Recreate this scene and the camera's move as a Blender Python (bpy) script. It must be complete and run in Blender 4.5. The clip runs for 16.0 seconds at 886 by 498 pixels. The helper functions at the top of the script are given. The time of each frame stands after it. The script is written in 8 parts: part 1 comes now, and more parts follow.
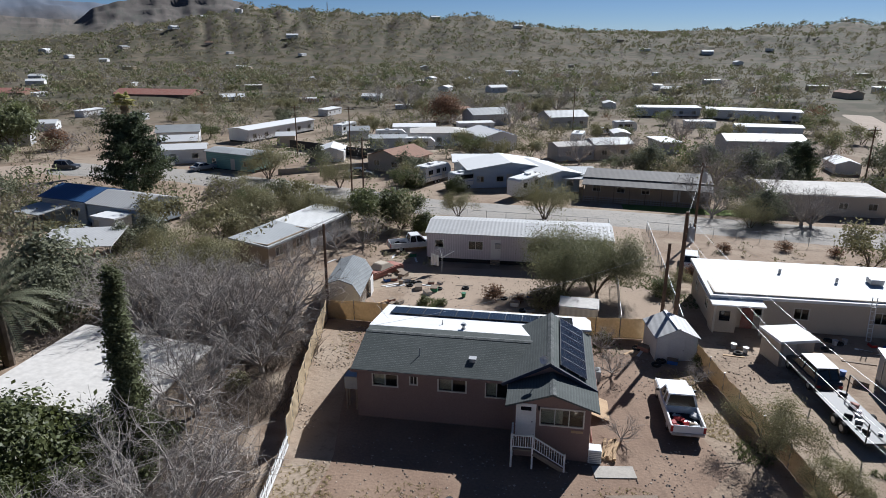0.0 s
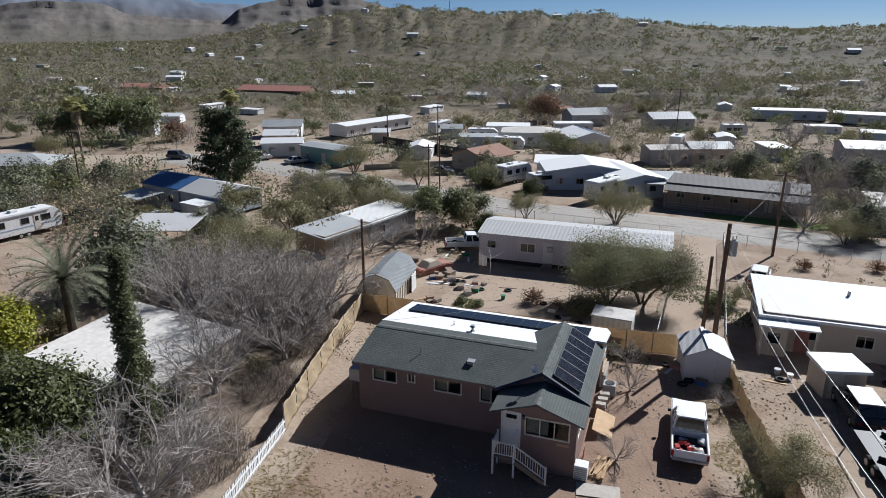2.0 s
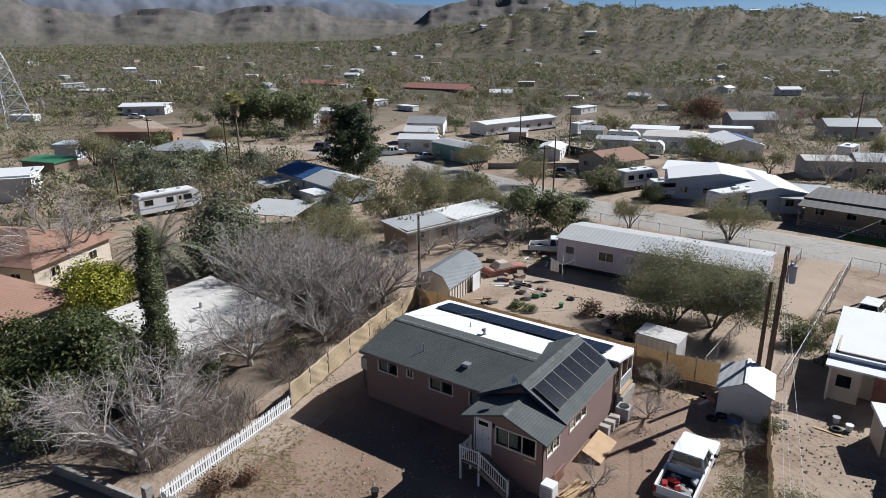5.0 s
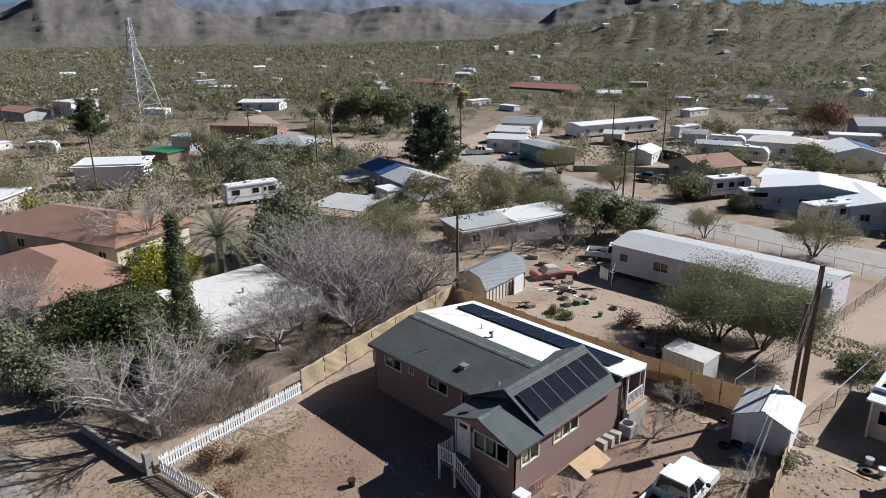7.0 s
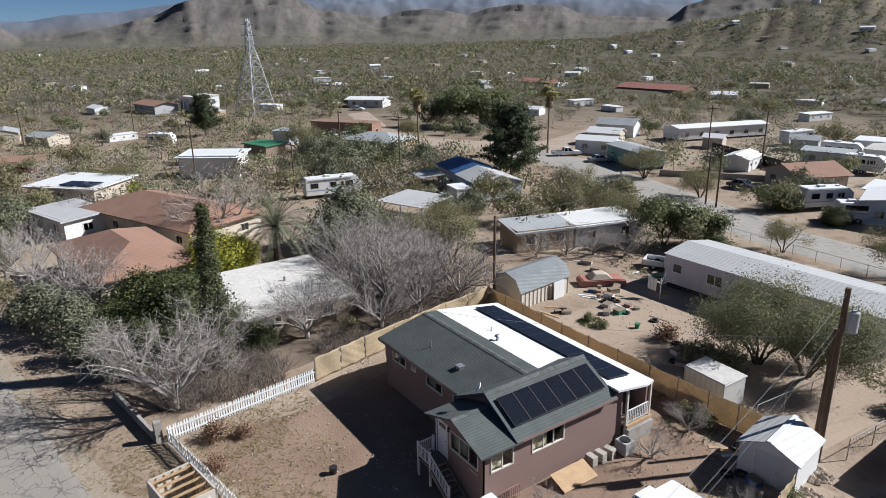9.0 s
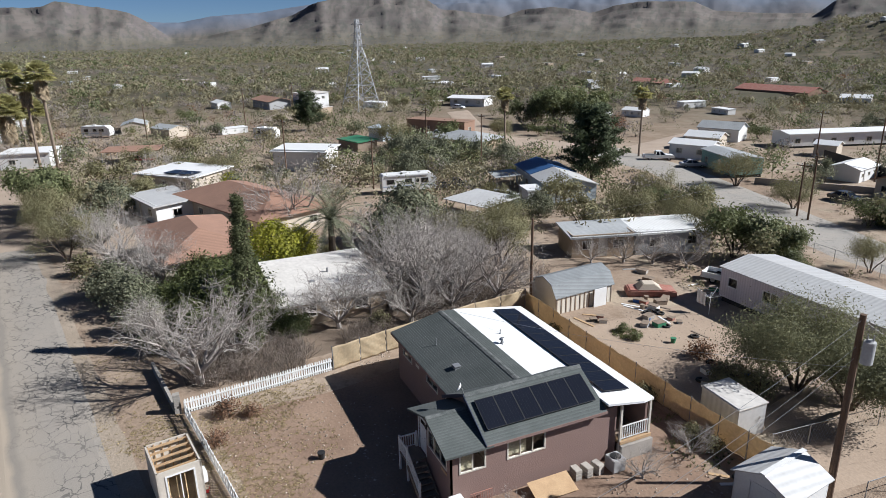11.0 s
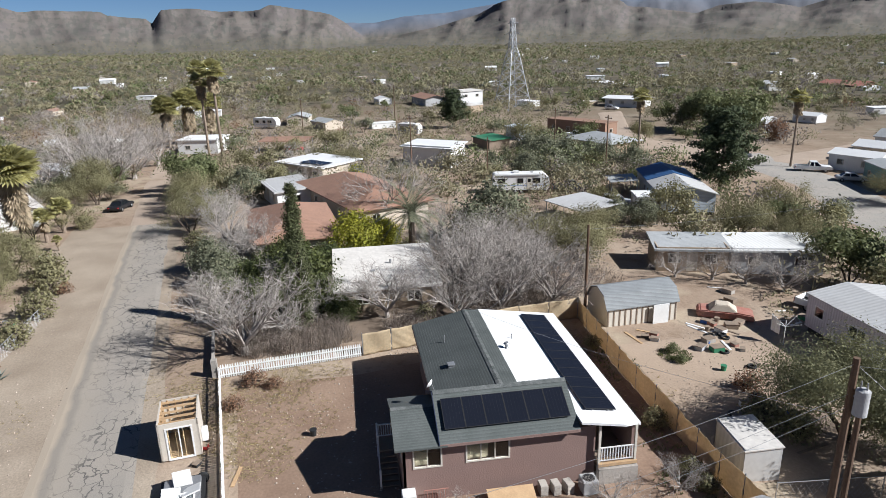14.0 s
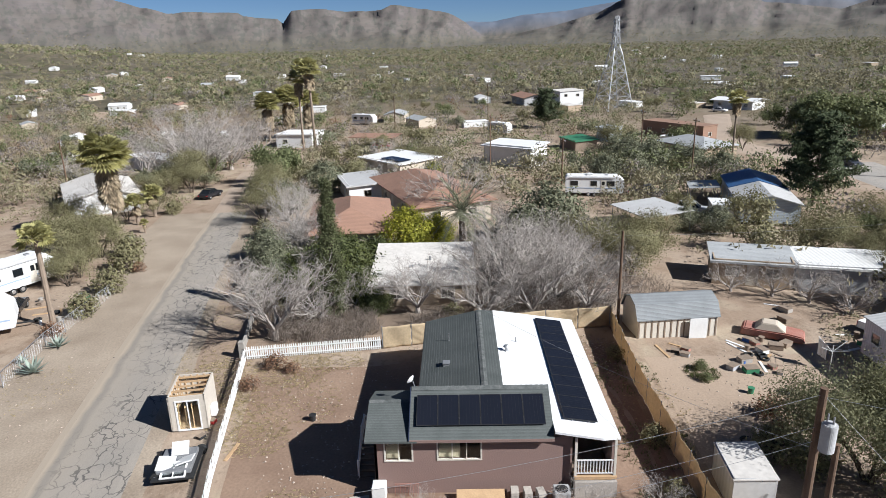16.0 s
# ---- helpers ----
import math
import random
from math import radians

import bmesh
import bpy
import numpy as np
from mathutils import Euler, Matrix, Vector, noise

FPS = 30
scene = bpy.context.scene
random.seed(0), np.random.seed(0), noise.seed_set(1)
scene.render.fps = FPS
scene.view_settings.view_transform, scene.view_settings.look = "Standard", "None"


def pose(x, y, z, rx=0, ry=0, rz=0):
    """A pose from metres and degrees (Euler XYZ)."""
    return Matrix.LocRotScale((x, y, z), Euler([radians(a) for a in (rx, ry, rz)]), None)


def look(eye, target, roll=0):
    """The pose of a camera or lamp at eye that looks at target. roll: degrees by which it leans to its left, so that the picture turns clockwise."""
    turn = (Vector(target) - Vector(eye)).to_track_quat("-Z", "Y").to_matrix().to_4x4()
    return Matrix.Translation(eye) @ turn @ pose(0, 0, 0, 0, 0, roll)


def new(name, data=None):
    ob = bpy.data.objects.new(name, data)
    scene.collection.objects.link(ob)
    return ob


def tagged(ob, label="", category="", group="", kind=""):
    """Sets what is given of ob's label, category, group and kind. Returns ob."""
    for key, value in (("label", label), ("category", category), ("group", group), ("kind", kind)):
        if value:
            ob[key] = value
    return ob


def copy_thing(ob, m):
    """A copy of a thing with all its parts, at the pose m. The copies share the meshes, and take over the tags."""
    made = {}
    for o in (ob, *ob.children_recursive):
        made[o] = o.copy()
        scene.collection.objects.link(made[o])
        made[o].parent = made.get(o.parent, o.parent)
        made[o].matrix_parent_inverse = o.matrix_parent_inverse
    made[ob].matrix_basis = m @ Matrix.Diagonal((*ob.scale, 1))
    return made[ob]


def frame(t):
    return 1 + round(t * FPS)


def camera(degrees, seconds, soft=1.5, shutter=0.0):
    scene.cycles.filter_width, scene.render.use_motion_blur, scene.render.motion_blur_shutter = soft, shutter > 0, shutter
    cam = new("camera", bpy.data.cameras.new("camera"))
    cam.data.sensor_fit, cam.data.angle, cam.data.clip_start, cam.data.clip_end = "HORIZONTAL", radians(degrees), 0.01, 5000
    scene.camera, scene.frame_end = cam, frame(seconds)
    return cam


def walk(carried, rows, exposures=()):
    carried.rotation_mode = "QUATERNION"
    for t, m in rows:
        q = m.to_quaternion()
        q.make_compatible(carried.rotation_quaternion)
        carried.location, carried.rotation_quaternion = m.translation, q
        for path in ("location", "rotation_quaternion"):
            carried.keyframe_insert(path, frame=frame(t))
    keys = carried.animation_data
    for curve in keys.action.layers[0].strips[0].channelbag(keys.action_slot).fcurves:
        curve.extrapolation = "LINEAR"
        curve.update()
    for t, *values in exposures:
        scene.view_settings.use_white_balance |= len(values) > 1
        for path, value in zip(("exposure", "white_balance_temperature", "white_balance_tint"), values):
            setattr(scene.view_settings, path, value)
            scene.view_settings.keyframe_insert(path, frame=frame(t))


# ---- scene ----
cam = camera(68.1, 16.0, soft=0.8)
METRES, EYE, TILT, LEAN, TURN = 51.34, 21.0, 0.0, 0.0, 9.1
ROWS = [
    (0.0, 0.0, 0.0, 0.0, 0.07, -17.89, -0.21),
    (0.5, 0.0314, 0.0013, 0.0008, 2.65, -17.94, -0.16),
    (1.0, 0.063, 0.0038, 0.0014, 5.26, -17.97, -0.09),
    (1.5, 0.0945, 0.0075, 0.0017, 7.87, -18.01, -0.05),
    (2.0, 0.1257, 0.0124, 0.0021, 10.46, -18.04, 0.01),
    (2.5, 0.1569, 0.0185, 0.0028, 13.05, -18.07, 0.08),
    (3.0, 0.1879, 0.0259, 0.003, 15.64, -18.09, 0.16),
    (3.5, 0.2181, 0.0349, 0.0032, 18.22, -18.08, 0.21),
    (4.0, 0.2478, 0.0452, 0.0034, 20.78, -18.08, 0.28),
    (6.5, 0.3881, 0.1158, 0.0029, 33.74, -18.05, 0.6),
    (7.0, 0.414, 0.1333, 0.003, 36.32, -18.04, 0.64),
    (7.5, 0.4388, 0.152, 0.0034, 38.87, -18.05, 0.7),
    (8.0, 0.4632, 0.1716, 0.0036, 41.42, -18.05, 0.76),
    (8.5, 0.4865, 0.1918, 0.0037, 43.96, -18.04, 0.81),
    (9.0, 0.5087, 0.2129, 0.0034, 46.46, -18.01, 0.86),
    (11.5, 0.6074, 0.333, 0.004, 59.26, -17.93, 1.09),
    (12.0, 0.6233, 0.3599, 0.0038, 61.82, -17.91, 1.14),
    (12.5, 0.6381, 0.3872, 0.0035, 64.34, -17.89, 1.19),
    (13.0, 0.6521, 0.4153, 0.0029, 66.86, -17.83, 1.27),
    (13.5, 0.6651, 0.4434, 0.0023, 69.41, -17.81, 1.3),
    (14.0, 0.6771, 0.4722, 0.0019, 71.94, -17.75, 1.35),
    (14.5, 0.6872, 0.5016, 0.0013, 74.45, -17.72, 1.38),
    (15.0, 0.6958, 0.5313, 0.001, 76.92, -17.68, 1.4),
    (15.5, 0.7033, 0.5611, 0.0008, 79.37, -17.65, 1.43),
    (16.0, 0.7094, 0.5909, 0.0004, 81.83, -17.62, 1.46),
]
EXPOSURES = [(0.0, 0.43, 5850, 10), (4.0, 0.47, 5900, 10), (8.0, 0.53, 5950, 10), (12.0, 0.61, 6000, 10), (16.0, 0.7, 6040, 10)]
walk(cam, [(t, pose(0, 0, EYE, TILT, LEAN, TURN) @ pose(METRES * x, METRES * y, METRES * z, 90 + pitch, roll, yaw)) for t, x, y, z, yaw, pitch, roll in ROWS], EXPOSURES)

# ---- light ----
world = bpy.data.worlds.new("sky")
scene.world = world
world.use_nodes = True
wn = world.node_tree.nodes
sky = wn.new("ShaderNodeTexSky")
sky.sky_type = "NISHITA"
sky.sun_disc = False
sky.sun_elevation = radians(35.4)
sky.sun_rotation = radians(25.3)
sky.altitude = 2500
sky.air_density, sky.dust_density, sky.ozone_density = 0.7, 0.5, 5.0
wn["Background"].inputs["Strength"].default_value = 0.038
world.node_tree.links.new(sky.outputs[0], wn["Background"].inputs["Color"])
sun_data = bpy.data.lights.new("sun", "SUN")
sun_data.energy, sun_data.angle, sun_data.color = 5.4, radians(0.53), (1.0, 0.97, 0.92)
sun = new("sun", sun_data)
sun.matrix_world = look((60, 127, 100), (0, 0, 0))


# ---- materials ----
def mat(name, col, col2=None, rough=0.85, scale=0.6, fine=9.0, bump=0.2, metal=0.0, mix=0.5, island=0.0, kind="", freq=1.0, axis="X", spec=0.3):
    """A surface with stains at a large scale, grain at a small one and fine relief. Sizes in cycles a metre."""
    m = bpy.data.materials.new(name)
    m.use_nodes = True
    n, l = m.node_tree.nodes, m.node_tree.links
    b = n["Principled BSDF"]
    b.inputs["Roughness"].default_value = rough
    b.inputs["Metallic"].default_value = metal
    b.inputs["Specular IOR Level"].default_value = spec
    geo = n.new("ShaderNodeNewGeometry")
    col2 = col2 or tuple(c * 0.72 for c in col)
    big, small = n.new("ShaderNodeTexNoise"), n.new("ShaderNodeTexNoise")
    big.inputs["Scale"].default_value, big.inputs["Detail"].default_value = scale, 6
    small.inputs["Scale"].default_value, small.inputs["Detail"].default_value = fine, 4
    for t in (big, small):
        l.new(geo.outputs["Position"], t.inputs["Vector"])
    ramp = n.new("ShaderNodeMapRange")
    ramp.inputs["From Min"].default_value, ramp.inputs["From Max"].default_value = 0.5 - 0.2 / (mix + 0.3), 0.5 + 0.2 / (mix + 0.3)
    l.new(big.outputs["Fac"], ramp.inputs["Value"])
    mx = n.new("ShaderNodeMix")
    mx.data_type = "RGBA"
    mx.inputs["A"].default_value, mx.inputs["B"].default_value = (*col, 1), (*col2, 1)
    l.new(ramp.outputs["Result"], mx.inputs["Factor"])
    hsv = n.new("ShaderNodeHueSaturation")
    l.new(mx.outputs["Result"], hsv.inputs["Color"])
    grain = n.new("ShaderNodeMapRange")
    grain.inputs["To Min"].default_value, grain.inputs["To Max"].default_value = 1 - 0.6 * mix, 1 + 0.6 * mix
    l.new(small.outputs["Fac"], grain.inputs["Value"])
    last = grain.outputs["Result"]
    if island:
        isl = n.new("ShaderNodeMapRange")
        isl.inputs["To Min"].default_value, isl.inputs["To Max"].default_value = 1 - island, 1 + island
        l.new(geo.outputs["Random Per Island"], isl.inputs["Value"])
        mul = n.new("ShaderNodeMath")
        mul.operation = "MULTIPLY"
        l.new(last, mul.inputs[0])
        l.new(isl.outputs["Result"], mul.inputs[1])
        last = mul.outputs["Value"]
    height = small.outputs["Fac"]
    if kind in ("rib", "course"):
        w = n.new("ShaderNodeTexWave")
        w.wave_type, w.bands_direction, w.wave_profile = "BANDS", axis, "SAW" if kind == "course" else "SIN"
        w.inputs["Scale"].default_value, w.inputs["Distortion"].default_value = freq / 3.18, 0.6 if kind == "course" else 0.0
        w.inputs["Detail"].default_value, w.inputs["Detail Scale"].default_value = 2.0, 6.0
        l.new(geo.outputs["Position"], w.inputs["Vector"])
        dk = n.new("ShaderNodeMapRange")
        dk.inputs["To Min"].default_value, dk.inputs["To Max"].default_value = (0.78, 1.07) if kind == "course" else (0.9, 1.04)
        l.new(w.outputs["Fac"], dk.inputs["Value"])
        mul = n.new("ShaderNodeMath")
        mul.operation = "MULTIPLY"
        l.new(last, mul.inputs[0])
        l.new(dk.outputs["Result"], mul.inputs[1])
        last = mul.outputs["Value"]
        height = w.outputs["Fac"]
    l.new(last, hsv.inputs["Value"])
    l.new(hsv.outputs["Color"], b.inputs["Base Color"])
    if bump:
        bp = n.new("ShaderNodeBump")
        bp.inputs["Strength"].default_value, bp.inputs["Distance"].default_value = bump, 0.05
        l.new(height, bp.inputs["Height"])
        l.new(bp.outputs["Normal"], b.inputs["Normal"])
    return m


def glass_mat():
    m = bpy.data.materials.new("window_glass")
    m.use_nodes = True
    b = m.node_tree.nodes["Principled BSDF"]
    b.inputs["Base Color"].default_value = (0.75, 0.8, 0.8, 1)
    b.inputs["Roughness"].default_value = 0.03
    b.inputs["Transmission Weight"].default_value = 1.0
    b.inputs["IOR"].default_value = 1.45
    return m


def leaf_mat(name, col, col2, rough=0.8, island=0.4, through_share=0.3, scale=0.5):
    """Leaves: a surface that also lets light through."""
    m = mat(name, col, col2, rough, scale, 6, 0, mix=0.4, island=island)
    n, l = m.node_tree.nodes, m.node_tree.links
    tr, mx = n.new("ShaderNodeBsdfTranslucent"), n.new("ShaderNodeMixShader")
    l.new(n["Hue/Saturation/Value"].outputs["Color"], tr.inputs["Color"])
    mx.inputs["Fac"].default_value = through_share
    l.new(n["Principled BSDF"].outputs[0], mx.inputs[1])
    l.new(tr.outputs[0], mx.inputs[2])
    l.new(mx.outputs[0], n["Material Output"].inputs["Surface"])
    return m


GLASS = glass_mat()
FABRIC = leaf_mat("tan_fence_fabric", (0.62, 0.5, 0.33), (0.52, 0.41, 0.27), 0.9, 0.0, 0.4, 0.6)
STUCCO = mat("mauve_stucco", (0.235, 0.158, 0.135), (0.20, 0.135, 0.118), 0.92, 0.5, 14, 0.25, mix=0.3)
SHINGLE = mat("grey_green_shingle", (0.115, 0.125, 0.12), (0.085, 0.095, 0.09), 0.95, 0.8, 16, 0.5, mix=0.6, kind="course", freq=6.5, axis="Y")
SHINGLE_X = mat("grey_green_shingle_cross", (0.115, 0.125, 0.12), (0.085, 0.095, 0.09), 0.95, 0.8, 16, 0.5, mix=0.6, kind="course", freq=6.5, axis="X")
GREYSHINGLE = mat("pale_grey_shingle", (0.26, 0.275, 0.28), (0.19, 0.2, 0.205), 0.95, 0.8, 16, 0.4, mix=0.5, kind="course", freq=6, axis="X")
CAPS = mat("ridge_cap_shingle", (0.15, 0.155, 0.15), (0.08, 0.088, 0.085), 0.95, 3, 20, 0.6, mix=0.8)
MEMBRANE = mat("white_roof_coating", (0.68, 0.68, 0.68), (0.6, 0.6, 0.59), 0.7, 0.5, 5, 0.1, mix=0.15)
METALROOF = mat("white_metal_roof", (0.5, 0.5, 0.49), (0.42, 0.41, 0.4), 0.5, 0.4, 4, 0.2, mix=0.25, kind="rib", freq=2.5, axis="X")
METALROOF_Y = mat("white_metal_roof_cross", (0.72, 0.72, 0.70), (0.6, 0.59, 0.56), 0.5, 0.4, 4, 0.2, mix=0.25, kind="rib", freq=2.5, axis="Y")
GREYMETAL = mat("weathered_grey_metal", (0.42, 0.43, 0.43), (0.3, 0.31, 0.31), 0.55, 0.5, 5, 0.2, mix=0.35, kind="rib", freq=3, axis="X")
BLUEMETAL = mat("blue_metal_roof", (0.035, 0.09, 0.22), (0.05, 0.12, 0.25), 0.45, 0.5, 4, 0.2, mix=0.3, kind="rib", freq=2.5, axis="X")
DARKROOF = mat("dark_grey_roll_roofing", (0.13, 0.12, 0.115), (0.09, 0.085, 0.08), 0.8, 0.4, 4, 0.2, mix=0.4, kind="rib", freq=1.2, axis="X")
FLATROOF = mat("dusty_white_flat_roof", (0.6, 0.57, 0.53), (0.5, 0.47, 0.43), 0.9, 0.35, 3, 0.15, mix=0.4)
TILE = mat("faded_terracotta_shingle", (0.34, 0.2, 0.14), (0.27, 0.16, 0.115), 0.9, 0.5, 8, 0.4, mix=0.45, kind="course", freq=4, axis="X")
WHITE = mat("white_paint", (0.7, 0.7, 0.69), (0.6, 0.59, 0.57), 0.6, 0.7, 8, 0.08, mix=0.2)
TRIM = mat("cream_trim_paint", (0.62, 0.58, 0.5), (0.5, 0.46, 0.4), 0.6, 1, 10, 0.08, mix=0.25)
CREAM = mat("cream_stucco", (0.52, 0.45, 0.36), (0.43, 0.37, 0.3), 0.9, 0.5, 10, 0.2, mix=0.3)
TAN = mat("tan_stucco", (0.40, 0.31, 0.22), (0.33, 0.26, 0.19), 0.9, 0.5, 10, 0.2, mix=0.3)
GREYWALL = mat("grey_painted_wall", (0.42, 0.42, 0.42), (0.34, 0.34, 0.34), 0.8, 0.6, 8, 0.15, mix=0.3)
PALEBLUE = mat("pale_blue_siding", (0.5, 0.56, 0.62), (0.42, 0.48, 0.54), 0.6, 0.5, 6, 0.2, mix=0.2, kind="rib", freq=5, axis="Z")
TEAL = mat("teal_green_siding", (0.2, 0.36, 0.32), (0.16, 0.3, 0.27), 0.6, 0.5, 6, 0.2, mix=0.3, kind="rib", freq=3, axis="Z")
LILAC = mat("pale_lilac_siding", (0.60, 0.55, 0.57), (0.52, 0.48, 0.5), 0.6, 0.5, 6, 0.2, mix=0.2, kind="rib", freq=4, axis="X")
BROWNWALL = mat("brown_siding", (0.27, 0.165, 0.115), (0.22, 0.14, 0.1), 0.8, 0.5, 6, 0.2, mix=0.3)
DARK = mat("dark_metal", (0.03, 0.03, 0.032), (0.02, 0.02, 0.02), 0.55, 1, 10, 0.1, mix=0.3)
PANEL = mat("solar_cell_glass", (0.012, 0.014, 0.022), (0.010, 0.012, 0.018), 0.1, 1, 10, 0.0, mix=0.2, spec=0.12)
ALU = mat("aluminium", (0.55, 0.55, 0.56), (0.45, 0.45, 0.46), 0.4, 2, 12, 0.05, metal=0.9, mix=0.2)
GALV = mat("galvanised_steel", (0.38, 0.39, 0.4), (0.3, 0.3, 0.31), 0.5, 2, 12, 0.1, metal=0.6, mix=0.3)
WOOD = mat("pale_new_wood", (0.48, 0.33, 0.19), (0.38, 0.25, 0.14), 0.8, 2, 15, 0.15, mix=0.4)
OLDWOOD = mat("weathered_wood", (0.26, 0.2, 0.15), (0.19, 0.15, 0.115), 0.9, 1.5, 15, 0.3, mix=0.5)
POLEWOOD = mat("brown_creosote_wood", (0.15, 0.095, 0.06), (0.1, 0.065, 0.045), 0.9, 1.5, 15, 0.3, mix=0.5)

BLOCK = mat("grey_concrete_block", (0.36, 0.33, 0.3), (0.28, 0.26, 0.23), 0.95, 1, 10, 0.3, mix=0.4)
CONCRETE = mat("pale_concrete", (0.45, 0.41, 0.36), (0.36, 0.33, 0.29), 0.95, 0.6, 8, 0.2, mix=0.35)
RUBBER = mat("tyre_rubber", (0.02, 0.02, 0.02), (0.03, 0.03, 0.03), 0.85, 4, 20, 0.1, mix=0.2)
CARWHITE = mat("white_car_paint", (0.8, 0.8, 0.8), (0.76, 0.76, 0.75), 0.25, 1, 6, 0.0, mix=0.08, spec=0.5)
CARBLACK = mat("black_car_paint", (0.015, 0.016, 0.02), (0.02, 0.02, 0.022), 0.25, 1, 6, 0.0, mix=0.1, spec=0.5)
CARGREY = mat("dark_grey_car_paint", (0.05, 0.055, 0.065), (0.04, 0.045, 0.05), 0.3, 1, 6, 0.0, mix=0.1, spec=0.5)
CARSILVER = mat("silver_car_paint", (0.4, 0.41, 0.43), (0.36, 0.37, 0.39), 0.3, 1, 6, 0.0, mix=0.1, spec=0.5)
CARBLUE = mat("pale_blue_car_paint", (0.3, 0.38, 0.5), (0.27, 0.34, 0.45), 0.3, 1, 6, 0.0, mix=0.1, spec=0.5)
RED = mat("red_paint", (0.42, 0.03, 0.03), (0.3, 0.03, 0.03), 0.5, 2, 10, 0.05, mix=0.3)
FADEDRED = mat("faded_rust_red_paint", (0.3, 0.11, 0.08), (0.36, 0.2, 0.16), 0.8, 1.2, 10, 0.2, mix=0.6)
TINT = mat("tinted_vehicle_glass", (0.012, 0.014, 0.016), (0.01, 0.012, 0.014), 0.06, 1, 5, 0.0, mix=0.1, spec=0.5)
GREEN = mat("green_plastic", (0.05, 0.2, 0.1), (0.04, 0.16, 0.09), 0.6, 2, 10, 0.05, mix=0.3)
NAVY = mat("dark_navy_paint", (0.022, 0.03, 0.06), (0.018, 0.025, 0.05), 0.6, 2, 10, 0.05, mix=0.3)
CURTAIN = mat("cream_curtain", (0.5, 0.43, 0.3), (0.42, 0.36, 0.25), 0.9, 3, 12, 0.1, mix=0.3)
TARPBLUE = mat("blue_painted_metal", (0.04, 0.12, 0.4), (0.035, 0.1, 0.33), 0.6, 2, 10, 0.05, mix=0.3)
BARK_GREY = mat("pale_grey_bark", (0.4, 0.36, 0.325), (0.27, 0.24, 0.215), 0.95, 2, 20, 0.2, mix=0.5)
BARK_BROWN = mat("brown_bark", (0.13, 0.1, 0.075), (0.09, 0.07, 0.055), 0.95, 2, 20, 0.3, mix=0.5)
LEAF_OLIVE = leaf_mat("olive_leaf", (0.255, 0.235, 0.125), (0.185, 0.172, 0.092), 0.8, 0.25, 0.35)
LEAF_DARK = leaf_mat("dark_green_leaf", (0.115, 0.125, 0.04), (0.055, 0.07, 0.028), 0.5)
LEAF_CYPRESS = leaf_mat("dull_green_cypress_spray", (0.13, 0.14, 0.065), (0.085, 0.095, 0.046))
LEAF_MESQUITE = leaf_mat("fine_grey_green_mesquite_leaf", (0.235, 0.23, 0.125), (0.17, 0.17, 0.092), 0.8, 0.25, 0.35)
LEAF_PINE = leaf_mat("pine_needle_clump", (0.1, 0.12, 0.06), (0.06, 0.078, 0.04))
LEAF_CITRUS = leaf_mat("yellow_green_citrus_leaf", (0.33, 0.31, 0.035), (0.22, 0.235, 0.03), 0.6)
LEAF_GREEN = leaf_mat("fresh_green_leaf", (0.18, 0.195, 0.085), (0.115, 0.13, 0.06), 0.7)
LEAF_RUST = leaf_mat("rust_brown_dry_leaf", (0.24, 0.135, 0.08), (0.17, 0.1, 0.065), 0.9)
LEAF_GREYGREEN = leaf_mat("grey_green_olive_leaf", (0.2, 0.205, 0.13), (0.145, 0.152, 0.098))
LEAF_PALM = leaf_mat("palm_frond_green", (0.45, 0.42, 0.19), (0.33, 0.31, 0.13), 0.6, 0.3, 0.5)
LEAF_DEAD = leaf_mat("dead_palm_frond", (0.4, 0.32, 0.22), (0.3, 0.24, 0.16), 0.9)
AGAVE = mat("blue_grey_agave_leaf", (0.27, 0.31, 0.26), (0.2, 0.24, 0.2), 0.6, 2, 10, 0, mix=0.3, island=0.2)
SCRUB = leaf_mat("desert_scrub", (0.285, 0.255, 0.155), (0.19, 0.172, 0.105), 0.9, 0.12, 0.25, 0.11)
BARETWIG = leaf_mat("grey_winter_twig_clump", (0.31, 0.27, 0.24), (0.21, 0.185, 0.165), 0.95, 0.15, 0.3, 0.11)
TANBRUSH = leaf_mat("tan_winter_brush", (0.36, 0.29, 0.2), (0.26, 0.2, 0.13), 0.95, 0.3, 0.3, 0.11)
DRYGRASS = leaf_mat("dry_grass_tuft", (0.44, 0.36, 0.2), (0.33, 0.27, 0.14), 0.9)


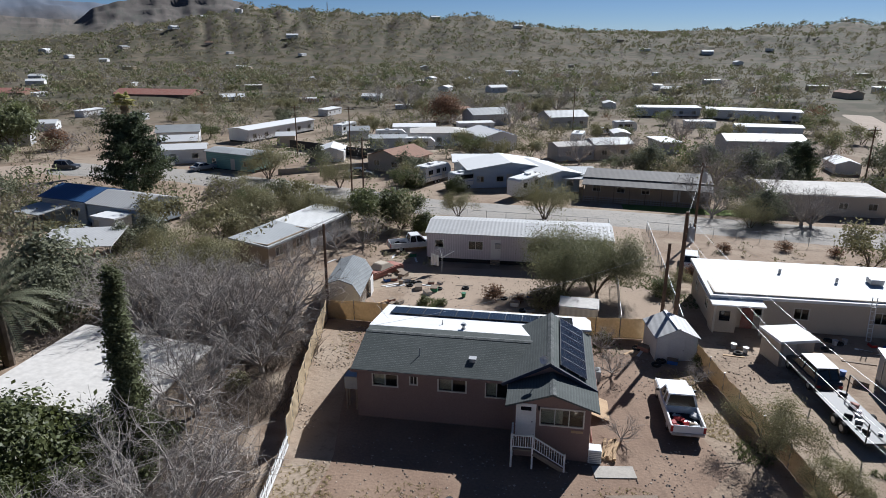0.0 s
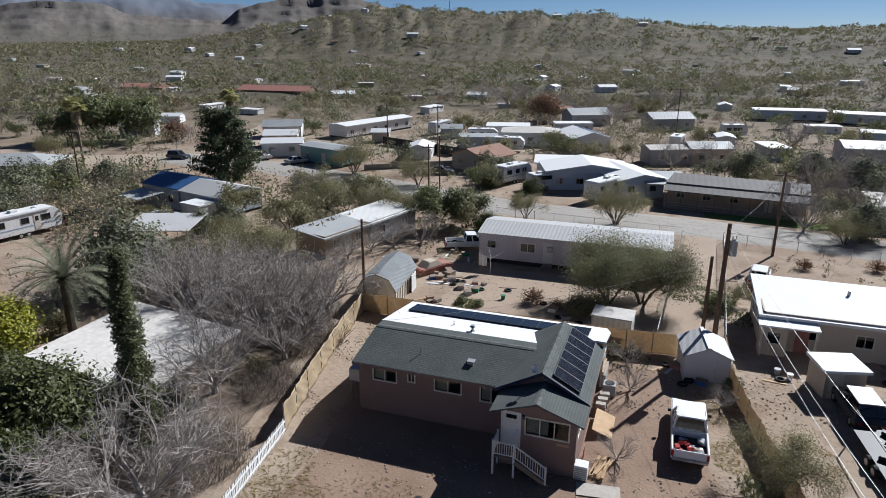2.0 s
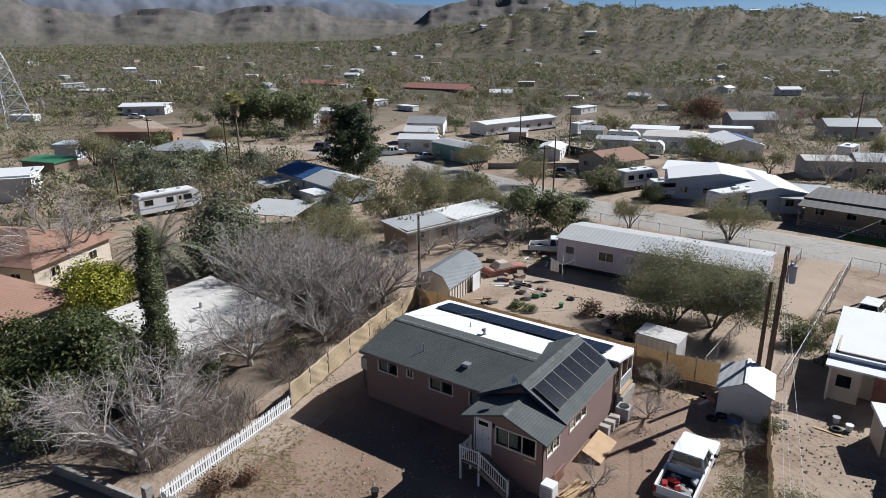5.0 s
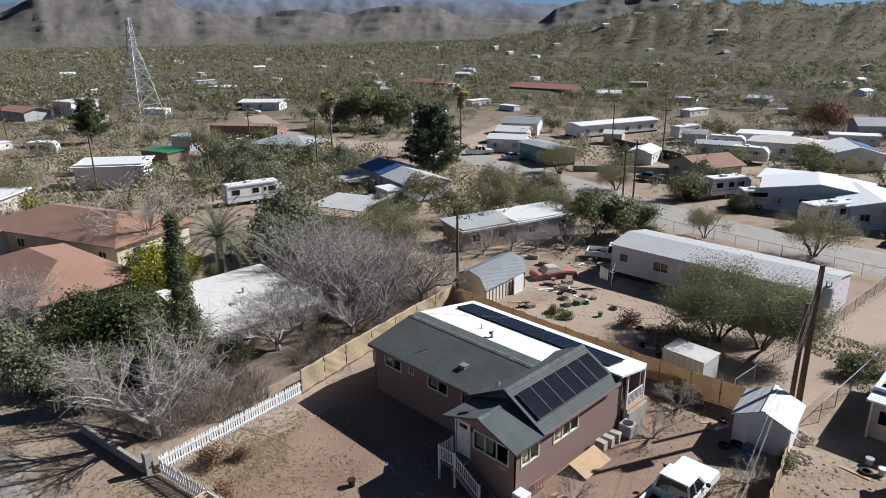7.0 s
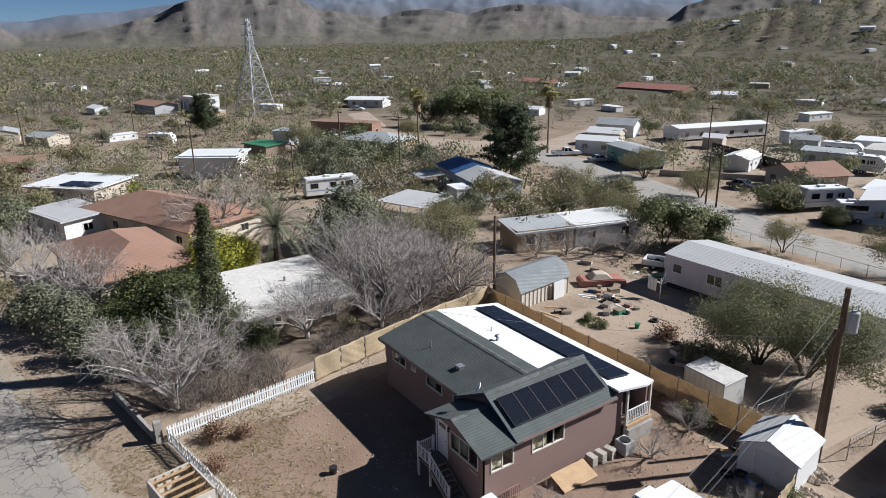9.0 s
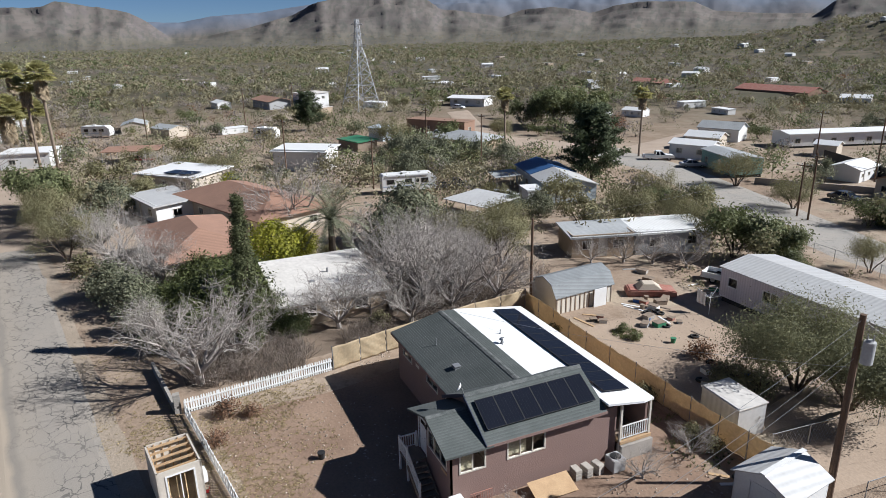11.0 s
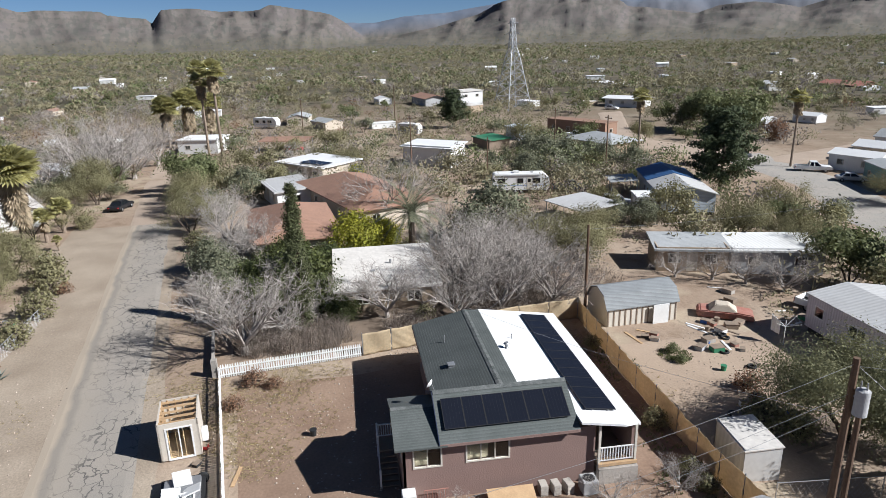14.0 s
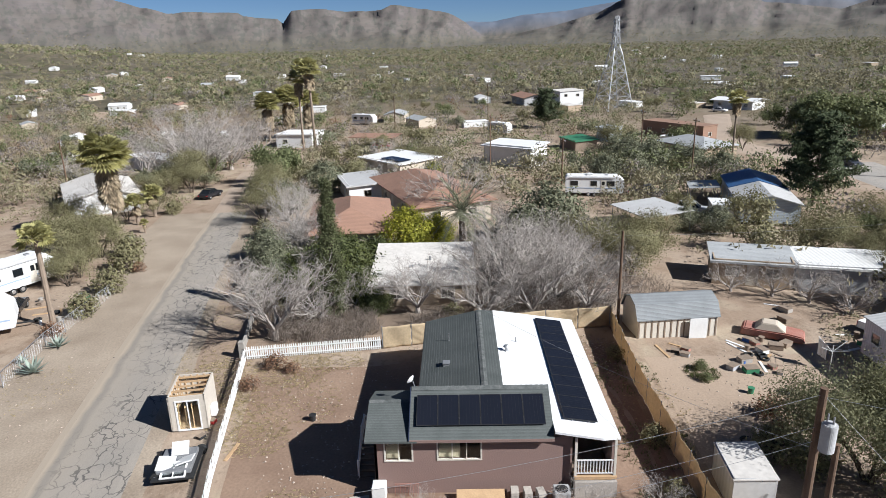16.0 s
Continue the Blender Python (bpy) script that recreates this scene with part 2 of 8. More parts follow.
# ---- mesh helpers ----
class Geo:
    """Collects vertices and faces for one mesh."""

    def __init__(self):
        self.v, self.f = [], []

    def add(self, vs, fs):
        k = len(self.v)
        self.v.extend(tuple(p) for p in vs)
        self.f.extend(tuple(k + i for i in f) for f in fs)
        return self

    def box(self, x0, x1, y0, y1, z0, z1, m=None):
        p = [Vector((x, y, z)) for z in (z0, z1) for y in (y0, y1) for x in (x0, x1)]
        if m:
            p = [m @ q for q in p]
        return self.add(p, [(0, 2, 3, 1), (4, 5, 7, 6), (0, 1, 5, 4), (2, 6, 7, 3), (0, 4, 6, 2), (1, 3, 7, 5)])

    def beam(self, a, b, w, h=None):
        """A squared bar from a to b."""
        a, b = Vector(a), Vector(b)
        h = h or w
        d = (b - a).normalized()
        u = d.cross(Vector((0, 0, 1)))
        u = u.normalized() if u.length > 1e-4 else Vector((1, 0, 0))
        t = u.cross(d)
        p = [q + u * sx * w / 2 + t * sy * h / 2 for q in (a, b) for sx, sy in ((-1, -1), (1, -1), (1, 1), (-1, 1))]
        return self.add(p, [(3, 2, 1, 0), (4, 5, 6, 7), (0, 1, 5, 4), (1, 2, 6, 5), (2, 3, 7, 6), (3, 0, 4, 7)])

    def tube(self, a, b, r0, r1=None, n=8, caps=True):
        a, b = Vector(a), Vector(b)
        r1 = r0 if r1 is None else r1
        d = b - a
        u = d.orthogonal().normalized()
        t = d.cross(u).normalized()
        k = [(math.cos(6.28318 * i / n), math.sin(6.28318 * i / n)) for i in range(n)]
        p = [a + (u * c + t * s) * r0 for c, s in k] + [b + (u * c + t * s) * r1 for c, s in k]
        fs = [(i, (i + 1) % n, n + (i + 1) % n, n + i) for i in range(n)]
        if caps:
            fs += [tuple(range(n - 1, -1, -1)), tuple(range(n, 2 * n))]
        return self.add(p, fs)

    def prism(self, poly, y0, y1, axis="y"):
        """A polygon in (x, z) run from y0 to y1; axis 'x' runs a (y, z) polygon along x, 'z' an (x, y) one along z."""
        n = len(poly)
        put = {"y": lambda a, b, c: (a, c, b), "x": lambda a, b, c: (c, a, b), "z": lambda a, b, c: (a, b, c)}[axis]
        p = [put(a, b, c) for c in (y0, y1) for a, b in poly]
        return self.add(p, [tuple(range(n)), tuple(range(2 * n - 1, n - 1, -1))] + [(i, n + i, n + (i + 1) % n, (i + 1) % n) for i in range(n)])

    def ob(self, name, material, parent=None, label="", bevel=0.0, smooth=False):
        me = bpy.data.meshes.new(name)
        me.from_pydata(self.v, [], self.f)
        bm = bmesh.new()
        bm.from_mesh(me)
        bmesh.ops.recalc_face_normals(bm, faces=bm.faces)
        if bevel:
            bmesh.ops.bevel(bm, geom=list(bm.edges), offset=bevel, segments=2, affect="EDGES", clamp_overlap=True)
        bm.to_mesh(me)
        bm.free()
        if smooth:
            me.shade_smooth()
        me.materials.append(material)
        o = new(name, me)
        if parent:
            o.parent = parent
        if label:
            o["label"] = label
        return o


def thing(name, label, category, m, group="", kind=""):
    e = new(name)
    e.matrix_world = m
    return tagged(e, label, category, group, kind)


def ground_z(x, y):
    """The plain falls away gently from the house."""
    return -1.0 - min(1.3, max(0.0, (math.hypot(x, y) - 45) * 0.026))


def on_ground(x, y, yaw=0.0, lift=0.0):
    return pose(x, y, ground_z(x, y) + lift, 0, 0, yaw)


def wall_geo(length, z0, z1, thick, holes):
    """A wall along x from 0 to length with holes (u0, u1, v0, v1), face at y = 0, running back to y = thick."""
    us = sorted({0.0, length, *[h[0] for h in holes], *[h[1] for h in holes]})
    vs = sorted({z0, z1, *[min(h[2], z1) for h in holes], *[min(h[3], z1) for h in holes]})
    solid = {(i, j): not any(h[0] <= (us[i] + us[i + 1]) / 2 <= h[1] and h[2] <= (vs[j] + vs[j + 1]) / 2 <= h[3] for h in holes) for i in range(len(us) - 1) for j in range(len(vs) - 1)}
    g, known = Geo(), {}

    def at(i, j, k):
        if (i, j, k) not in known:
            known[i, j, k] = len(g.v)
            g.v.append((us[i], thick * k, vs[j]))
        return known[i, j, k]

    for (i, j), full in solid.items():
        if not full:
            continue
        for k in (0, 1):
            g.f.append((at(i, j, k), at(i + 1, j, k), at(i + 1, j + 1, k), at(i, j + 1, k)))
        for di, dj, p, q in ((-1, 0, (i, j), (i, j + 1)), (1, 0, (i + 1, j), (i + 1, j + 1)), (0, -1, (i, j), (i + 1, j)), (0, 1, (i, j + 1), (i + 1, j + 1))):
            if not solid.get((i + di, j + dj), False):
                g.f.append((at(*p, 0), at(*q, 0), at(*q, 1), at(*p, 1)))
    return g


def window(parent, m, w, h, frame_mat, split=1, sill=False):
    """A framed window in a hole: m puts its lower left corner, x along the wall, y inwards."""
    wo = Geo()
    t = 0.06
    wo.box(-t, w + t, -0.03, 0.06, -t, 0.02).box(-t, w + t, -0.03, 0.06, h - 0.02, h + t)
    wo.box(-t, 0.02, -0.03, 0.06, 0.02, h - 0.02).box(w - 0.02, w + t, -0.03, 0.06, 0.02, h - 0.02)
    for i in range(1, split + 1):
        if i <= split - 0 and split > 1 and i < split:
            x = w * i / split
            wo.box(x - 0.025, x + 0.025, -0.02, 0.06, 0.02, h - 0.02)
    o = wo.ob("window", frame_mat, parent)
    o.matrix_basis = m
    p = Geo().box(0.02, w - 0.02, 0.02, 0.03, 0.02, h - 0.02).ob("pane", GLASS, o)
    p.visible_shadow = False
    return o


def walls_of(e, w, d, z0, z1, wall, openings, trim, thick=0.12):
    """Four walls with windows and doors. openings: side -> list of (u, v, width, height, kind)."""
    sides = {"f": (pose(-w / 2, -d / 2, 0), w), "r": (pose(w / 2, -d / 2, 0, 0, 0, 90), d), "b": (pose(w / 2, d / 2, 0, 0, 0, 180), w), "l": (pose(-w / 2, d / 2, 0, 0, 0, 270), d)}
    for k, (m, length) in sides.items():
        ops = openings.get(k, [])
        holes = [(u, u + a, v, v + b) for u, v, a, b, kind in ops]
        o = wall_geo(length, z0, z1, thick, holes).ob("wall", wall, e)
        inset = 0 if k in "fb" else 0.003
        o.matrix_basis = m @ pose(0, inset, 0)
        for u, v, a, b, kind in ops:
            if kind == "door":
                dr = Geo().box(0, a, 0.03, 0.08, 0, b).box(-0.06, 0, -0.02, 0.1, 0, b + 0.06).box(a, a + 0.06, -0.02, 0.1, 0, b + 0.06).box(0, a, -0.02, 0.1, b, b + 0.06).ob("door", trim, e)
                dr.matrix_basis = m @ pose(u, 0, v)
                Geo().box(a - 0.14, a - 0.08, 0.0, 0.03, b * 0.45, b * 0.5).ob("handle", GALV, dr)
            else:
                window(e, m @ pose(u, 0, v), a, b, trim, 2 if kind == "wide" else 1)


def roof_gable(e, w, d, z, rise, over, material, along="x", thick=0.12, wall=None):
    """A gable roof with its ridge along x or y; the gables get wall triangles."""
    g, t = Geo(), Geo()
    a, b = (w, d) if along == "x" else (d, w)
    s = rise / (b / 2)
    pr = [(-b / 2 - over, z - s * over), (0, z + rise), (b / 2 + over, z - s * over), (b / 2 + over, z - s * over + thick), (0, z + rise + thick), (-b / 2 - over, z - s * over + thick)]
    g.prism(pr, -a / 2 - over, a / 2 + over, "x" if along == "x" else "y")
    o = g.ob("roof", material, e)
    if wall:
        for k in (-1, 1):
            y = k * (a / 2 - 0.06)
            t = Geo().prism([(-b / 2, z - 0.002), (b / 2, z - 0.002), (0, z + rise - 0.01)], y - 0.06, y + 0.06, "x" if along == "x" else "y")
            t.ob("gable", wall, e)
    return o


def roof_flat(e, w, d, z, over, material, fall=0.0, thick=0.2, cx=0.0):
    """A flat or slightly falling slab roof with a fascia; fall: how much lower the y- edge is."""
    g = Geo()
    y0, y1 = -d / 2 - over, d / 2 + over
    g.prism([(y0, z - fall), (y1, z), (y1, z + thick), (y0, z - fall + thick)], cx - w / 2 - over, cx + w / 2 + over, "x")
    return g.ob("roof", material, e)


def roof_hip(e, w, d, z, rise, over, material, thick=0.12):
    x, y = w / 2 + over, d / 2 + over
    r = max(0.05, x - y)
    vs = [(-x, -y, z), (x, -y, z), (x, y, z), (-x, y, z), (-r, 0, z + rise), (r, 0, z + rise)]
    g = Geo().add(vs + [(a, b, c + thick) for a, b, c in vs], [(6, 7, 11, 10), (7, 8, 11), (8, 9, 10, 11), (9, 6, 10), (0, 1, 2, 3), (0, 6, 9, 3), (0, 1, 7, 6), (1, 2, 8, 7), (2, 3, 9, 8)])
    return g.ob("roof", material, e)


# ---- terrain: one sheet from the yard to the mountains ----
def profile(table, a):
    """Piecewise values over the bearing, counted to the left of north."""
    a = (a + 180) % 360 - 180
    xs = [p[0] for p in table]
    return float(np.interp(a, xs, [p[1] for p in table]))


NEAR_HILL = [(-60, 0.3), (-19, 0.75), (-12.5, 0.55), (-8.5, 0.48), (-2.5, 0.55), (1.8, 0.95), (4, 1.2), (11, 1.5), (18, 1.85), (22, 1.95), (25.3, 1.9), (28, 1.35), (30.2, 1.0), (32.4, 0.6), (36, 0.0), (40, -0.6), (60, -1.4), (100, -1.4), (112, -0.8), (116, -0.2), (124, 0.6), (150, 1.0), (180, 0.3)]
MOUNTAIN = [(-180, 1.0), (-60, 0.4), (-19, 0.3), (0, 0.3), (20, 0.8), (24.6, 1.9), (26.3, 2.3), (29.4, 2.47), (32.3, 2.5), (34.0, 2.15), (35.9, 1.7), (36.9, 0.95), (40.2, 1.1), (43.9, 1.4), (45.3, 2.05), (49.5, 2.2), (51.3, 2.0), (53.2, 1.5), (56.4, 2.0), (58.7, 1.95), (60.3, 1.4), (63.8, 1.9), (65.5, 2.05), (66.4, 2.7), (70.1, 3.1), (73.5, 3.0), (76.0, 2.5), (77.5, 1.83), (81.0, 0.92), (84.8, 0.25), (86.9, 0.2), (88.5, 1.37), (89.8, 2.0), (91.7, 2.45), (94.6, 2.75), (95.4, 2.4), (100.8, 2.6), (102.7, 2.5), (103.5, 1.5), (103.8, 1.9), (106.5, 2.15), (106.9, 2.4), (111.2, 2.4), (112.2, 2.25), (114.5, 2.95), (117.5, 3.9), (123, 5.0), (140, 4.0), (180, 1.0)]
BLUE_RANGE = [(-60, 0.1), (-20, 0.2), (0, 0.5), (20, 1.2), (32, 2.0), (36, 2.3), (45, 2.75), (54, 2.9), (66, 3.1), (75.7, 2.7), (78, 2.4), (80.2, 2.05), (83.4, 1.9), (86.4, 1.35), (88, 1.45), (92, 1.2), (100, 1.0), (180, 0.5)]


def step(x, a, b):
    k = min(1.0, max(0.0, (x - a) / (b - a)))
    return k * k * (3 - 2 * k)


def terrain_z(x, y):
    r = math.hypot(x, y)
    z = ground_z(x, y)
    if r < 260:
        return z
    a = math.degrees(math.atan2(-x, y))
    n = noise.fractal(Vector((x / 260, y / 260, 3.1)), 0.8, 2.1, 4)
    fine = noise.fractal(Vector((x / 60, y / 60, 7.7)), 0.8, 2.1, 3) if r < 1300 else noise.fractal(Vector((x / 190, y / 190, 7.7)), 0.9, 2.1, 2)
    z += step(r, 260, 700) * (n * 1.5)
    z += step(r, 300, 800) * 4.0 * step(fine, 0.2, 1.0)
    h1 = 23 + 850 * math.radians(profile(NEAR_HILL, a + 1.2 * n))
    k1 = step(r, 480, 850) * (1 - 0.55 * step(r, 950, 1500))
    if h1 > 0:
        rill = abs(noise.noise(Vector((a / 1.8, r / 300, 4.4))))
        z += k1 * h1 * (0.94 + 0.14 * n + 0.06 * fine + 0.25 * rill)
    # terraced mesas: the slope rises, stands up as a cliff, and ends flat
    h2 = 23 + 3300 * math.radians(profile(MOUNTAIN, a + 0.12 * fine))
    gully = 1 - abs(noise.noise(Vector((a / 5.0, r / 1500, 2.2)))) * 2
    spur = 1 - abs(noise.noise(Vector((a / 1.6, r / 900, 9.2)))) * 2
    c = (r + 50 * n + 105 * gully + 40 * spur + 12 * fine - 2300) / 1000
    k2 = 0.76 * min(1.0, max(0.0, c / 0.93)) ** 1.5 + 0.04 * step(c, 0.5, 0.53) + 0.05 * step(c, 0.72, 0.75) + 0.15 * step(c, 0.91, 0.95)
    z = max(z, z + k2 * h2 * (1 + 0.05 * n * (1 - step(c, 0.8, 0.9))))
    h3 = 23 + 4600 * math.radians(profile(BLUE_RANGE, a + 1.0 * n))
    k3 = step(r + 60 * n, 3500, 4600)
    z = max(z, k3 * h3 * (1 + 0.05 * n))
    return z


def build_ground():
    radii = [0.0]
    r = 6.0
    while r < 4850:
        radii.append(r)
        r *= 1.06 if r < 250 else 1.024 if r < 1950 else 1.0095 if r < 3650 else 1.015
    radii.append(4880)
    # finer bearings where the hills are seen; counted to the left of north
    bearings = [-42 + 0.2 * k for k in range(870)] + [132 + 4.0 * k for k in range(1, 46)]
    seg = len(bearings)
    vs, fs = [(0, 0, terrain_z(0, 0))], []
    ang = [math.radians(90 + b) for b in bearings]
    for r in radii[1:]:
        vs.extend((r * math.cos(t), r * math.sin(t), 0) for t in ang)
    out = [(x, y, terrain_z(x, y)) for x, y, _ in vs]
    for i in range(len(radii) - 2):
        a, b = 1 + i * seg, 1 + (i + 1) * seg
        fs.extend((a + k, b + k, b + (k + 1) % seg, a + (k + 1) % seg) for k in range(seg))
    fs.extend((0, 1 + k, 1 + (k + 1) % seg) for k in range(seg))
    me = bpy.data.meshes.new("ground")
    me.from_pydata(out, [], fs)
    me.shade_smooth()
    o = new("ground", me)
    tagged(o, "dry brown desert ground rising to scrubby hills and mesas", "ground", "", "structure")
    return o


def ground_mat():
    m = bpy.data.materials.new("desert_ground")
    m.use_nodes = True
    n, l = m.node_tree.nodes, m.node_tree.links
    b = n["Principled BSDF"]
    b.inputs["Roughness"].default_value, b.inputs["Specular IOR Level"].default_value = 0.95, 0.1
    geo = n.new("ShaderNodeNewGeometry")

    def tex(scale, detail=6):
        t = n.new("ShaderNodeTexNoise")
        t.inputs["Scale"].default_value, t.inputs["Detail"].default_value = scale, detail
        l.new(geo.outputs["Position"], t.inputs["Vector"])
        return t.outputs["Fac"]

    def rng(v, a, c, lo=0.0, hi=1.0):
        t = n.new("ShaderNodeMapRange")
        for key, val in zip(("From Min", "From Max", "To Min", "To Max"), (a, c, lo, hi)):
            t.inputs[key].default_value = val
        l.new(v, t.inputs["Value"])
        return t.outputs["Result"]

    def blend(f, a, c):
        t = n.new("ShaderNodeMix")
        t.data_type = "RGBA"
        for key, val in (("Factor", f), ("A", a), ("B", c)):
            if isinstance(val, tuple):
                t.inputs[key].default_value = (*val, 1)
            else:
                l.new(val, t.inputs[key])
        return t.outputs["Result"]

    dirt = blend(rng(tex(0.09), 0.4, 0.62), (0.275, 0.205, 0.15), (0.345, 0.275, 0.21))
    dirt = blend(rng(tex(0.55), 0.5, 0.72), dirt, (0.215, 0.155, 0.11))
    dirt = blend(rng(tex(0.23), 0.56, 0.7, 0, 0.7), dirt, (0.38, 0.32, 0.235))
    dirt = blend(rng(tex(2.6), 0.56, 0.75, 0, 0.65), dirt, (0.18, 0.135, 0.1))
    dirt = blend(rng(tex(14), 0.6, 0.75, 0, 0.55), dirt, (0.5, 0.43, 0.33))
    # far off: scrub speckle over soil darkened to paint in shaded slopes and trees
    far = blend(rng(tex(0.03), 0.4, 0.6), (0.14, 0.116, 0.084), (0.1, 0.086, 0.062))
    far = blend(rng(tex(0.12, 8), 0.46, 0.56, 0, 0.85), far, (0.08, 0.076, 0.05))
    # layered rock on steep faces
    sep = n.new("ShaderNodeSeparateXYZ")
    l.new(geo.outputs["Normal"], sep.inputs[0])
    pos = n.new("ShaderNodeSeparateXYZ")
    l.new(geo.outputs["Position"], pos.inputs[0])
    layer = n.new("ShaderNodeTexNoise")
    layer.noise_dimensions = "1D"
    layer.inputs["Scale"].default_value, layer.inputs["Detail"].default_value = 0.16, 5
    l.new(pos.outputs["Z"], layer.inputs["W"])
    rock = blend(rng(tex(0.012, 10), 0.35, 0.65), (0.11, 0.096, 0.092), (0.145, 0.127, 0.118))
    rock = blend(rng(layer.outputs["Fac"], 0.45, 0.6, 0, 0.35), rock, (0.105, 0.093, 0.092))
    ln = n.new("ShaderNodeVectorMath")
    ln.operation = "LENGTH"
    l.new(geo.outputs["Position"], ln.inputs[0])
    dist = ln.outputs["Value"]
    far = blend(rng(sep.outputs["Z"], 0.95, 0.84), far, blend(rng(tex(0.05, 8), 0.4, 0.6), (0.23, 0.175, 0.13), (0.16, 0.135, 0.1)))
    # the slopes' stains follow bearing and height
    unit = n.new("ShaderNodeVectorMath")
    unit.operation = "NORMALIZE"
    l.new(geo.outputs["Position"], unit.inputs[0])

    def slope_tex(scale, detail):
        t = n.new("ShaderNodeTexNoise")
        t.inputs["Scale"].default_value, t.inputs["Detail"].default_value = scale * 3000, detail
        l.new(unit.outputs["Vector"], t.inputs["Vector"])
        return t.outputs["Fac"]

    hills = blend(rng(slope_tex(0.010, 9), 0.42, 0.6), (0.15, 0.131, 0.116), (0.116, 0.104, 0.095))
    hills = blend(rng(slope_tex(0.03, 8), 0.5, 0.62, 0, 0.6), hills, (0.115, 0.112, 0.096))
    hills = blend(rng(pos.outputs["Z"], 70, 20, 0.0, 0.6), hills, (0.125, 0.115, 0.085))
    hills = blend(rng(sep.outputs["Z"], 0.95, 0.82), hills, rock)
    hills = blend(rng(layer.outputs["Fac"], 0.52, 0.6, 0, 0.2), hills, (0.115, 0.102, 0.1))
    hills = blend(rng(slope_tex(0.06, 10), 0.5, 0.58, 0, 0.5), hills, (0.085, 0.085, 0.075))
    # haze put into base colour: cooler mountains, then a blue farthest range
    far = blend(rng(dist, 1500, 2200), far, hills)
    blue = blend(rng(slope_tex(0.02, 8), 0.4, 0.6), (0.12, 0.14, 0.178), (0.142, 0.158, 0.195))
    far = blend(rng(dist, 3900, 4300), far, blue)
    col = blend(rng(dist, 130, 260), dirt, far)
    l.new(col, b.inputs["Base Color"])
    bp = n.new("ShaderNodeBump")
    bp.inputs["Strength"].default_value, bp.inputs["Distance"].default_value = 0.5, 0.12
    l.new(rng(dist, 90, 320, 0.5, 0.0), bp.inputs["Strength"])
    l.new(tex(3.0, 8), bp.inputs["Height"])
    l.new(bp.outputs["Normal"], b.inputs["Normal"])
    return m


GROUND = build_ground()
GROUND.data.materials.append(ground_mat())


def strip(name, label, left, right, material, lift=0.02, cat="road"):
    """A strip of road between two edges, draped on the plain, with a thin edge."""
    g = Geo()
    L, R = [], []
    for (a, b), (c, d) in zip(zip(left, left[1:]), zip(right, right[1:])):
        n = max(1, int(math.dist(a, b) / 3))
        for i in range(n):
            k = i / n
            L.append((a[0] + (b[0] - a[0]) * k, a[1] + (b[1] - a[1]) * k))
            R.append((c[0] + (d[0] - c[0]) * k, c[1] + (d[1] - c[1]) * k))
    L.append(left[-1]), R.append(right[-1])
    m = 9
    vs, fs = [], []
    for i, (p, q) in enumerate(zip(L, R)):
        for j in range(m):
            k = j / (m - 1)
            x, y = p[0] + (q[0] - p[0]) * k, p[1] + (q[1] - p[1]) * k
            if j in (0, m - 1):
                w = 0.35 * noise.noise(Vector((x * 0.4, y * 0.4, 5)))
                x, y = x + w * (0.3 if abs(q[0] - p[0]) < abs(q[1] - p[1]) else 1), y + w
            vs.append((x, y, ground_z(x, y) + (lift if 0 < j < m - 1 else -0.02) + (0.03 * math.sin(math.pi * k) if lift > 0.025 else 0.0)))
    for i in range(len(L) - 1):
        for j in range(m - 1):
            a = i * m + j
            fs.append((a, a + 1, a + m + 1, a + m))
    o = g.add(vs, fs).ob(name, material)
    return tagged(o, label, cat, "", "structure")


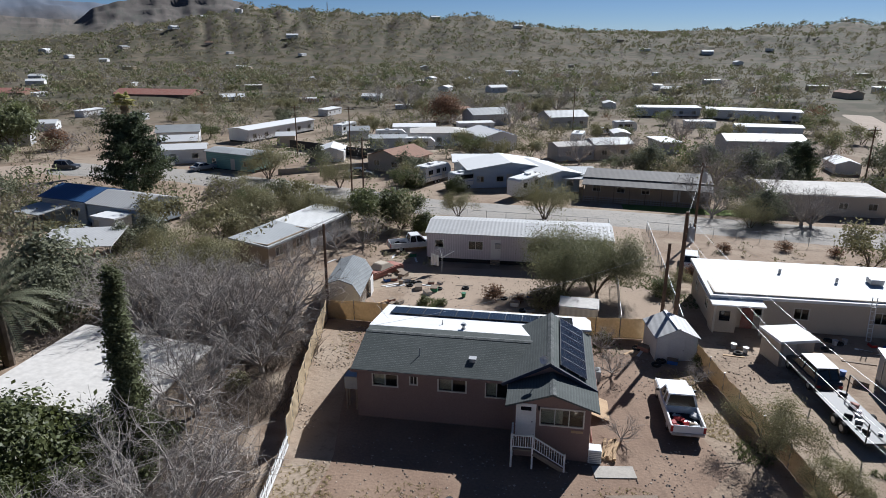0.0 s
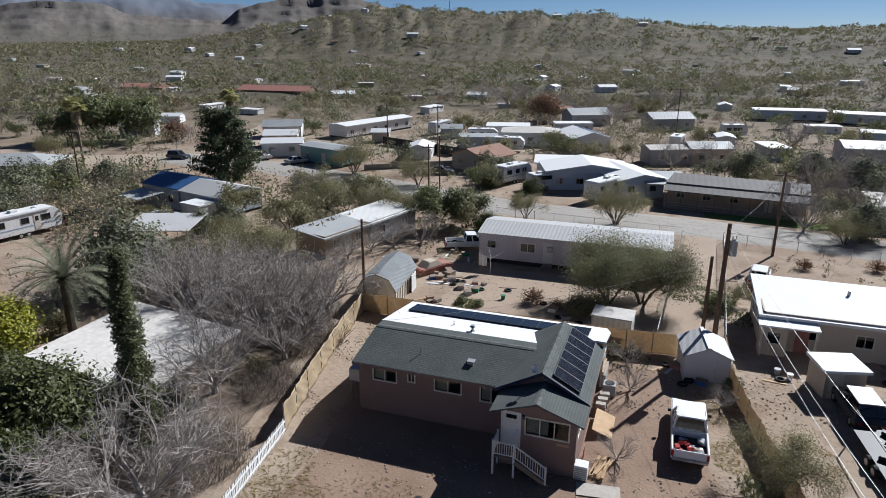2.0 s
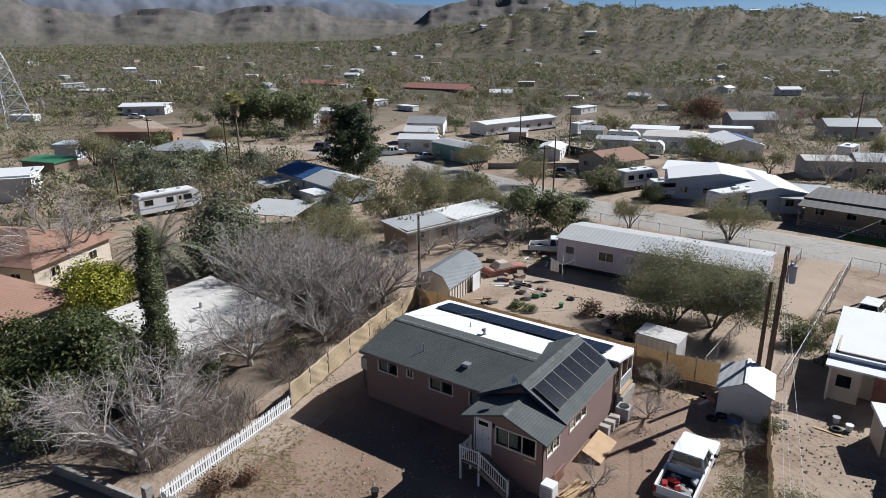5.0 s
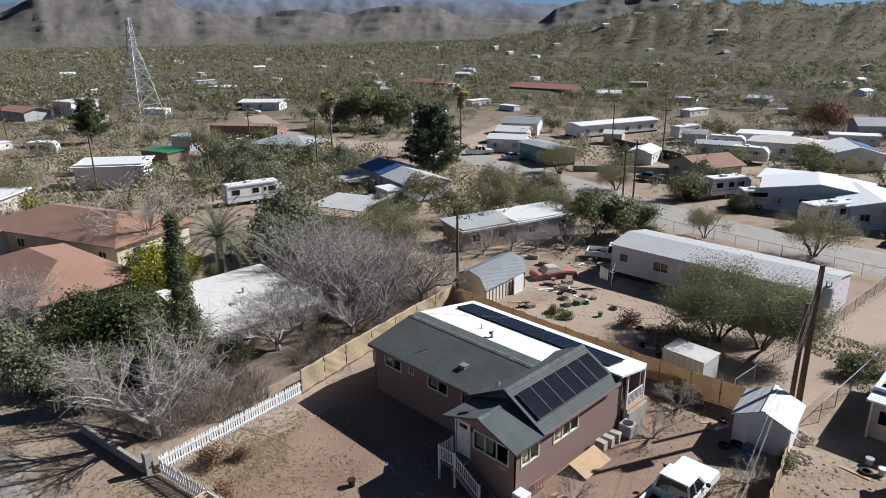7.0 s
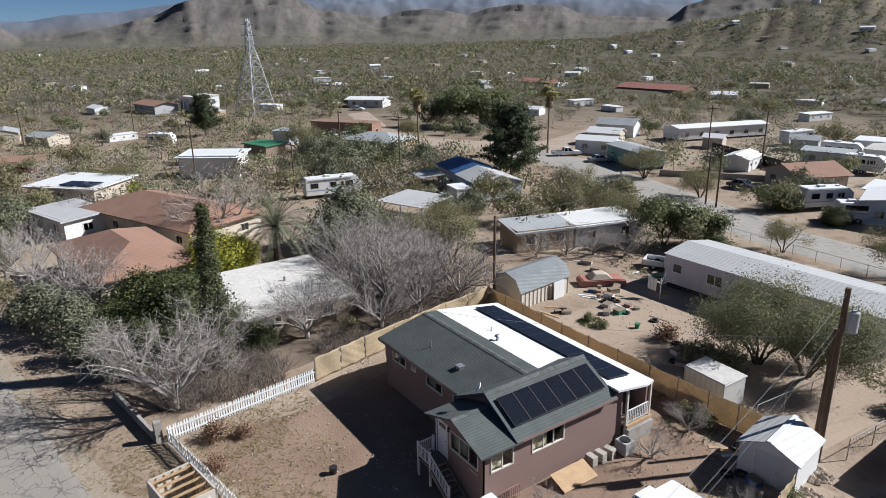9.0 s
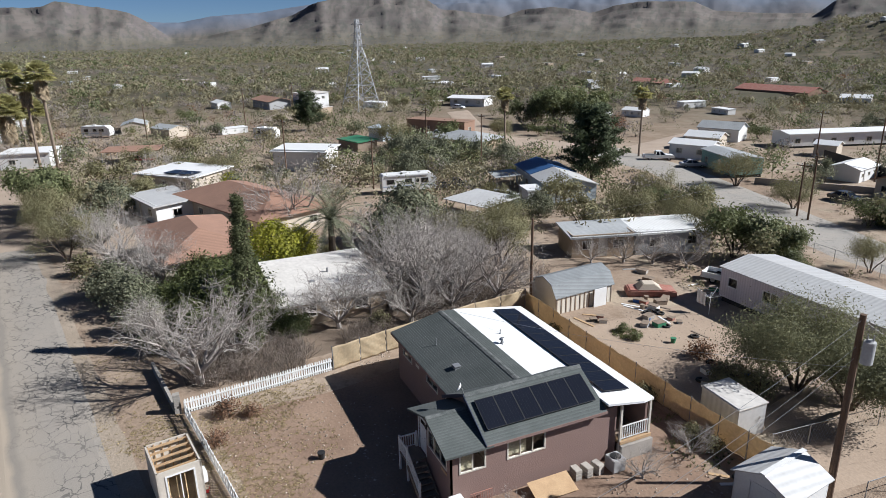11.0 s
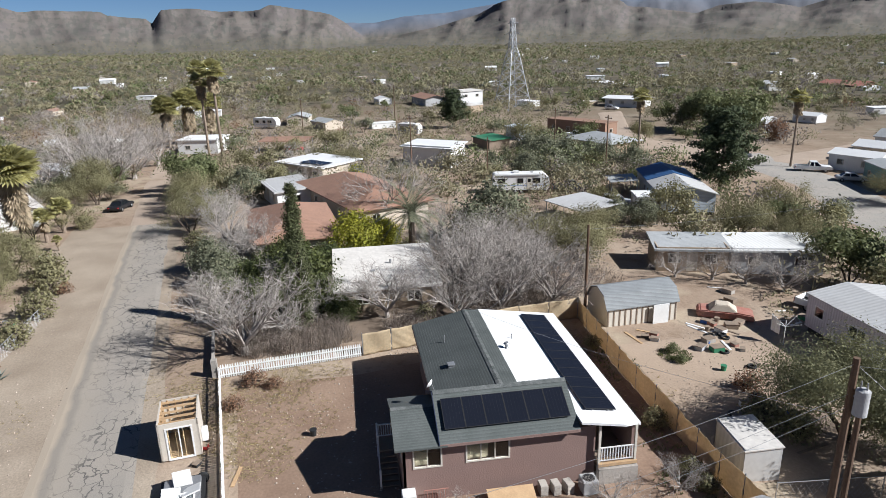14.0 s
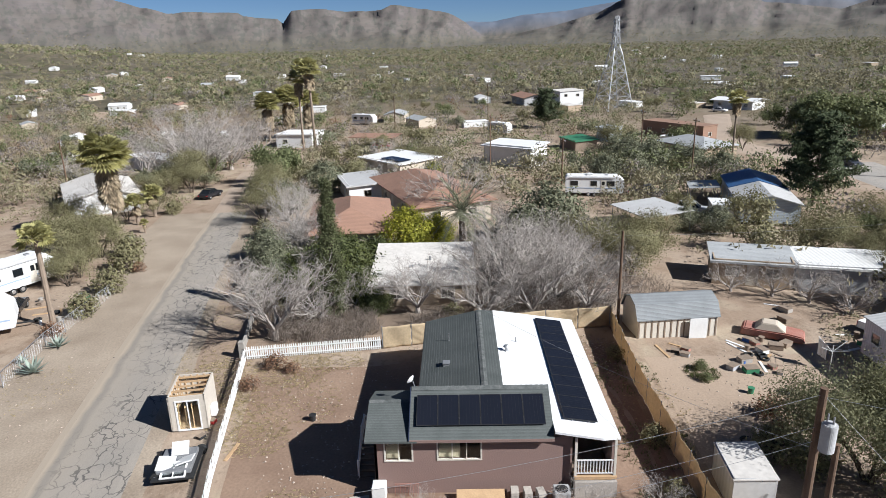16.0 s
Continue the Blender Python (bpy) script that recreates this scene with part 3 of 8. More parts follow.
def asphalt_mat(name, base, pale, crack, street=False):
    """Worn asphalt in cracked plates; on the street the plates lie along it and dust covers its south edge."""
    m = mat(name, base, pale, 0.9, 0.35, 20, 0.25, mix=0.45)
    n, l = m.node_tree.nodes, m.node_tree.links
    geo = n["Geometry"]

    def node(kind, **sockets):
        o = n.new(kind)
        for key, val in sockets.items():
            key = key.replace("_", " ")
            if isinstance(val, (int, float, tuple)):
                o.inputs[key].default_value = val
            else:
                l.new(val, o.inputs[key])
        return o

    def rng(v, a, b, lo, hi):
        return node("ShaderNodeMapRange", Value=v, From_Min=a, From_Max=b, To_Min=lo, To_Max=hi).outputs["Result"]

    def blend(f, a, b):
        o = n.new("ShaderNodeMix")
        o.data_type = "RGBA"
        l.new(f, o.inputs["Factor"])
        for key, val in (("A", a), ("B", b)):
            if isinstance(val, tuple):
                o.inputs[key].default_value = (*val, 1)
            else:
                l.new(val, o.inputs[key])
        return o.outputs["Result"]

    turn = node("ShaderNodeMapping", Vector=geo.outputs["Position"], Rotation=(0, 0, radians(-10.4)))
    flat = node("ShaderNodeMapping", Vector=turn.outputs["Vector"], Scale=(0.62, 1.0, 1.0))
    wob = node("ShaderNodeTexNoise", Vector=geo.outputs["Position"], Scale=1.3)
    ad = n.new("ShaderNodeVectorMath")
    ad.operation = "ADD"
    l.new(flat.outputs["Vector"], ad.inputs[0])
    l.new(wob.outputs["Color"], ad.inputs[1])
    v = n.new("ShaderNodeTexVoronoi")
    v.feature = "DISTANCE_TO_EDGE"
    v.inputs["Scale"].default_value = 1.25
    l.new(ad.outputs["Vector"], v.inputs["Vector"])
    width = node("ShaderNodeTexNoise", Vector=geo.outputs["Position"], Scale=0.6)
    edge = n.new("ShaderNodeMath")
    edge.operation = "SUBTRACT"
    l.new(v.outputs["Distance"], edge.inputs[0])
    l.new(rng(width.outputs["Fac"], 0.35, 0.65, -0.02, 0.03), edge.inputs[1])
    lines = rng(edge.outputs["Value"], 0.005, 0.04, crack, 0.0)
    patch = node("ShaderNodeTexNoise", Vector=geo.outputs["Position"], Scale=0.13)
    where = rng(patch.outputs["Fac"], 0.36, 0.5, 0.15, 1.0)
    mul = n.new("ShaderNodeMath")
    mul.operation = "MULTIPLY"
    l.new(lines, mul.inputs[0])
    l.new(where, mul.inputs[1])
    col = blend(mul.outputs["Value"], n["Hue/Saturation/Value"].outputs["Color"], (0.085, 0.08, 0.074))
    if street:
        across = node("ShaderNodeSeparateXYZ", Vector=turn.outputs["Vector"]).outputs["Y"]
        drift = node("ShaderNodeTexNoise", Vector=geo.outputs["Position"], Scale=0.35, Detail=6.0)
        side = n.new("ShaderNodeMath")
        l.new(across, side.inputs[0])
        l.new(rng(drift.outputs["Fac"], 0.3, 0.7, -0.7, 0.7), side.inputs[1])
        col = blend(rng(side.outputs["Value"], 14.6, 12.9, 0.0, 0.55), col, (0.32, 0.275, 0.22))
        soft = n.new("ShaderNodeMath")
        soft.operation = "ADD"
        l.new(across, soft.inputs[0])
        l.new(rng(drift.outputs["Fac"], 0.3, 0.7, -0.2, 0.2), soft.inputs[1])
        worn = rng(soft.outputs["Value"], 13.15, 12.85, 0.0, 0.6)
        col = blend(worn, col, (0.2, 0.18, 0.155))
        col = blend(rng(soft.outputs["Value"], 12.65, 12.3, 0.0, 1.0), col, (0.36, 0.3, 0.232))
    l.new(col, n["Principled BSDF"].inputs["Base Color"])
    return m


LITTER = mat("brown_leaf_litter", (0.2, 0.15, 0.11), (0.13, 0.1, 0.075), 0.95, 0.5, 9, 0.5, mix=0.6)
ASPHALT = asphalt_mat("worn_cracked_asphalt", (0.25, 0.228, 0.2), (0.3, 0.265, 0.225), 0.9, True)
ASPHALT_FAR = asphalt_mat("pale_worn_asphalt", (0.28, 0.265, 0.24), (0.34, 0.305, 0.265), 0.4)
SHOULDER = mat("pale_gravel_shoulder", (0.34, 0.28, 0.215), (0.25, 0.2, 0.15), 0.95, 0.3, 7, 0.5, mix=0.6)
YARD = mat("reddish_packed_dirt", (0.285, 0.2, 0.142), (0.19, 0.125, 0.088), 0.95, 0.3, 6, 0.4, mix=0.5)
SAND = mat("pale_sandy_yard", (0.37, 0.285, 0.212), (0.29, 0.22, 0.162), 0.95, 0.25, 7, 0.35, mix=0.4)
GRASS = mat("green_lawn", (0.17, 0.22, 0.05), (0.12, 0.16, 0.04), 0.95, 0.5, 9, 0.4, mix=0.5)
TRACK = mat("reddish_dirt_road", (0.37, 0.295, 0.23), (0.3, 0.235, 0.18), 0.95, 0.3, 7, 0.4, mix=0.4)

strip("road_shoulder", "pale dirt shoulder along the cracked street", [(30, 10), (-8, 2), (-30, -2), (-58, -7)], [(30, 25.2), (-8, 18.4), (-30, 14), (-58, 9)], SHOULDER, 0.012)
strip("road", "worn grey asphalt street with cracks", [(30, 17.3), (-1, 11.5), (-25.7, 7.0), (-49, 2.8), (-58, 1.1)], [(30, 23.6), (0, 17.8), (-24.6, 13.1), (-48, 8.5), (-58, 6.6)], ASPHALT, 0.04)
strip("road_end", "reddish dirt end of the street", [(-57, 1), (-88.6, -5.5), (-112, -9), (-140, -13)], [(-57, 7.5), (-87, 1.5), (-109, -1), (-138, -5)], TRACK, 0.022)
strip("cross_street", "pale asphalt street crossing behind the houses", [(120, 66), (38.8, 78.5), (11, 82.8), (-16.7, 85.5), (-41, 92.5), (-62, 100), (-88, 101.5)], [(120, 79), (43, 88.5), (15, 92.3), (-14, 94.8), (-39, 103), (-62, 110), (-90, 113)], ASPHALT_FAR, 0.07)
strip("far_street", "pale side street between mobile homes", [(-88, 101.5), (-105, 92), (-130, 96), (-170, 110)], [(-90, 113), (-112, 101), (-132, 104), (-172, 119)], TRACK, 0.06)
strip("west_lane", "pale dirt lane behind the yards", [(-84, 108), (-92, 130), (-104, 160)], [(-77, 111), (-84, 132), (-95, 162)], TRACK, 0.06)
strip("back_lane", "pale dirt lane along the fence line", [(6.5, 48.6), (8.2, 84)], [(10.2, 48.4), (12.4, 83.5)], SAND, 0.014)
strip("back_yard", "pale sandy yard strewn with junk", [(-13.5, 49), (-14.5, 62.5)], [(6.4, 48.8), (6.8, 63.5)], SAND, 0.01)
strip("front_yard", "reddish bare dirt yard round the house", [(-12.5, 21), (-13.2, 29.5), (-16.5, 46.8)], [(5, 23.5), (13.0, 32), (7.5, 47)], YARD, 0.008)
strip("leaf_litter", "dark leaf litter under the bare trees", [(-36, 18.5), (-37, 30), (-39, 48)], [(-13.2, 20.5), (-14.0, 30), (-18.0, 47.8)], LITTER, 0.006, "ground")
strip("lawn_strip", "strip of green grass before the long house", [(11, 93.5), (30, 91.5)], [(11, 97), (30, 96)], GRASS, 0.08, "lawn")
strip("east_road", "pale curving dirt road on the rise", [(56, 112), (70, 150), (84, 190), (94, 240)], [(63, 110), (77, 148), (91, 188), (104, 242)], TRACK, 0.08)
strip("far_lot", "pale bare lot before the far houses", [(-180, 52), (-205, 62)], [(-172, 66), (-196, 78)], SHOULDER, 0.05, "ground")
strip("wash", "pale sandy wash among the brush", [(-180, -90), (-222, -114)], [(-194, -74), (-236, -96)], SAND, 0.06, "ground")
strip("junk_yard", "pale bare yard round the long carport", [(-112, 6), (-122, 34)], [(-134, 6), (-140, 44)], SHOULDER, 0.05, "ground")
strip("trailer_yard", "grey gravel yard of the trailers", [(-58, 128), (-52, 165)], [(-24, 128), (-20, 165)], SHOULDER, 0.05, "ground")


# ---- the brown house with solar panels ----
def main_house():
    e = thing("house", "brown stucco house with shingle and white roof and solar panels", "house", pose(0, 0, 0))
    gz = -1.0
    T = 0.14

    def wall(p, yaw, length, z1, holes, wins=()):
        o = wall_geo(length, gz, z1, T, [(u, u + a, v, v + b) for u, v, a, b, s in wins] + list(holes)).ob("wall", STUCCO, e)
        o.matrix_basis = pose(p[0], p[1], 0, 0, 0, yaw)
        for u, v, a, b, s in wins:
            wn_ = window(e, o.matrix_basis @ pose(u, 0, v), a, b, TRIM, s)
            if s > 1 and a > 1:
                Geo().box(0.04, a * 0.52, 0.16, 0.18, 0.03, b - 0.03).ob("curtain", CURTAIN, wn_)
        return o

    # front wall of the long wing, porch walls, east wall, back and west walls
    wall((-10.6, 33.75), 0, 9.58, 2.3, [], [(0.98, 1.2, 1.5, 0.78, 2), (3.25, 1.45, 0.42, 0.55, 2), (4.95, 1.2, 1.62, 0.8, 2), (7.75, 1.05, 1.25, 1.05, 2)])
    wall((-1.02, 31.3), 0, 4.02, 2.22, [(0.12, 1.04, 0.2, 2.24)], [(1.36, 1.1, 2.28, 1.0, 3)])
    wall((3.0, 31.303), 90, 9.9, 2.22, [], [(0.55, 0.95, 1.35, 1.1, 2), (3.2, 1.0, 2.15, 1.15, 3)])
    wall((-1.017, 33.747), 270, 2.3, 2.22, [])
    wall((3.003, 43.3), 180, 13.6, 2.0, [])
    wall((-10.597, 43.16), 270, 9.26, 2.0, [], [(2.0, 1.0, 1.4, 0.9, 2), (5.5, 1.0, 1.4, 0.9, 2)])
    Geo().box(-10.4, 2.85, 33.95, 43.0, 0.05, 0.2).ob("floor_slab", OLDWOOD, e)
    # door with its small lights
    d = Geo().box(-0.9, 0.02, 31.34, 31.39, 0.2, 2.24).box(-0.98, -0.9, 31.27, 31.4, 0.2, 2.3).box(0.02, 0.1, 31.27, 31.4, 0.2, 2.3).box(-0.9, 0.02, 31.27, 31.4, 2.24, 2.3).ob("door", WHITE, e, "white panelled front door")
    Geo().box(-0.72, -0.16, 31.33, 31.345, 1.85, 2.08).ob("pane", TINT, d)
    for x in (-0.78, -0.38):
        for z in (0.4, 1.1):
            Geo().box(x, x + 0.3, 31.325, 31.345, z, z + 0.55).ob("panel", WHITE, d)
    Geo().tube((-0.1, 31.28, 1.2), (-0.1, 31.34, 1.2), 0.035).ob("handle", GALV, d)
    # front shingle slope and the strip behind the ridge
    def sheet(name, pts, thick, material, label=""):
        g = Geo()
        n = len(pts)
        g.add([(x, y, z) for x, y, z in pts] + [(x, y, z - thick) for x, y, z in pts], [tuple(range(n)), tuple(range(2 * n - 1, n - 1, -1))] + [(i, n + i, n + (i + 1) % n, (i + 1) % n) for i in range(n)])
        return g.ob(name, material, e, label)

    sheet("roof", [(-10.85, 33.35, 2.38), (-0.6, 33.35, 2.38), (0.2, 37.0, 3.2), (-10.85, 37.0, 3.2)], 0.12, SHINGLE, "grey-green asphalt shingle roof")
    sheet("back_strip", [(-10.85, 37.0, 3.2), (0.75, 37.0, 3.2), (0.75, 38.0, 3.13), (-10.85, 38.0, 3.13)], 0.1, SHINGLE)
    w = sheet("white_roof", [(-10.95, 38.0, 3.125), (-0.4, 38.0, 3.125), (-0.4, 40.27, 2.775), (3.42, 40.27, 2.775), (3.5, 42.6, 2.42), (3.2, 43.5, 2.28), (-11.0, 43.5, 2.28)], 0.12, MEMBRANE, "white coated low-slope roof")
    Geo().box(-11.0, 3.2, 43.46, 43.52, 2.1, 2.24).ob("fascia", WHITE, e)
    # cross gable
    s = 0.55
    for k, x1 in ((1, 3.38), (-1, -1.88)):
        x0, z0 = 0.75, 3.82
        z1 = z0 - s * abs(x1 - x0)
        sheet("gable_roof", [(x0, 33.12, z0), (x1, 33.12, z1), (x1, 40.25, z1), (x0, 40.25, z0)], 0.12, SHINGLE_X)
    g = Geo()
    rnd = random.Random(3)
    for i in range(26):
        y = 33.15 + i * 0.272
        Geo().add([(0.55, y, 3.73), (0.75, y, 3.86), (0.95, y, 3.73), (0.55, y + 0.3, 3.75), (0.75, y + 0.3, 3.885 + 0.01 * rnd.random()), (0.95, y + 0.3, 3.75)], [(0, 1, 4, 3), (1, 2, 5, 4)]).ob("ridge_cap", CAPS, e)
    for i in range(40):
        x = -10.85 + i * 0.283
        Geo().add([(x, 36.82, 3.18), (x, 37.0, 3.235), (x, 37.18, 3.2), (x + 0.31, 36.82, 3.195), (x + 0.31, 37.0, 3.255), (x + 0.31, 37.18, 3.215)], [(0, 1, 4, 3), (1, 2, 5, 4)]).ob("ridge_cap", CAPS, e)
    Geo().prism([(-1.7, 2.36), (3.2, 2.36), (0.75, 3.72)], 33.45, 33.57).ob("gable", STUCCO, e)
    Geo().prism([(-1.7, 2.3), (3.0, 2.3), (3.0, 2.5), (0.75, 3.7)], 40.0, 40.12).ob("gable", STUCCO, e)
    # barge boards and fascia
    g = Geo()
    for x1 in (3.4, -1.9):
        g.beam((0.75, 33.1, 3.75), (x1, 33.1, 3.75 - s * abs(x1 - 0.75)), 0.04, 0.18)
    g.ob("barge_board", NAVY, e, "dark blue painted barge boards")
    Geo().beam((3.4, 33.1, 2.3), (3.4, 40.25, 2.3), 0.03, 0.15).ob("fascia", STUCCO, e)
    Geo().beam((-10.85, 33.33, 2.28), (-1.6, 33.33, 2.28), 0.03, 0.15).ob("fascia", STUCCO, e)
    # porch roof
    for x1 in (3.42, -1.55):
        x0, z0 = 0.93, 3.18
        z1 = z0 - 0.345 * abs(x1 - x0)
        sheet("porch_roof", [(x0, 30.9, z0), (x1, 30.9, z1), (x1, 33.5, z1), (x0, 33.5, z0)], 0.1, SHINGLE_X)
    for i in range(9):
        y = 30.92 + i * 0.27
        Geo().add([(0.75, y, 3.13), (0.93, y, 3.2), (1.11, y, 3.13), (0.75, y + 0.3, 3.145), (0.93, y + 0.3, 3.22), (1.11, y + 0.3, 3.145)], [(0, 1, 4, 3), (1, 2, 5, 4)]).ob("ridge_cap", CAPS, e)
    Geo().prism([(-1.0, 2.22), (3.0, 2.22), (3.0, 2.36), (0.93, 3.06), (-1.0, 2.42)], 31.31, 31.43).ob("gable", STUCCO, e)
    Geo().box(0.18, 0.3, 31.2, 31.29, 2.0, 2.2).ob("porch_lamp", DARK, e)
    Geo().box(2.0, 2.65, 31.27, 31.295, 0.75, 0.9).ob("number_plaque", WOOD, e)
    # vents and pipes on the roofs
    for x, y, z, h, r in ((-4.8, 38.5, 3.05, 0.3, 0.09), (-7.0, 35.0, 2.73, 0.5, 0.03), (-6.3, 39.2, 2.95, 0.3, 0.03)):
        v = Geo().tube((x, y, z), (x, y, z + h), r).tube((x, y, z - 0.02), (x, y, z + 0.06), r * 2, r * 1.3).ob("vent_pipe", GALV, e)
    g = Geo().box(-3.95, -3.6, 34.7, 35.05, 2.68, 2.86).box(-4.0, -3.55, 34.66, 35.1, 2.86, 2.92)
    g.ob("roof_vent", GALV, e, bevel=0.01)
    Geo().tube((-4.8, 38.5, 3.35), (-4.8, 38.5, 3.45), 0.2, 0.12, 12).ob("vent_cap", GALV, e)
    # satellite dish on the valley
    dish = Geo().tube((0.45, 33.3, 3.6), (0.45, 33.2, 4.0), 0.025)
    dish.ob("dish_mast", GALV, e)
    g = Geo()
    n = 16
    c = Vector((0.42, 33.15, 4.02))
    ax = Vector((-0.5, -0.75, 0.4)).normalized()
    u = ax.orthogonal().normalized()
    t = ax.cross(u)
    rings = [[c + ax * (0.12 * k * k) + (u * math.cos(6.28318 * i / n) + t * math.sin(6.28318 * i / n)) * 0.26 * k for i in range(n)] for k in (0.05, 0.5, 1.0)]
    vs = [p for r in rings for p in r]
    g.add(vs, [(a * n + i, a * n + (i + 1) % n, (a + 1) * n + (i + 1) % n, (a + 1) * n + i) for a in (0, 1) for i in range(n)])
    g.ob("satellite_dish", WHITE, e, "small white satellite dish")
    # back porch: post, rail, deck, beam
    Geo().box(-1.0, 3.05, 43.0, 43.3, 0.0, 0.12).ob("deck_edge", OLDWOOD, e)
    deck = Geo().box(1.4, 3.35, 41.3, 43.4, -0.05, 0.12).ob("deck", WOOD, e)
    for x, y in ((3.2, 43.3), (3.2, 41.35)):
        Geo().box(x - 0.06, x + 0.06, y - 0.06, y + 0.06, -1.0, 2.3).ob("post", TRIM, e)
    Geo().beam((3.22, 41.4, 1.0), (3.22, 43.25, 1.0), 0.06, 0.05).ob("rail", WHITE, e)
    Geo().beam((3.22, 41.4, 0.25), (3.22, 43.25, 0.25), 0.05, 0.05).ob("lower_rail", WHITE, e)
    for i in range(12):
        Geo().box(3.2, 3.24, 41.48 + i * 0.15, 41.52 + i * 0.15, 0.25, 1.0).ob("baluster", WHITE, e)
    Geo().box(3.05, 3.5, 41.3, 43.4, -1.0, -0.1).ob("deck_skirt", BLOCK, e)
    # front stair with landing and rails
    land = Geo()
    land.box(-1.15, 0.05, 30.2, 31.27, 0.08, 0.16).ob("landing", OLDWOOD, e)
    for x, y in ((-1.12, 30.24), (-1.12, 31.2), (0.0, 30.24)):
        Geo().box(x - 0.05, x + 0.05, y - 0.05, y + 0.05, -1.0, 1.1).ob("post", WHITE, e)
    n = 6
    for i in range(n):
        x = 0.05 + i * 0.27
        z = 0.08 - (i + 1) * 0.17
        Geo().box(x, x + 0.3, 30.2, 31.22, z, z + 0.05).ob("tread", OLDWOOD, e)
    for y in (30.2, 31.2):
        Geo().beam((0.05, y, -0.02), (1.75, y, -1.0), 0.05, 0.25).ob("stringer", OLDWOOD, e)
    y = 30.22
    Geo().beam((0.0, y, 1.0), (1.7, y, 0.0), 0.05, 0.07).ob("hand_rail", WHITE, e)
    Geo().beam((0.0, y, 0.3), (1.7, y, -0.72), 0.04, 0.05).ob("lower_rail", WHITE, e)
    Geo().beam((-1.12, y, 1.0), (0.0, y, 1.0), 0.05, 0.07).ob("hand_rail", WHITE, e)
    Geo().beam((-1.12, y, 0.3), (0.0, y, 0.3), 0.04, 0.05).ob("lower_rail", WHITE, e)
    Geo().beam((-1.12, y, 1.0), (-1.12, 31.2, 1.0), 0.05, 0.07).ob("hand_rail", WHITE, e)
    Geo().beam((-1.12, y, 0.3), (-1.12, 31.2, 0.3), 0.04, 0.05).ob("lower_rail", WHITE, e)
    Geo().box(1.65, 1.75, y - 0.05, y + 0.05, -1.0, 0.1).ob("post", WHITE, e)
    for i in range(9):
        x = -1.0 + i * 0.125
        Geo().box(x - 0.015, x + 0.015, y - 0.015, y + 0.015, 0.3, 1.0).ob("baluster", WHITE, e)
    for i in range(12):
        x = 0.1 + i * 0.132
        z = -x * 0.59
        Geo().box(x - 0.015, x + 0.015, y - 0.015, y + 0.015, 0.3 + z, 1.0 + z).ob("baluster", WHITE, e)
    for i in range(7):
        yy = 30.35 + i * 0.125
        Geo().box(-1.135, -1.105, yy - 0.015, yy + 0.015, 0.3, 1.0).ob("baluster", WHITE, e)
    # cooler on the west wall
    c = Geo().box(-11.55, -10.75, 34.2, 35.0, 0.5, 1.35).ob("swamp_cooler", GALV, e, "galvanised evaporative cooler", bevel=0.03)
    for i in range(6):
        Geo().box(-11.57, -11.545, 34.28, 34.92, 0.6 + i * 0.11, 0.66 + i * 0.11).ob("louvre", ALU, c)
    Geo().box(-11.5, -11.4, 34.3, 34.4, -1.0, 0.5).box(-11.5, -11.4, 34.8, 34.9, -1.0, 0.5).box(-10.9, -10.8, 34.3, 34.4, -1.0, 0.5).ob("cooler_stand", OLDWOOD, e)
    return e


HOUSE = main_house()


def solar_array(label, origin, along, up, cols, w, h):
    """A row of framed panels: origin, unit vectors along the row and up the slope."""
    along, up = Vector(along).normalized(), Vector(up).normalized()
    nrm = along.cross(up).normalized()
    if nrm.z < 0:
        nrm = -nrm
    base = Matrix((along, up, nrm)).transposed().to_4x4()
    e = thing("solar_array", label, "solar panel", Matrix.Translation(origin) @ base)
    for k in (0.25, 0.75):
        Geo().box(0, cols * w, h * k - 0.02, h * k + 0.02, 0.0, 0.06).ob("rail", ALU, e)
    for i in range(cols):
        x = i * w
        p = Geo().box(x + 0.012, x + w - 0.012, 0, h, 0.06, 0.098).ob("panel", PANEL, e)
        g = Geo()
        for a, b, c, d in ((x + 0.008, x + 0.03, -0.004, h + 0.004), (x + w - 0.03, x + w - 0.008, -0.004, h + 0.004), (x + 0.03, x + w - 0.03, -0.004, 0.018), (x + 0.03, x + w - 0.03, h - 0.018, h + 0.004)):
            g.box(a, b, c, d, 0.058, 0.103)
        g.ob("frame", DARK, p)
        g = Geo()
        for j in range(1, 6):
            g.box(x + 0.03 + j * (w - 0.06) / 6 - 0.002, x + 0.03 + j * (w - 0.06) / 6 + 0.002, 0.02, h - 0.02, 0.0975, 0.099)
        g.ob("cell_line", DARK, p)
    return e


solar_array("row of six black solar panels on the shingle gable", (2.78, 33.45, 2.76), (0, 1, 0), (-1.0, 0, 0.55), 6, 1.075, 1.72)
solar_array("long row of black solar panels on the white roof", (2.25, 42.55, 2.46), (-1, 0, 0), (0, -1.0, 0.152), 11, 1.135, 1.7)


# ---- buildings of the neighbourhood ----
KEEP_CLEAR = [(-4, 37, 11), (9, 40, 8), (9, 52, 6), (-3, 55, 9)]


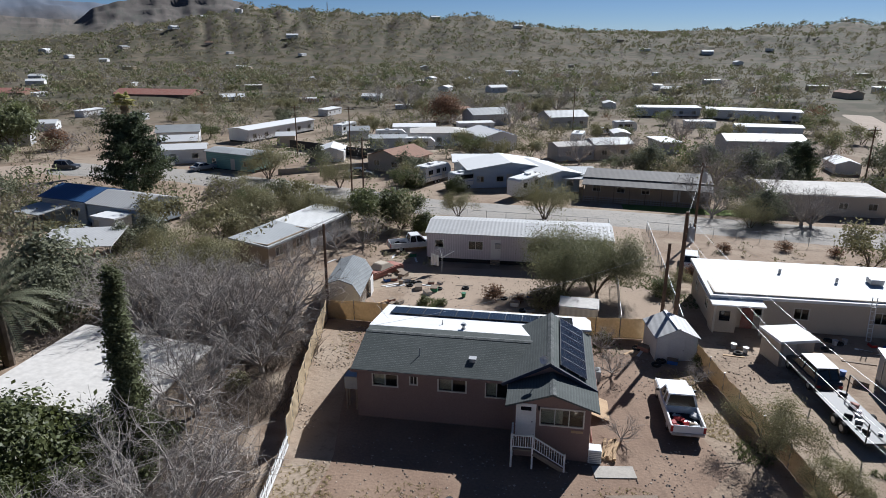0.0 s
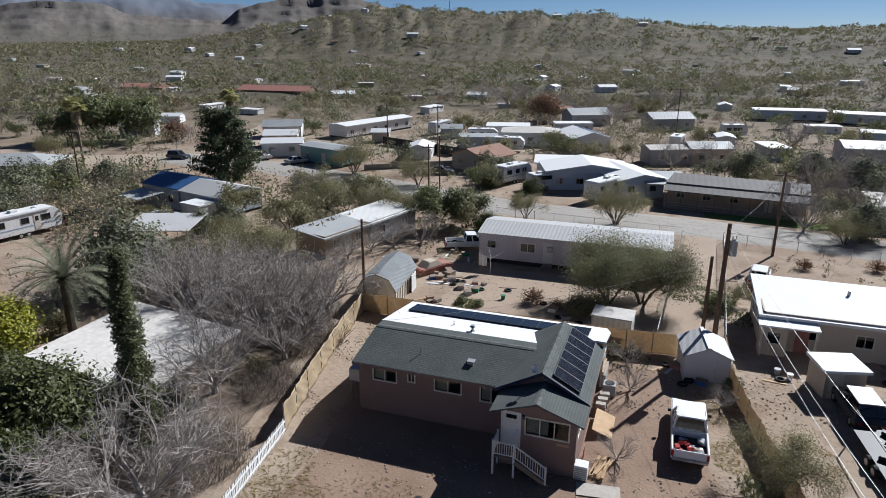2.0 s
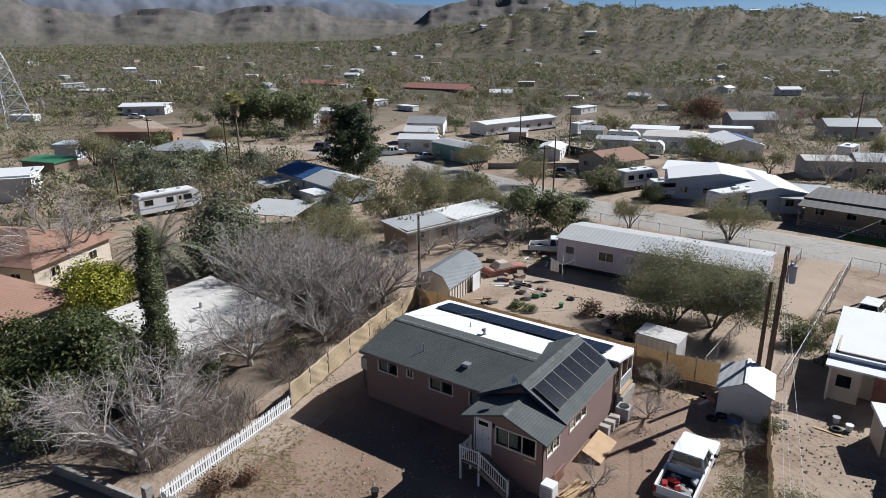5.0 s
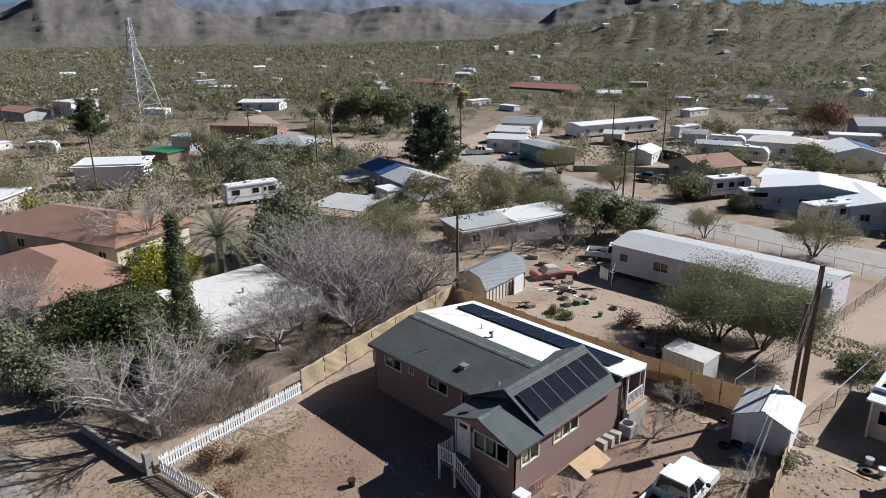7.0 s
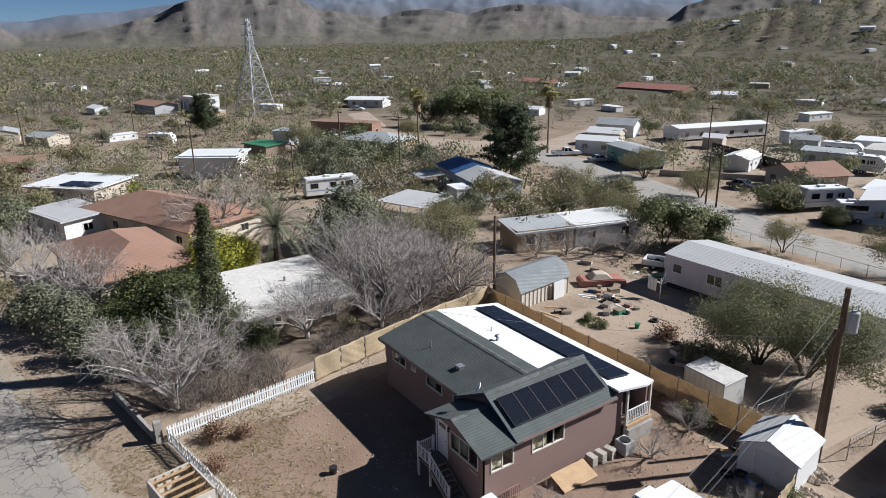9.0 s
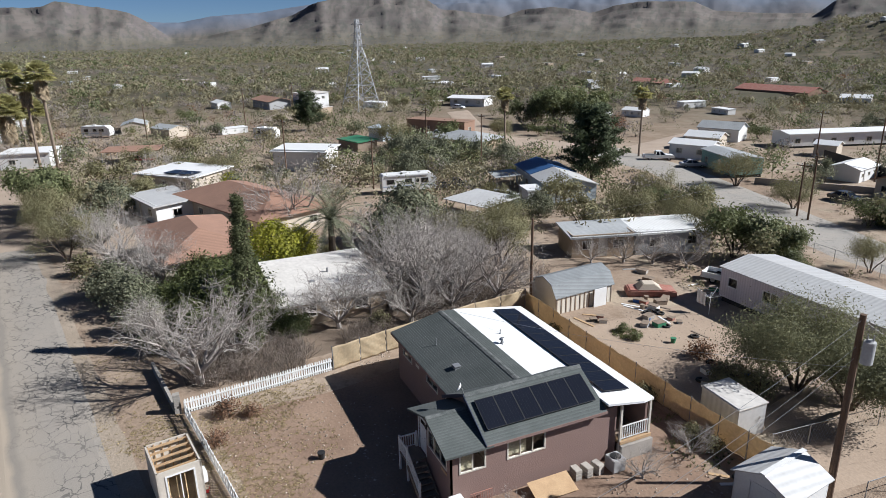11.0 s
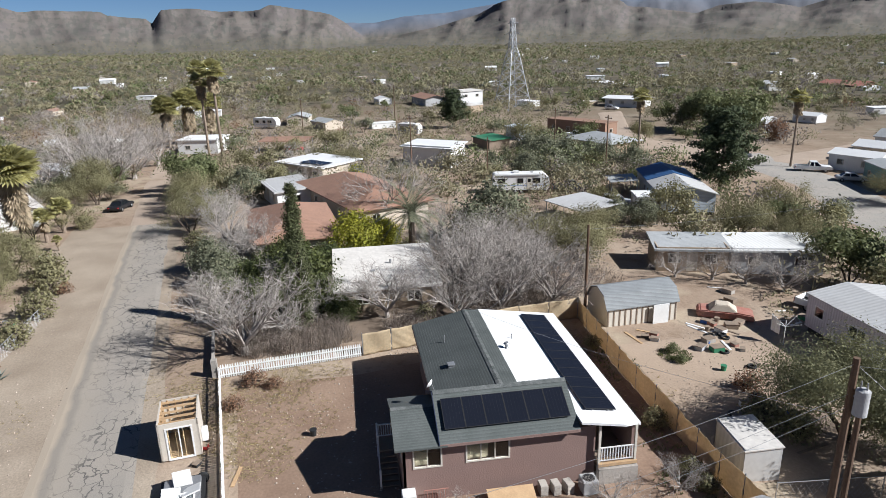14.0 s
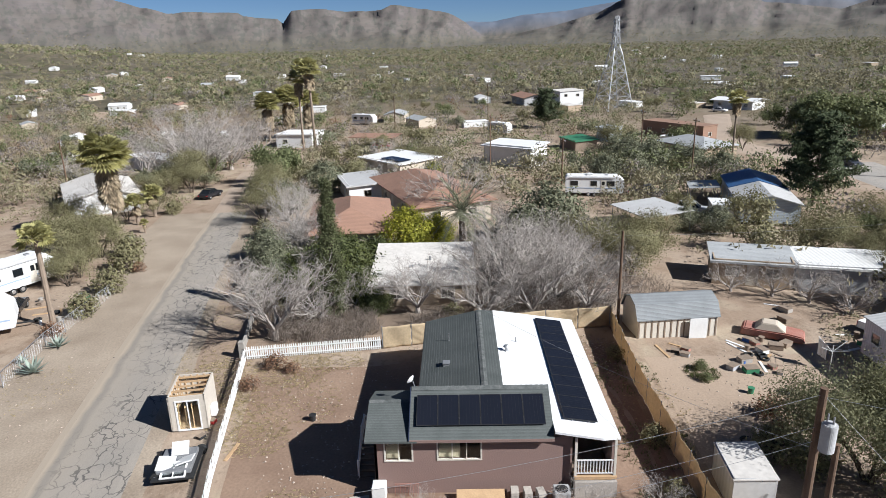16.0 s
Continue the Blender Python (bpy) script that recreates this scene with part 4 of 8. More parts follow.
def building(name, label, x, y, yaw, w, d, h, roof, wall, roofmat, openings=None, rise=0.9, over=0.3, along="x", fall=0.25, base=0.0, category="house", group=""):
    e = thing(name, label, category, on_ground(x, y, yaw), group)
    KEEP_CLEAR.append((x, y, max(w, d) * 0.5 + 0.5))
    walls_of(e, w, d, base - (0.3 if base == 0 else 0), h, wall, openings or {}, TRIM if wall is not TRIM else WHITE)
    if roof == "gable":
        roof_gable(e, w, d, h, rise, over, roofmat, along, wall=wall)
    elif roof == "hip":
        roof_hip(e, w, d, h, rise, over, roofmat)
    else:
        roof_flat(e, w, d, h, over, roofmat, fall if roof == "shed" else 0.0)
    if base > 0:
        Geo().box(-w / 2 + 0.1, w / 2 - 0.1, -d / 2 + 0.1, d / 2 - 0.1, -0.3, base).ob("skirting", DARK, e)
    Geo().box(-w / 2 + 0.2, w / 2 - 0.2, -d / 2 + 0.2, d / 2 - 0.2, base + 0.02, base + 0.1).ob("floor_slab", OLDWOOD, e)
    return e


def wins(length, n, v=1.0, a=1.1, b=0.9, door=None):
    """n windows spread over a wall, and a door at door metres."""
    out = []
    for i in range(n):
        u = length * (i + 0.5) / n - a / 2
        if door is not None and abs(u - door) < a + 0.4:
            continue
        out.append((u, v, a, b, "wide" if a > 1 else "one"))
    if door is not None:
        out.append((door, 0.15, 0.9, 2.0, "door"))
    return out


g = thing("garage", "low garage with dusty white roof falling towards the yard", "garage", on_ground(-26.4, 32.5, 90))
KEEP_CLEAR.append((-26.4, 32.5, 5.5))
walls_of(g, 8.9, 8.8, -0.3, 1.9, TAN, {"f": wins(8.9, 2, 0.7), "r": wins(8.8, 2, 0.7, door=1.0)}, TRIM)
Geo().prism([(-4.35, 1.9), (4.37, 1.9), (4.37, 2.8)], -4.42, 4.42, "x").ob("upper_wall", TAN, g)
roof_flat(g, 8.9, 8.8, 2.83, 0.25, FLATROOF, 0.93, 0.16)
Geo().tube((0.6, 0.4, 2.4), (0.6, 0.4, 2.95), 0.1).ob("vent_pipe", GALV, g)
Geo().box(-1.3, -0.9, -1.2, -0.8, 2.15, 2.5).ob("vent", GALV, g, bevel=0.02)
building("house", "single-storey house with faded terracotta shingle hip roof", -43.5, 23.2, 8, 14.5, 8.6, 2.7, "hip", CREAM, TILE, {"f": wins(14.5, 4, door=6.0), "r": wins(8.6, 2), "b": wins(14.5, 4)}, rise=1.7, over=0.6)
building("house", "long house with faded terracotta shingle hip roof behind citrus tree", -60.5, 31.5, 22, 21, 10, 2.7, "hip", CREAM, TILE, {"f": wins(21, 5, door=9.0), "r": wins(10, 2), "l": wins(10, 2)}, rise=1.8, over=0.7)

# barn-roofed shed behind the corner of the fence
e = thing("barn_shed", "pale shed with grey barn roof and vertical battens", "shed", on_ground(-17.0, 52.3, 96), "")
KEEP_CLEAR.append((-17, 52.3, 4))
L, W = 6.3, 3.3
wall_geo(L, -0.3, 1.75, 0.08, []).ob("wall", TRIM, e).matrix_basis = pose(-L / 2, -W / 2, 0)
wall_geo(L, -0.3, 1.75, 0.08, []).ob("wall", TRIM, e).matrix_basis = pose(L / 2, W / 2, 0, 0, 0, 180)
gam = [(-W / 2, 1.7), (-W / 2 + 0.55, 2.55), (0, 2.95), (W / 2 - 0.55, 2.55), (W / 2, 1.7)]
for sx in (-1, 1):
    Geo().prism([(-W / 2 + 0.003, -0.3)] + gam + [(W / 2 - 0.003, -0.3)], sx * (L / 2 - 0.04) - 0.04, sx * (L / 2 - 0.04) + 0.04, "x").ob("end_wall", TRIM, e)
out = [(-W / 2 - 0.15, 1.6), (-W / 2 + 0.5, 2.66), (0, 3.07), (W / 2 - 0.5, 2.66), (W / 2 + 0.15, 1.6)]
inn = [(a, b - 0.07) for a, b in reversed(out)]
Geo().prism(out + inn, -L / 2 - 0.15, L / 2 + 0.15, "x").ob("roof", GREYSHINGLE, e)
for i in range(13):
    x = -L / 2 + 0.1 + i * (L - 0.2) / 12
    for y in (-W / 2 - 0.02, W / 2 + 0.02):
        Geo().box(x - 0.05, x + 0.05, y - 0.02, y + 0.02, -0.2, 1.72).ob("batten", OLDWOOD, e)
d = Geo().box(0.8, 2.2, -W / 2 - 0.35, -W / 2 - 0.28, -0.1, 1.6)
d.ob("door", WHITE, e, "white sheet leaning open at the shed").matrix_basis = pose(0, 0, 0)

# small white shed beside the driveway
e = thing("garden_shed", "white painted shed with pitched metal roof", "shed", on_ground(9.55, 45.95, 8), "")
KEEP_CLEAR.append((9.55, 45.95, 2.5))
walls_of(e, 2.9, 3.1, -0.2, 1.85, WHITE, {"f": [(0.85, 0.02, 1.2, 1.7, "door")]}, WHITE, 0.08)
roof_gable(e, 2.9, 3.1, 1.85, 0.65, 0.16, METALROOF, "y", 0.06, WHITE)
Geo().box(-0.12, 0.12, -1.75, 1.75, 2.54, 2.59).ob("ridge_cap", WHITE, e)

# metal storage shed behind the back fence
e = thing("storage_shed", "white metal storage shed with flat roof", "shed", on_ground(3.1, 49.75, -4), "")
KEEP_CLEAR.append((3.1, 49.75, 2.5))
walls_of(e, 3.0, 2.0, -0.2, 1.95, METALROOF, {}, WHITE, 0.05)
roof_flat(e, 3.0, 2.0, 1.95, 0.06, FLATROOF, 0.12, 0.06)

# mobile home across the back yard
e = thing("mobile_home", "long pale lilac mobile home with white metal roof", "mobile home", on_ground(-2.6, 67.9, 0.5), "mobile homes")
KEEP_CLEAR.append((-6, 67, 6)), KEEP_CLEAR.append((2, 67, 6))
walls_of(e, 19.0, 6.6, 0.55, 3.2, LILAC, {"f": [(0.9, 1.7, 0.9, 0.8, "one"), (4.4, 1.6, 1.5, 0.9, "wide"), (6.8, 0.7, 0.9, 2.0, "door"), (10.5, 1.6, 1.5, 0.9, "wide"), (15, 1.6, 1.5, 0.9, "wide")], "l": [(2.6, 1.7, 1.0, 0.8, "one")]}, WHITE, 0.1)
roof_gable(e, 19.0, 6.6, 3.2, 0.55, 0.15, METALROOF, "x", 0.08, LILAC)
Geo().box(-9.3, 9.3, -3.1, 3.1, -0.2, 0.55).ob("skirting", DARK, e)
for i in range(4):
    Geo().box(-2.75, -1.8, -4.4 + i * 0.28, -4.1 + i * 0.28, -0.05, 0.14 + i * 0.15).ob("step", OLDWOOD, e)
Geo().box(-2.3, -1.75, -3.62, -3.3, 1.9, 2.4).ob("window_cooler", GALV, e)

# tan house with the white L-shaped roof
e = thing("house", "tan stucco house with bright white flat roof", "house", on_ground(24.2, 55.5, 0), "")
KEEP_CLEAR.append((20, 54.9, 7)), KEEP_CLEAR.append((28, 54.9, 7))
walls_of(e, 21.0, 7.6, -0.3, 3.1, CREAM, {"f": [(2.9, 1.3, 0.9, 0.9, "one"), (6.2, 1.2, 1.1, 0.9, "wide"), (12, 1.2, 1.2, 0.9, "wide"), (17, 1.2, 1.2, 0.9, "wide")], "l": wins(7.6, 2)}, TRIM)
roof_flat(e, 21.0, 7.6, 3.1, 0.35, MEMBRANE, 0.35, 0.22)
po = Geo().prism([(-5.4, 2.55), (0.6, 2.75), (0.6, 2.87), (-5.4, 2.67)], -10.9, -6.9, "x").ob("porch_roof", MEMBRANE, e)
Geo().box(-10.7, -8.9, -5.0, -3.82, -0.3, 2.55).ob("porch_wall", CREAM, e)
Geo().box(-8.2, -7.3, -3.88, -3.81, 0.0, 2.1).ob("door", FADEDRED, e, "red-brown door under the porch")
Geo().box(-10.2, -9.4, -5.03, -5.0, 1.2, 2.0).ob("porch_window", TINT, e)
for x in (-10.6, -7.1):
    Geo().box(x - 0.06, x + 0.06, -5.25, -5.13, -0.3, 2.57).ob("post", TRIM, e)
for x, y in ((0, 0), (5, 1), (-4, 1.5)):
    Geo().tube((x, y, 3.2), (x, y, 3.6), 0.12).ob("vent_pipe", GALV, e)
Geo().box(2.5, 3.5, -0.3, 0.7, 3.2, 3.65).ob("roof_cooler", GALV, e, bevel=0.04)
g = Geo()
for x in (0.9, 1.25):
    g.beam((x, -4.7, -0.3), (x, -4.3, 3.6), 0.05)
for i in range(10):
    g.beam((0.9, -4.66 + i * 0.034, 0.1 + i * 0.34), (1.25, -4.66 + i * 0.034, 0.1 + i * 0.34), 0.04)
ladder = thing("ladder", "white metal ladder leaning on the tan house", "ladder", on_ground(24.2, 55.5, 0), "")
g.ob("ladder_frame", WHITE, ladder)

building("pump_house", "low cream box shed with white lid roof", 17.7, 46.2, 15, 2.5, 2.3, 1.9, "flat", CREAM, MEMBRANE, {"f": [(0.3, 0.1, 0.8, 1.6, "door")]}, over=0.2, category="shed")
building("pump_house", "low grey shed beside the parked trailer", 24.5, 42.5, -5, 3.4, 3.2, 2.0, "shed", GREYWALL, METALROOF, {"l": [(0.8, 0.1, 0.9, 1.7, "door")]}, over=0.2, category="shed")

# house with blue and white metal roofs
building("house", "pale blue sided house with white ribbed metal roof", -53.0, 75.7, -14, 8.6, 7.0, 2.9, "gable", PALEBLUE, METALROOF, {"f": wins(8.6, 2), "r": [(2.0, 1.1, 1.2, 0.9, "wide")]}, rise=1.0, along="x", base=0.4)
building("house", "pale blue house wing with blue metal roof", -61.4, 77.8, -14, 8.0, 7.0, 3.1, "gable", PALEBLUE, BLUEMETAL, {"f": wins(8, 2, door=1.2), "l": wins(7, 1)}, rise=1.0, along="x")
building("garden_shed", "white box shed beside the blue-roofed house", -52.2, 69.9, -12, 3.7, 2.6, 2.2, "flat", WHITE, MEMBRANE, {"f": [(0.3, 0.1, 0.8, 1.8, "door")]}, over=0.1, category="shed")


def carport(label, x, y, yaw, w, d, h, roofmat, group=""):
    e = thing("carport", label, "carport", on_ground(x, y, yaw), group)
    KEEP_CLEAR.append((x, y, max(w, d) * 0.55))
    roof_flat(e, w, d, h, 0.1, roofmat, 0.25, 0.1)
    for sx in (-1, 0, 1):
        for sy in (-1, 1):
            Geo().tube((sx * (w / 2 - 0.2), sy * (d / 2 - 0.2), -0.2), (sx * (w / 2 - 0.2), sy * (d / 2 - 0.2), h - 0.12 + sy * 0.12), 0.06).ob("post", GALV, e)
    return e


carport("open carport with white metal roof", -48.6, 59.8, 20, 7.6, 6.6, 2.5, METALROOF)
carport("grey carport in front of the blue-roofed house", -63.5, 71.6, -14, 5.0, 4.0, 2.5, GREYMETAL)
carport("long brown-roofed carport over red cars", -122, 17, 75, 11, 6, 2.8, TILE)
carport("low carport with grey metal roof", 5.0, 106.5, 10, 6.5, 9, 2.7, GREYMETAL)

# sheds and homes between the yard and the cross street
building("workshop", "long shed with grey metal roof and open front", -28.8, 63.6, 74, 6.9, 4.6, 2.6, "shed", TAN, GREYMETAL, {"f": wins(6.9, 2, door=3.0)}, fall=0.35)
building("workshop", "white metal-roofed lean-to with green tarpaulin", -26.9, 71.4, 76, 8.8, 4.8, 2.7, "shed", GREYWALL, METALROOF_Y, {"f": wins(8.8, 2)}, fall=0.3)
building("mobile_home", "teal green mobile home with pale roof", -56.4, 113.2, -18, 11.5, 5.0, 3.1, "gable", TEAL, GREYMETAL, {"f": wins(11.5, 3, a=0.9, door=6.0), "l": wins(5, 1)}, rise=0.4, base=0.5, category="mobile home", group="mobile homes")
building("house", "small house with salmon pink gable roof", -27.4, 118.6, 66, 8.2, 8.0, 2.6, "gable", CREAM, TILE, {"f": wins(8.2, 2), "l": wins(8, 2, a=1.3), "r": wins(8, 2)}, rise=1.3, over=0.6)
building("house", "white-roofed house with pale blue walls and sprawling additions", -7.2, 109.5, 18, 13, 8, 3.1, "gable", PALEBLUE, MEMBRANE, {"f": wins(13, 4, door=6.0), "r": wins(8, 2)}, rise=1.0, along="y", over=0.7)
building("house", "low white-roofed wing of the sprawling house", -0.6, 107.5, 30, 7, 11, 2.9, "gable", PALEBLUE, MEMBRANE, {"f": wins(7, 2), "r": wins(11, 3)}, rise=0.7, over=0.6, along="y")
building("house", "white flat-roofed annex of the sprawling house", -12.0, 116.0, 10, 9, 6, 2.8, "shed", WHITE, MEMBRANE, {"f": wins(9, 2)}, over=0.5)
lh = building("house", "long dark tan house with flat roof and shaded veranda", 15.2, 103.0, -8, 18.0, 6.5, 3.1, "shed", TAN, DARKROOF, {"f": wins(18, 5, door=13.0)}, over=0.3, fall=0.15)
Geo().prism([(-6.4, 2.5), (-3.2, 2.9), (-3.2, 3.0), (-6.4, 2.6)], -9.2, 9.2, "x").ob("veranda_roof", DARKROOF, lh)
for i in range(9):
    Geo().box(-9.0 + i * 2.23, -8.88 + i * 2.23, -6.2, -6.08, -0.3, 2.55).ob("post", OLDWOOD, lh)
g = Geo()
for i in range(44):
    for j in range(3):
        g.box(-8.9 + i * 0.4, -8.63 + i * 0.4, -6.16, -6.1, 0.02 + j * 0.3, 0.2 + j * 0.3)
tagged(g.ob("breeze_block", BLOCK, lh), kind="stuff")
building("house", "grey-roofed house behind bare trees", 38.5, 99, 0, 15, 8, 3.0, "shed", CREAM, FLATROOF, {"f": wins(15, 4)})
building("house", "grey house with complex roof among bare trees", 44.5, 149, 4, 16, 8, 3.0, "gable", GREYWALL, GREYMETAL, {"f": wins(16, 4, door=8)}, rise=1.0)
building("mobile_home", "pale blue mobile home with white roof", 52.5, 172, -3, 15, 5, 3.0, "gable", PALEBLUE, MEMBRANE, {"f": wins(15, 4, door=6)}, rise=0.4, base=0.4, category="mobile home", group="mobile homes")
building("mobile_home", "long blue-grey mobile home with white roof", 36, 217, 5, 19, 5, 3.0, "shed", PALEBLUE, MEMBRANE, {"f": wins(19, 5)}, base=0.4, category="mobile home", group="mobile homes")
building("mobile_home", "long white mobile home", 60, 212, -10, 26, 6, 3.0, "shed", WHITE, MEMBRANE, {"f": wins(26, 6)}, base=0.4, category="mobile home", group="mobile homes")
building("garden_shed", "tall white shed with gable roof", 16, 156, 5, 3.4, 6, 2.8, "gable", WHITE, MEMBRANE, {}, rise=0.4, along="y", category="shed")
building("garden_shed", "dark wooden shed with white roof", 24.5, 147, 20, 4.0, 6.5, 2.6, "shed", GREYWALL, MEMBRANE, {}, category="shed")
building("house", "grey gabled house among desert scrub", -18, 188, 30, 11, 8, 3.0, "gable", GREYWALL, GREYMETAL, {"f": wins(11, 3)}, rise=1.4)
s = building("house", "white house with solar panels on the roof", -13.2, 146.5, 30, 8, 11.5, 3.0, "gable", WHITE, MEMBRANE, {"f": wins(8, 2), "r": wins(11.5, 2)}, rise=1.1, along="y")
Geo().prism([(0.3, 4.2), (3.9, 3.2), (3.9, 3.26), (0.3, 4.26)], -4.8, 4.8).ob("solar_panel", BLUEMETAL, s)
building("house", "white house with low metal roof", -70, 118, 25, 8, 5, 2.7, "gable", WHITE, MEMBRANE, {"f": wins(8, 2)}, rise=0.7)
building("house", "small white house with pale roof", -76.5, 127.5, 25, 7, 5, 2.7, "gable", CREAM, MEMBRANE, {"f": wins(7, 2)}, rise=0.9)
building("house", "small white house with grey roof", -84, 140, 25, 9, 6, 2.8, "gable", WHITE, GREYMETAL, {"f": wins(9, 2)}, rise=1.2)
building("mobile_home", "long white mobile home with awning", -67, 154, 72, 24, 6, 2.9, "gable", WHITE, MEMBRANE, {"f": wins(24, 6)}, rise=0.4, base=0.4, category="mobile home", group="mobile homes")
building("garden_shed", "white shed with brown front", -58.5, 141, 20, 4, 3.5, 2.3, "gable", CREAM, MEMBRANE, {}, rise=0.6, category="shed")
building("garden_shed", "small grey gabled shed", -45, 152, 20, 5, 4, 2.4, "gable", GREYWALL, GREYMETAL, {}, rise=0.7, category="shed")
building("mobile_home", "short white mobile home with metal roof", -34.5, 139.5, 15, 8, 4, 2.7, "shed", WHITE, GREYMETAL, {"f": wins(8, 2)}, base=0.3, category="mobile home", group="mobile homes")
building("house", "cream-roofed house with open porch", -25, 149, 12, 12, 7, 2.9, "hip", WHITE, FLATROOF, {"f": wins(12, 3)}, rise=0.9, over=0.6)
building("house", "flat-roofed white house among trailers", -32.5, 158, 12, 10, 5, 2.9, "shed", WHITE, MEMBRANE, {"f": wins(10, 3)})
building("house", "grey-blue gabled house beside parked cars", 3.5, 186, 25, 11, 8, 3.0, "gable", GREYWALL, GREYMETAL, {"f": wins(11, 3)}, rise=1.3)
building("house", "white mobile home behind the sprawling house", 5, 135, 25, 9, 5, 2.9, "gable", GREYWALL, FLATROOF, {"f": wins(9, 2)}, rise=0.5)
building("house", "pale house among bare trees", 12, 138, 20, 8, 6, 3.0, "gable", CREAM, GREYMETAL, {"f": wins(8, 2)}, rise=0.9)

# west side
building("barn", "tall white shed with single-slope white roof", -97.0, 47.2, 53, 10.6, 6.0, 4.0, "shed", WHITE, MEMBRANE, {"b": wins(10.6, 2)}, fall=0.5, over=0.5, category="barn")
s = building("house", "low house with white roof and two solar panels", -91, 25, 42, 12, 9, 2.8, "shed", CREAM, MEMBRANE, {"f": wins(12, 3)}, over=0.5)
for k in (0, 1):
    Geo().box(-0.5 + k * 3.0, 2.1 + k * 3.0, -3.9, -1.2, 2.96, 3.06).ob("solar_panel", PANEL, s)
building("house", "white house with metal porch roof", -68.5, 21.0, 18, 9.5, 5.5, 2.8, "shed", WHITE, METALROOF, {"f": wins(9.5, 2, door=3), "r": wins(5.5, 1)}, over=0.5)
building("mobile_home", "brown sided mobile home with flat roof", -127.5, 88.8, 33, 17.5, 5, 3.3, "flat", BROWNWALL, BROWNWALL, {"f": wins(17.5, 4, door=13), "r": wins(5, 1)}, over=0.1, base=0.3, category="mobile home", group="mobile homes")
building("house", "low house with grey-green hip roof", -101, 83.5, 25, 13, 8.5, 2.6, "hip", TAN, GREYMETAL, {"f": wins(13, 3)}, rise=1.4, over=0.5)
building("garden_shed", "shed with green roof", -113.5, 62.5, 15, 8, 5, 2.3, "shed", OLDWOOD, GREEN, {}, category="shed")
building("garden_shed", "pale blue box shed beside trees", -124, 71.5, 30, 4.5, 3.5, 3.2, "shed", PALEBLUE, PALEBLUE, {}, category="shed")
building("house", "white house with wide patio roof", -187, 127.5, 40, 13, 8, 2.8, "gable", WHITE, MEMBRANE, {"f": wins(13, 3)}, rise=0.6, over=1.0)
building("house", "long flat-roofed pale house", -258, 153, 12, 24, 9, 3.0, "shed", CREAM, MEMBRANE, {"f": wins(24, 5)})
building("house", "two-storey white house with flat roofs", -214, 76, 15, 10, 9, 5.2, "shed", WHITE, FLATROOF, {"f": wins(10, 3, v=3.2), "r": wins(9, 2, v=3.2)})
building("house", "low brown-roofed house with veranda", -221, 63, 12, 16, 8, 2.9, "gable", GREYWALL, TILE, {"f": wins(16, 4)}, rise=1.0, over=0.8)
building("house", "white house under a wide pale roof", -65.5, -18.5, 32, 15, 9, 2.6, "gable", WHITE, FLATROOF, {"f": wins(15, 3), "b": wins(15, 3)}, rise=1.2, over=0.5)
building("mobile_home", "long white trailer house behind palms", -98, -24, 60, 14, 5, 2.8, "flat", WHITE, MEMBRANE, {"f": wins(14, 3)}, base=0.4, category="mobile home", group="mobile homes")
building("house", "pale house at the end of the street", -128, -2, 80, 9, 8, 3.0, "flat", WHITE, MEMBRANE, {"f": wins(9, 2)})
building("house", "small house shaded by trees", -118.5, 130, 30, 8, 6, 2.9, "gable", GREYWALL, MEMBRANE, {"f": wins(8, 2)}, rise=0.9)
building("house", "long low house with brick red roof", -145, 231, 2, 30, 10, 3.0, "gable", BROWNWALL, FADEDRED, {"f": wins(30, 6)}, rise=1.6)
building("house", "long low house with dull red roof", -205, 226, 8, 20, 9, 3.0, "gable", BROWNWALL, FADEDRED, {"f": wins(20, 4)}, rise=1.4)

# scattered far houses over the valley floor
rf = random.Random(11)
far_kinds = []
for lab, w, d, h, wm, rm, kind in (("far white mobile home among desert scrub", 16, 6, 3.2, WHITE, MEMBRANE, "shed"), ("far tan house with pale flat roof", 14, 10, 3.4, TAN, FLATROOF, "flat"), ("far house with grey gable roof", 13, 9, 3.0, CREAM, GREYMETAL, "gable"), ("far house with brown roof", 15, 9, 3.0, CREAM, TILE, "gable"), ("far white house with white roof", 12, 8, 3.0, WHITE, MEMBRANE, "gable")):
    far_kinds.append(building("far_house", lab, 0, 0, 0, w, d, h, kind, wm, rm, {"f": wins(w, 3)}, rise=1.3, group="far houses"))
    KEEP_CLEAR.pop()
placed = 0
used = set()
while placed < 150:
    a, r = radians(rf.uniform(-34, 128)), 190 * math.exp(rf.random() ** 0.8 * 2.05)
    x, y = -r * math.sin(a), r * math.cos(a)
    if any(math.hypot(x - c[0], y - c[1]) < c[2] + 14 for c in KEEP_CLEAR):
        continue
    k = rf.choices(range(5), (5, 2, 2, 1, 4))[0]
    m = pose(x, y, terrain_z(x, y) + 0.25, 0, 0, rf.choice((0, 15, 80, 100, 30)) + rf.uniform(-8, 8)) @ Matrix.Scale(rf.uniform(0.6, 0.9), 4)
    if k not in used:
        used.add(k)
        far_kinds[k].matrix_world = m
    else:
        copy_thing(far_kinds[k], m)
    KEEP_CLEAR.append((x, y, 9))
    placed += 1


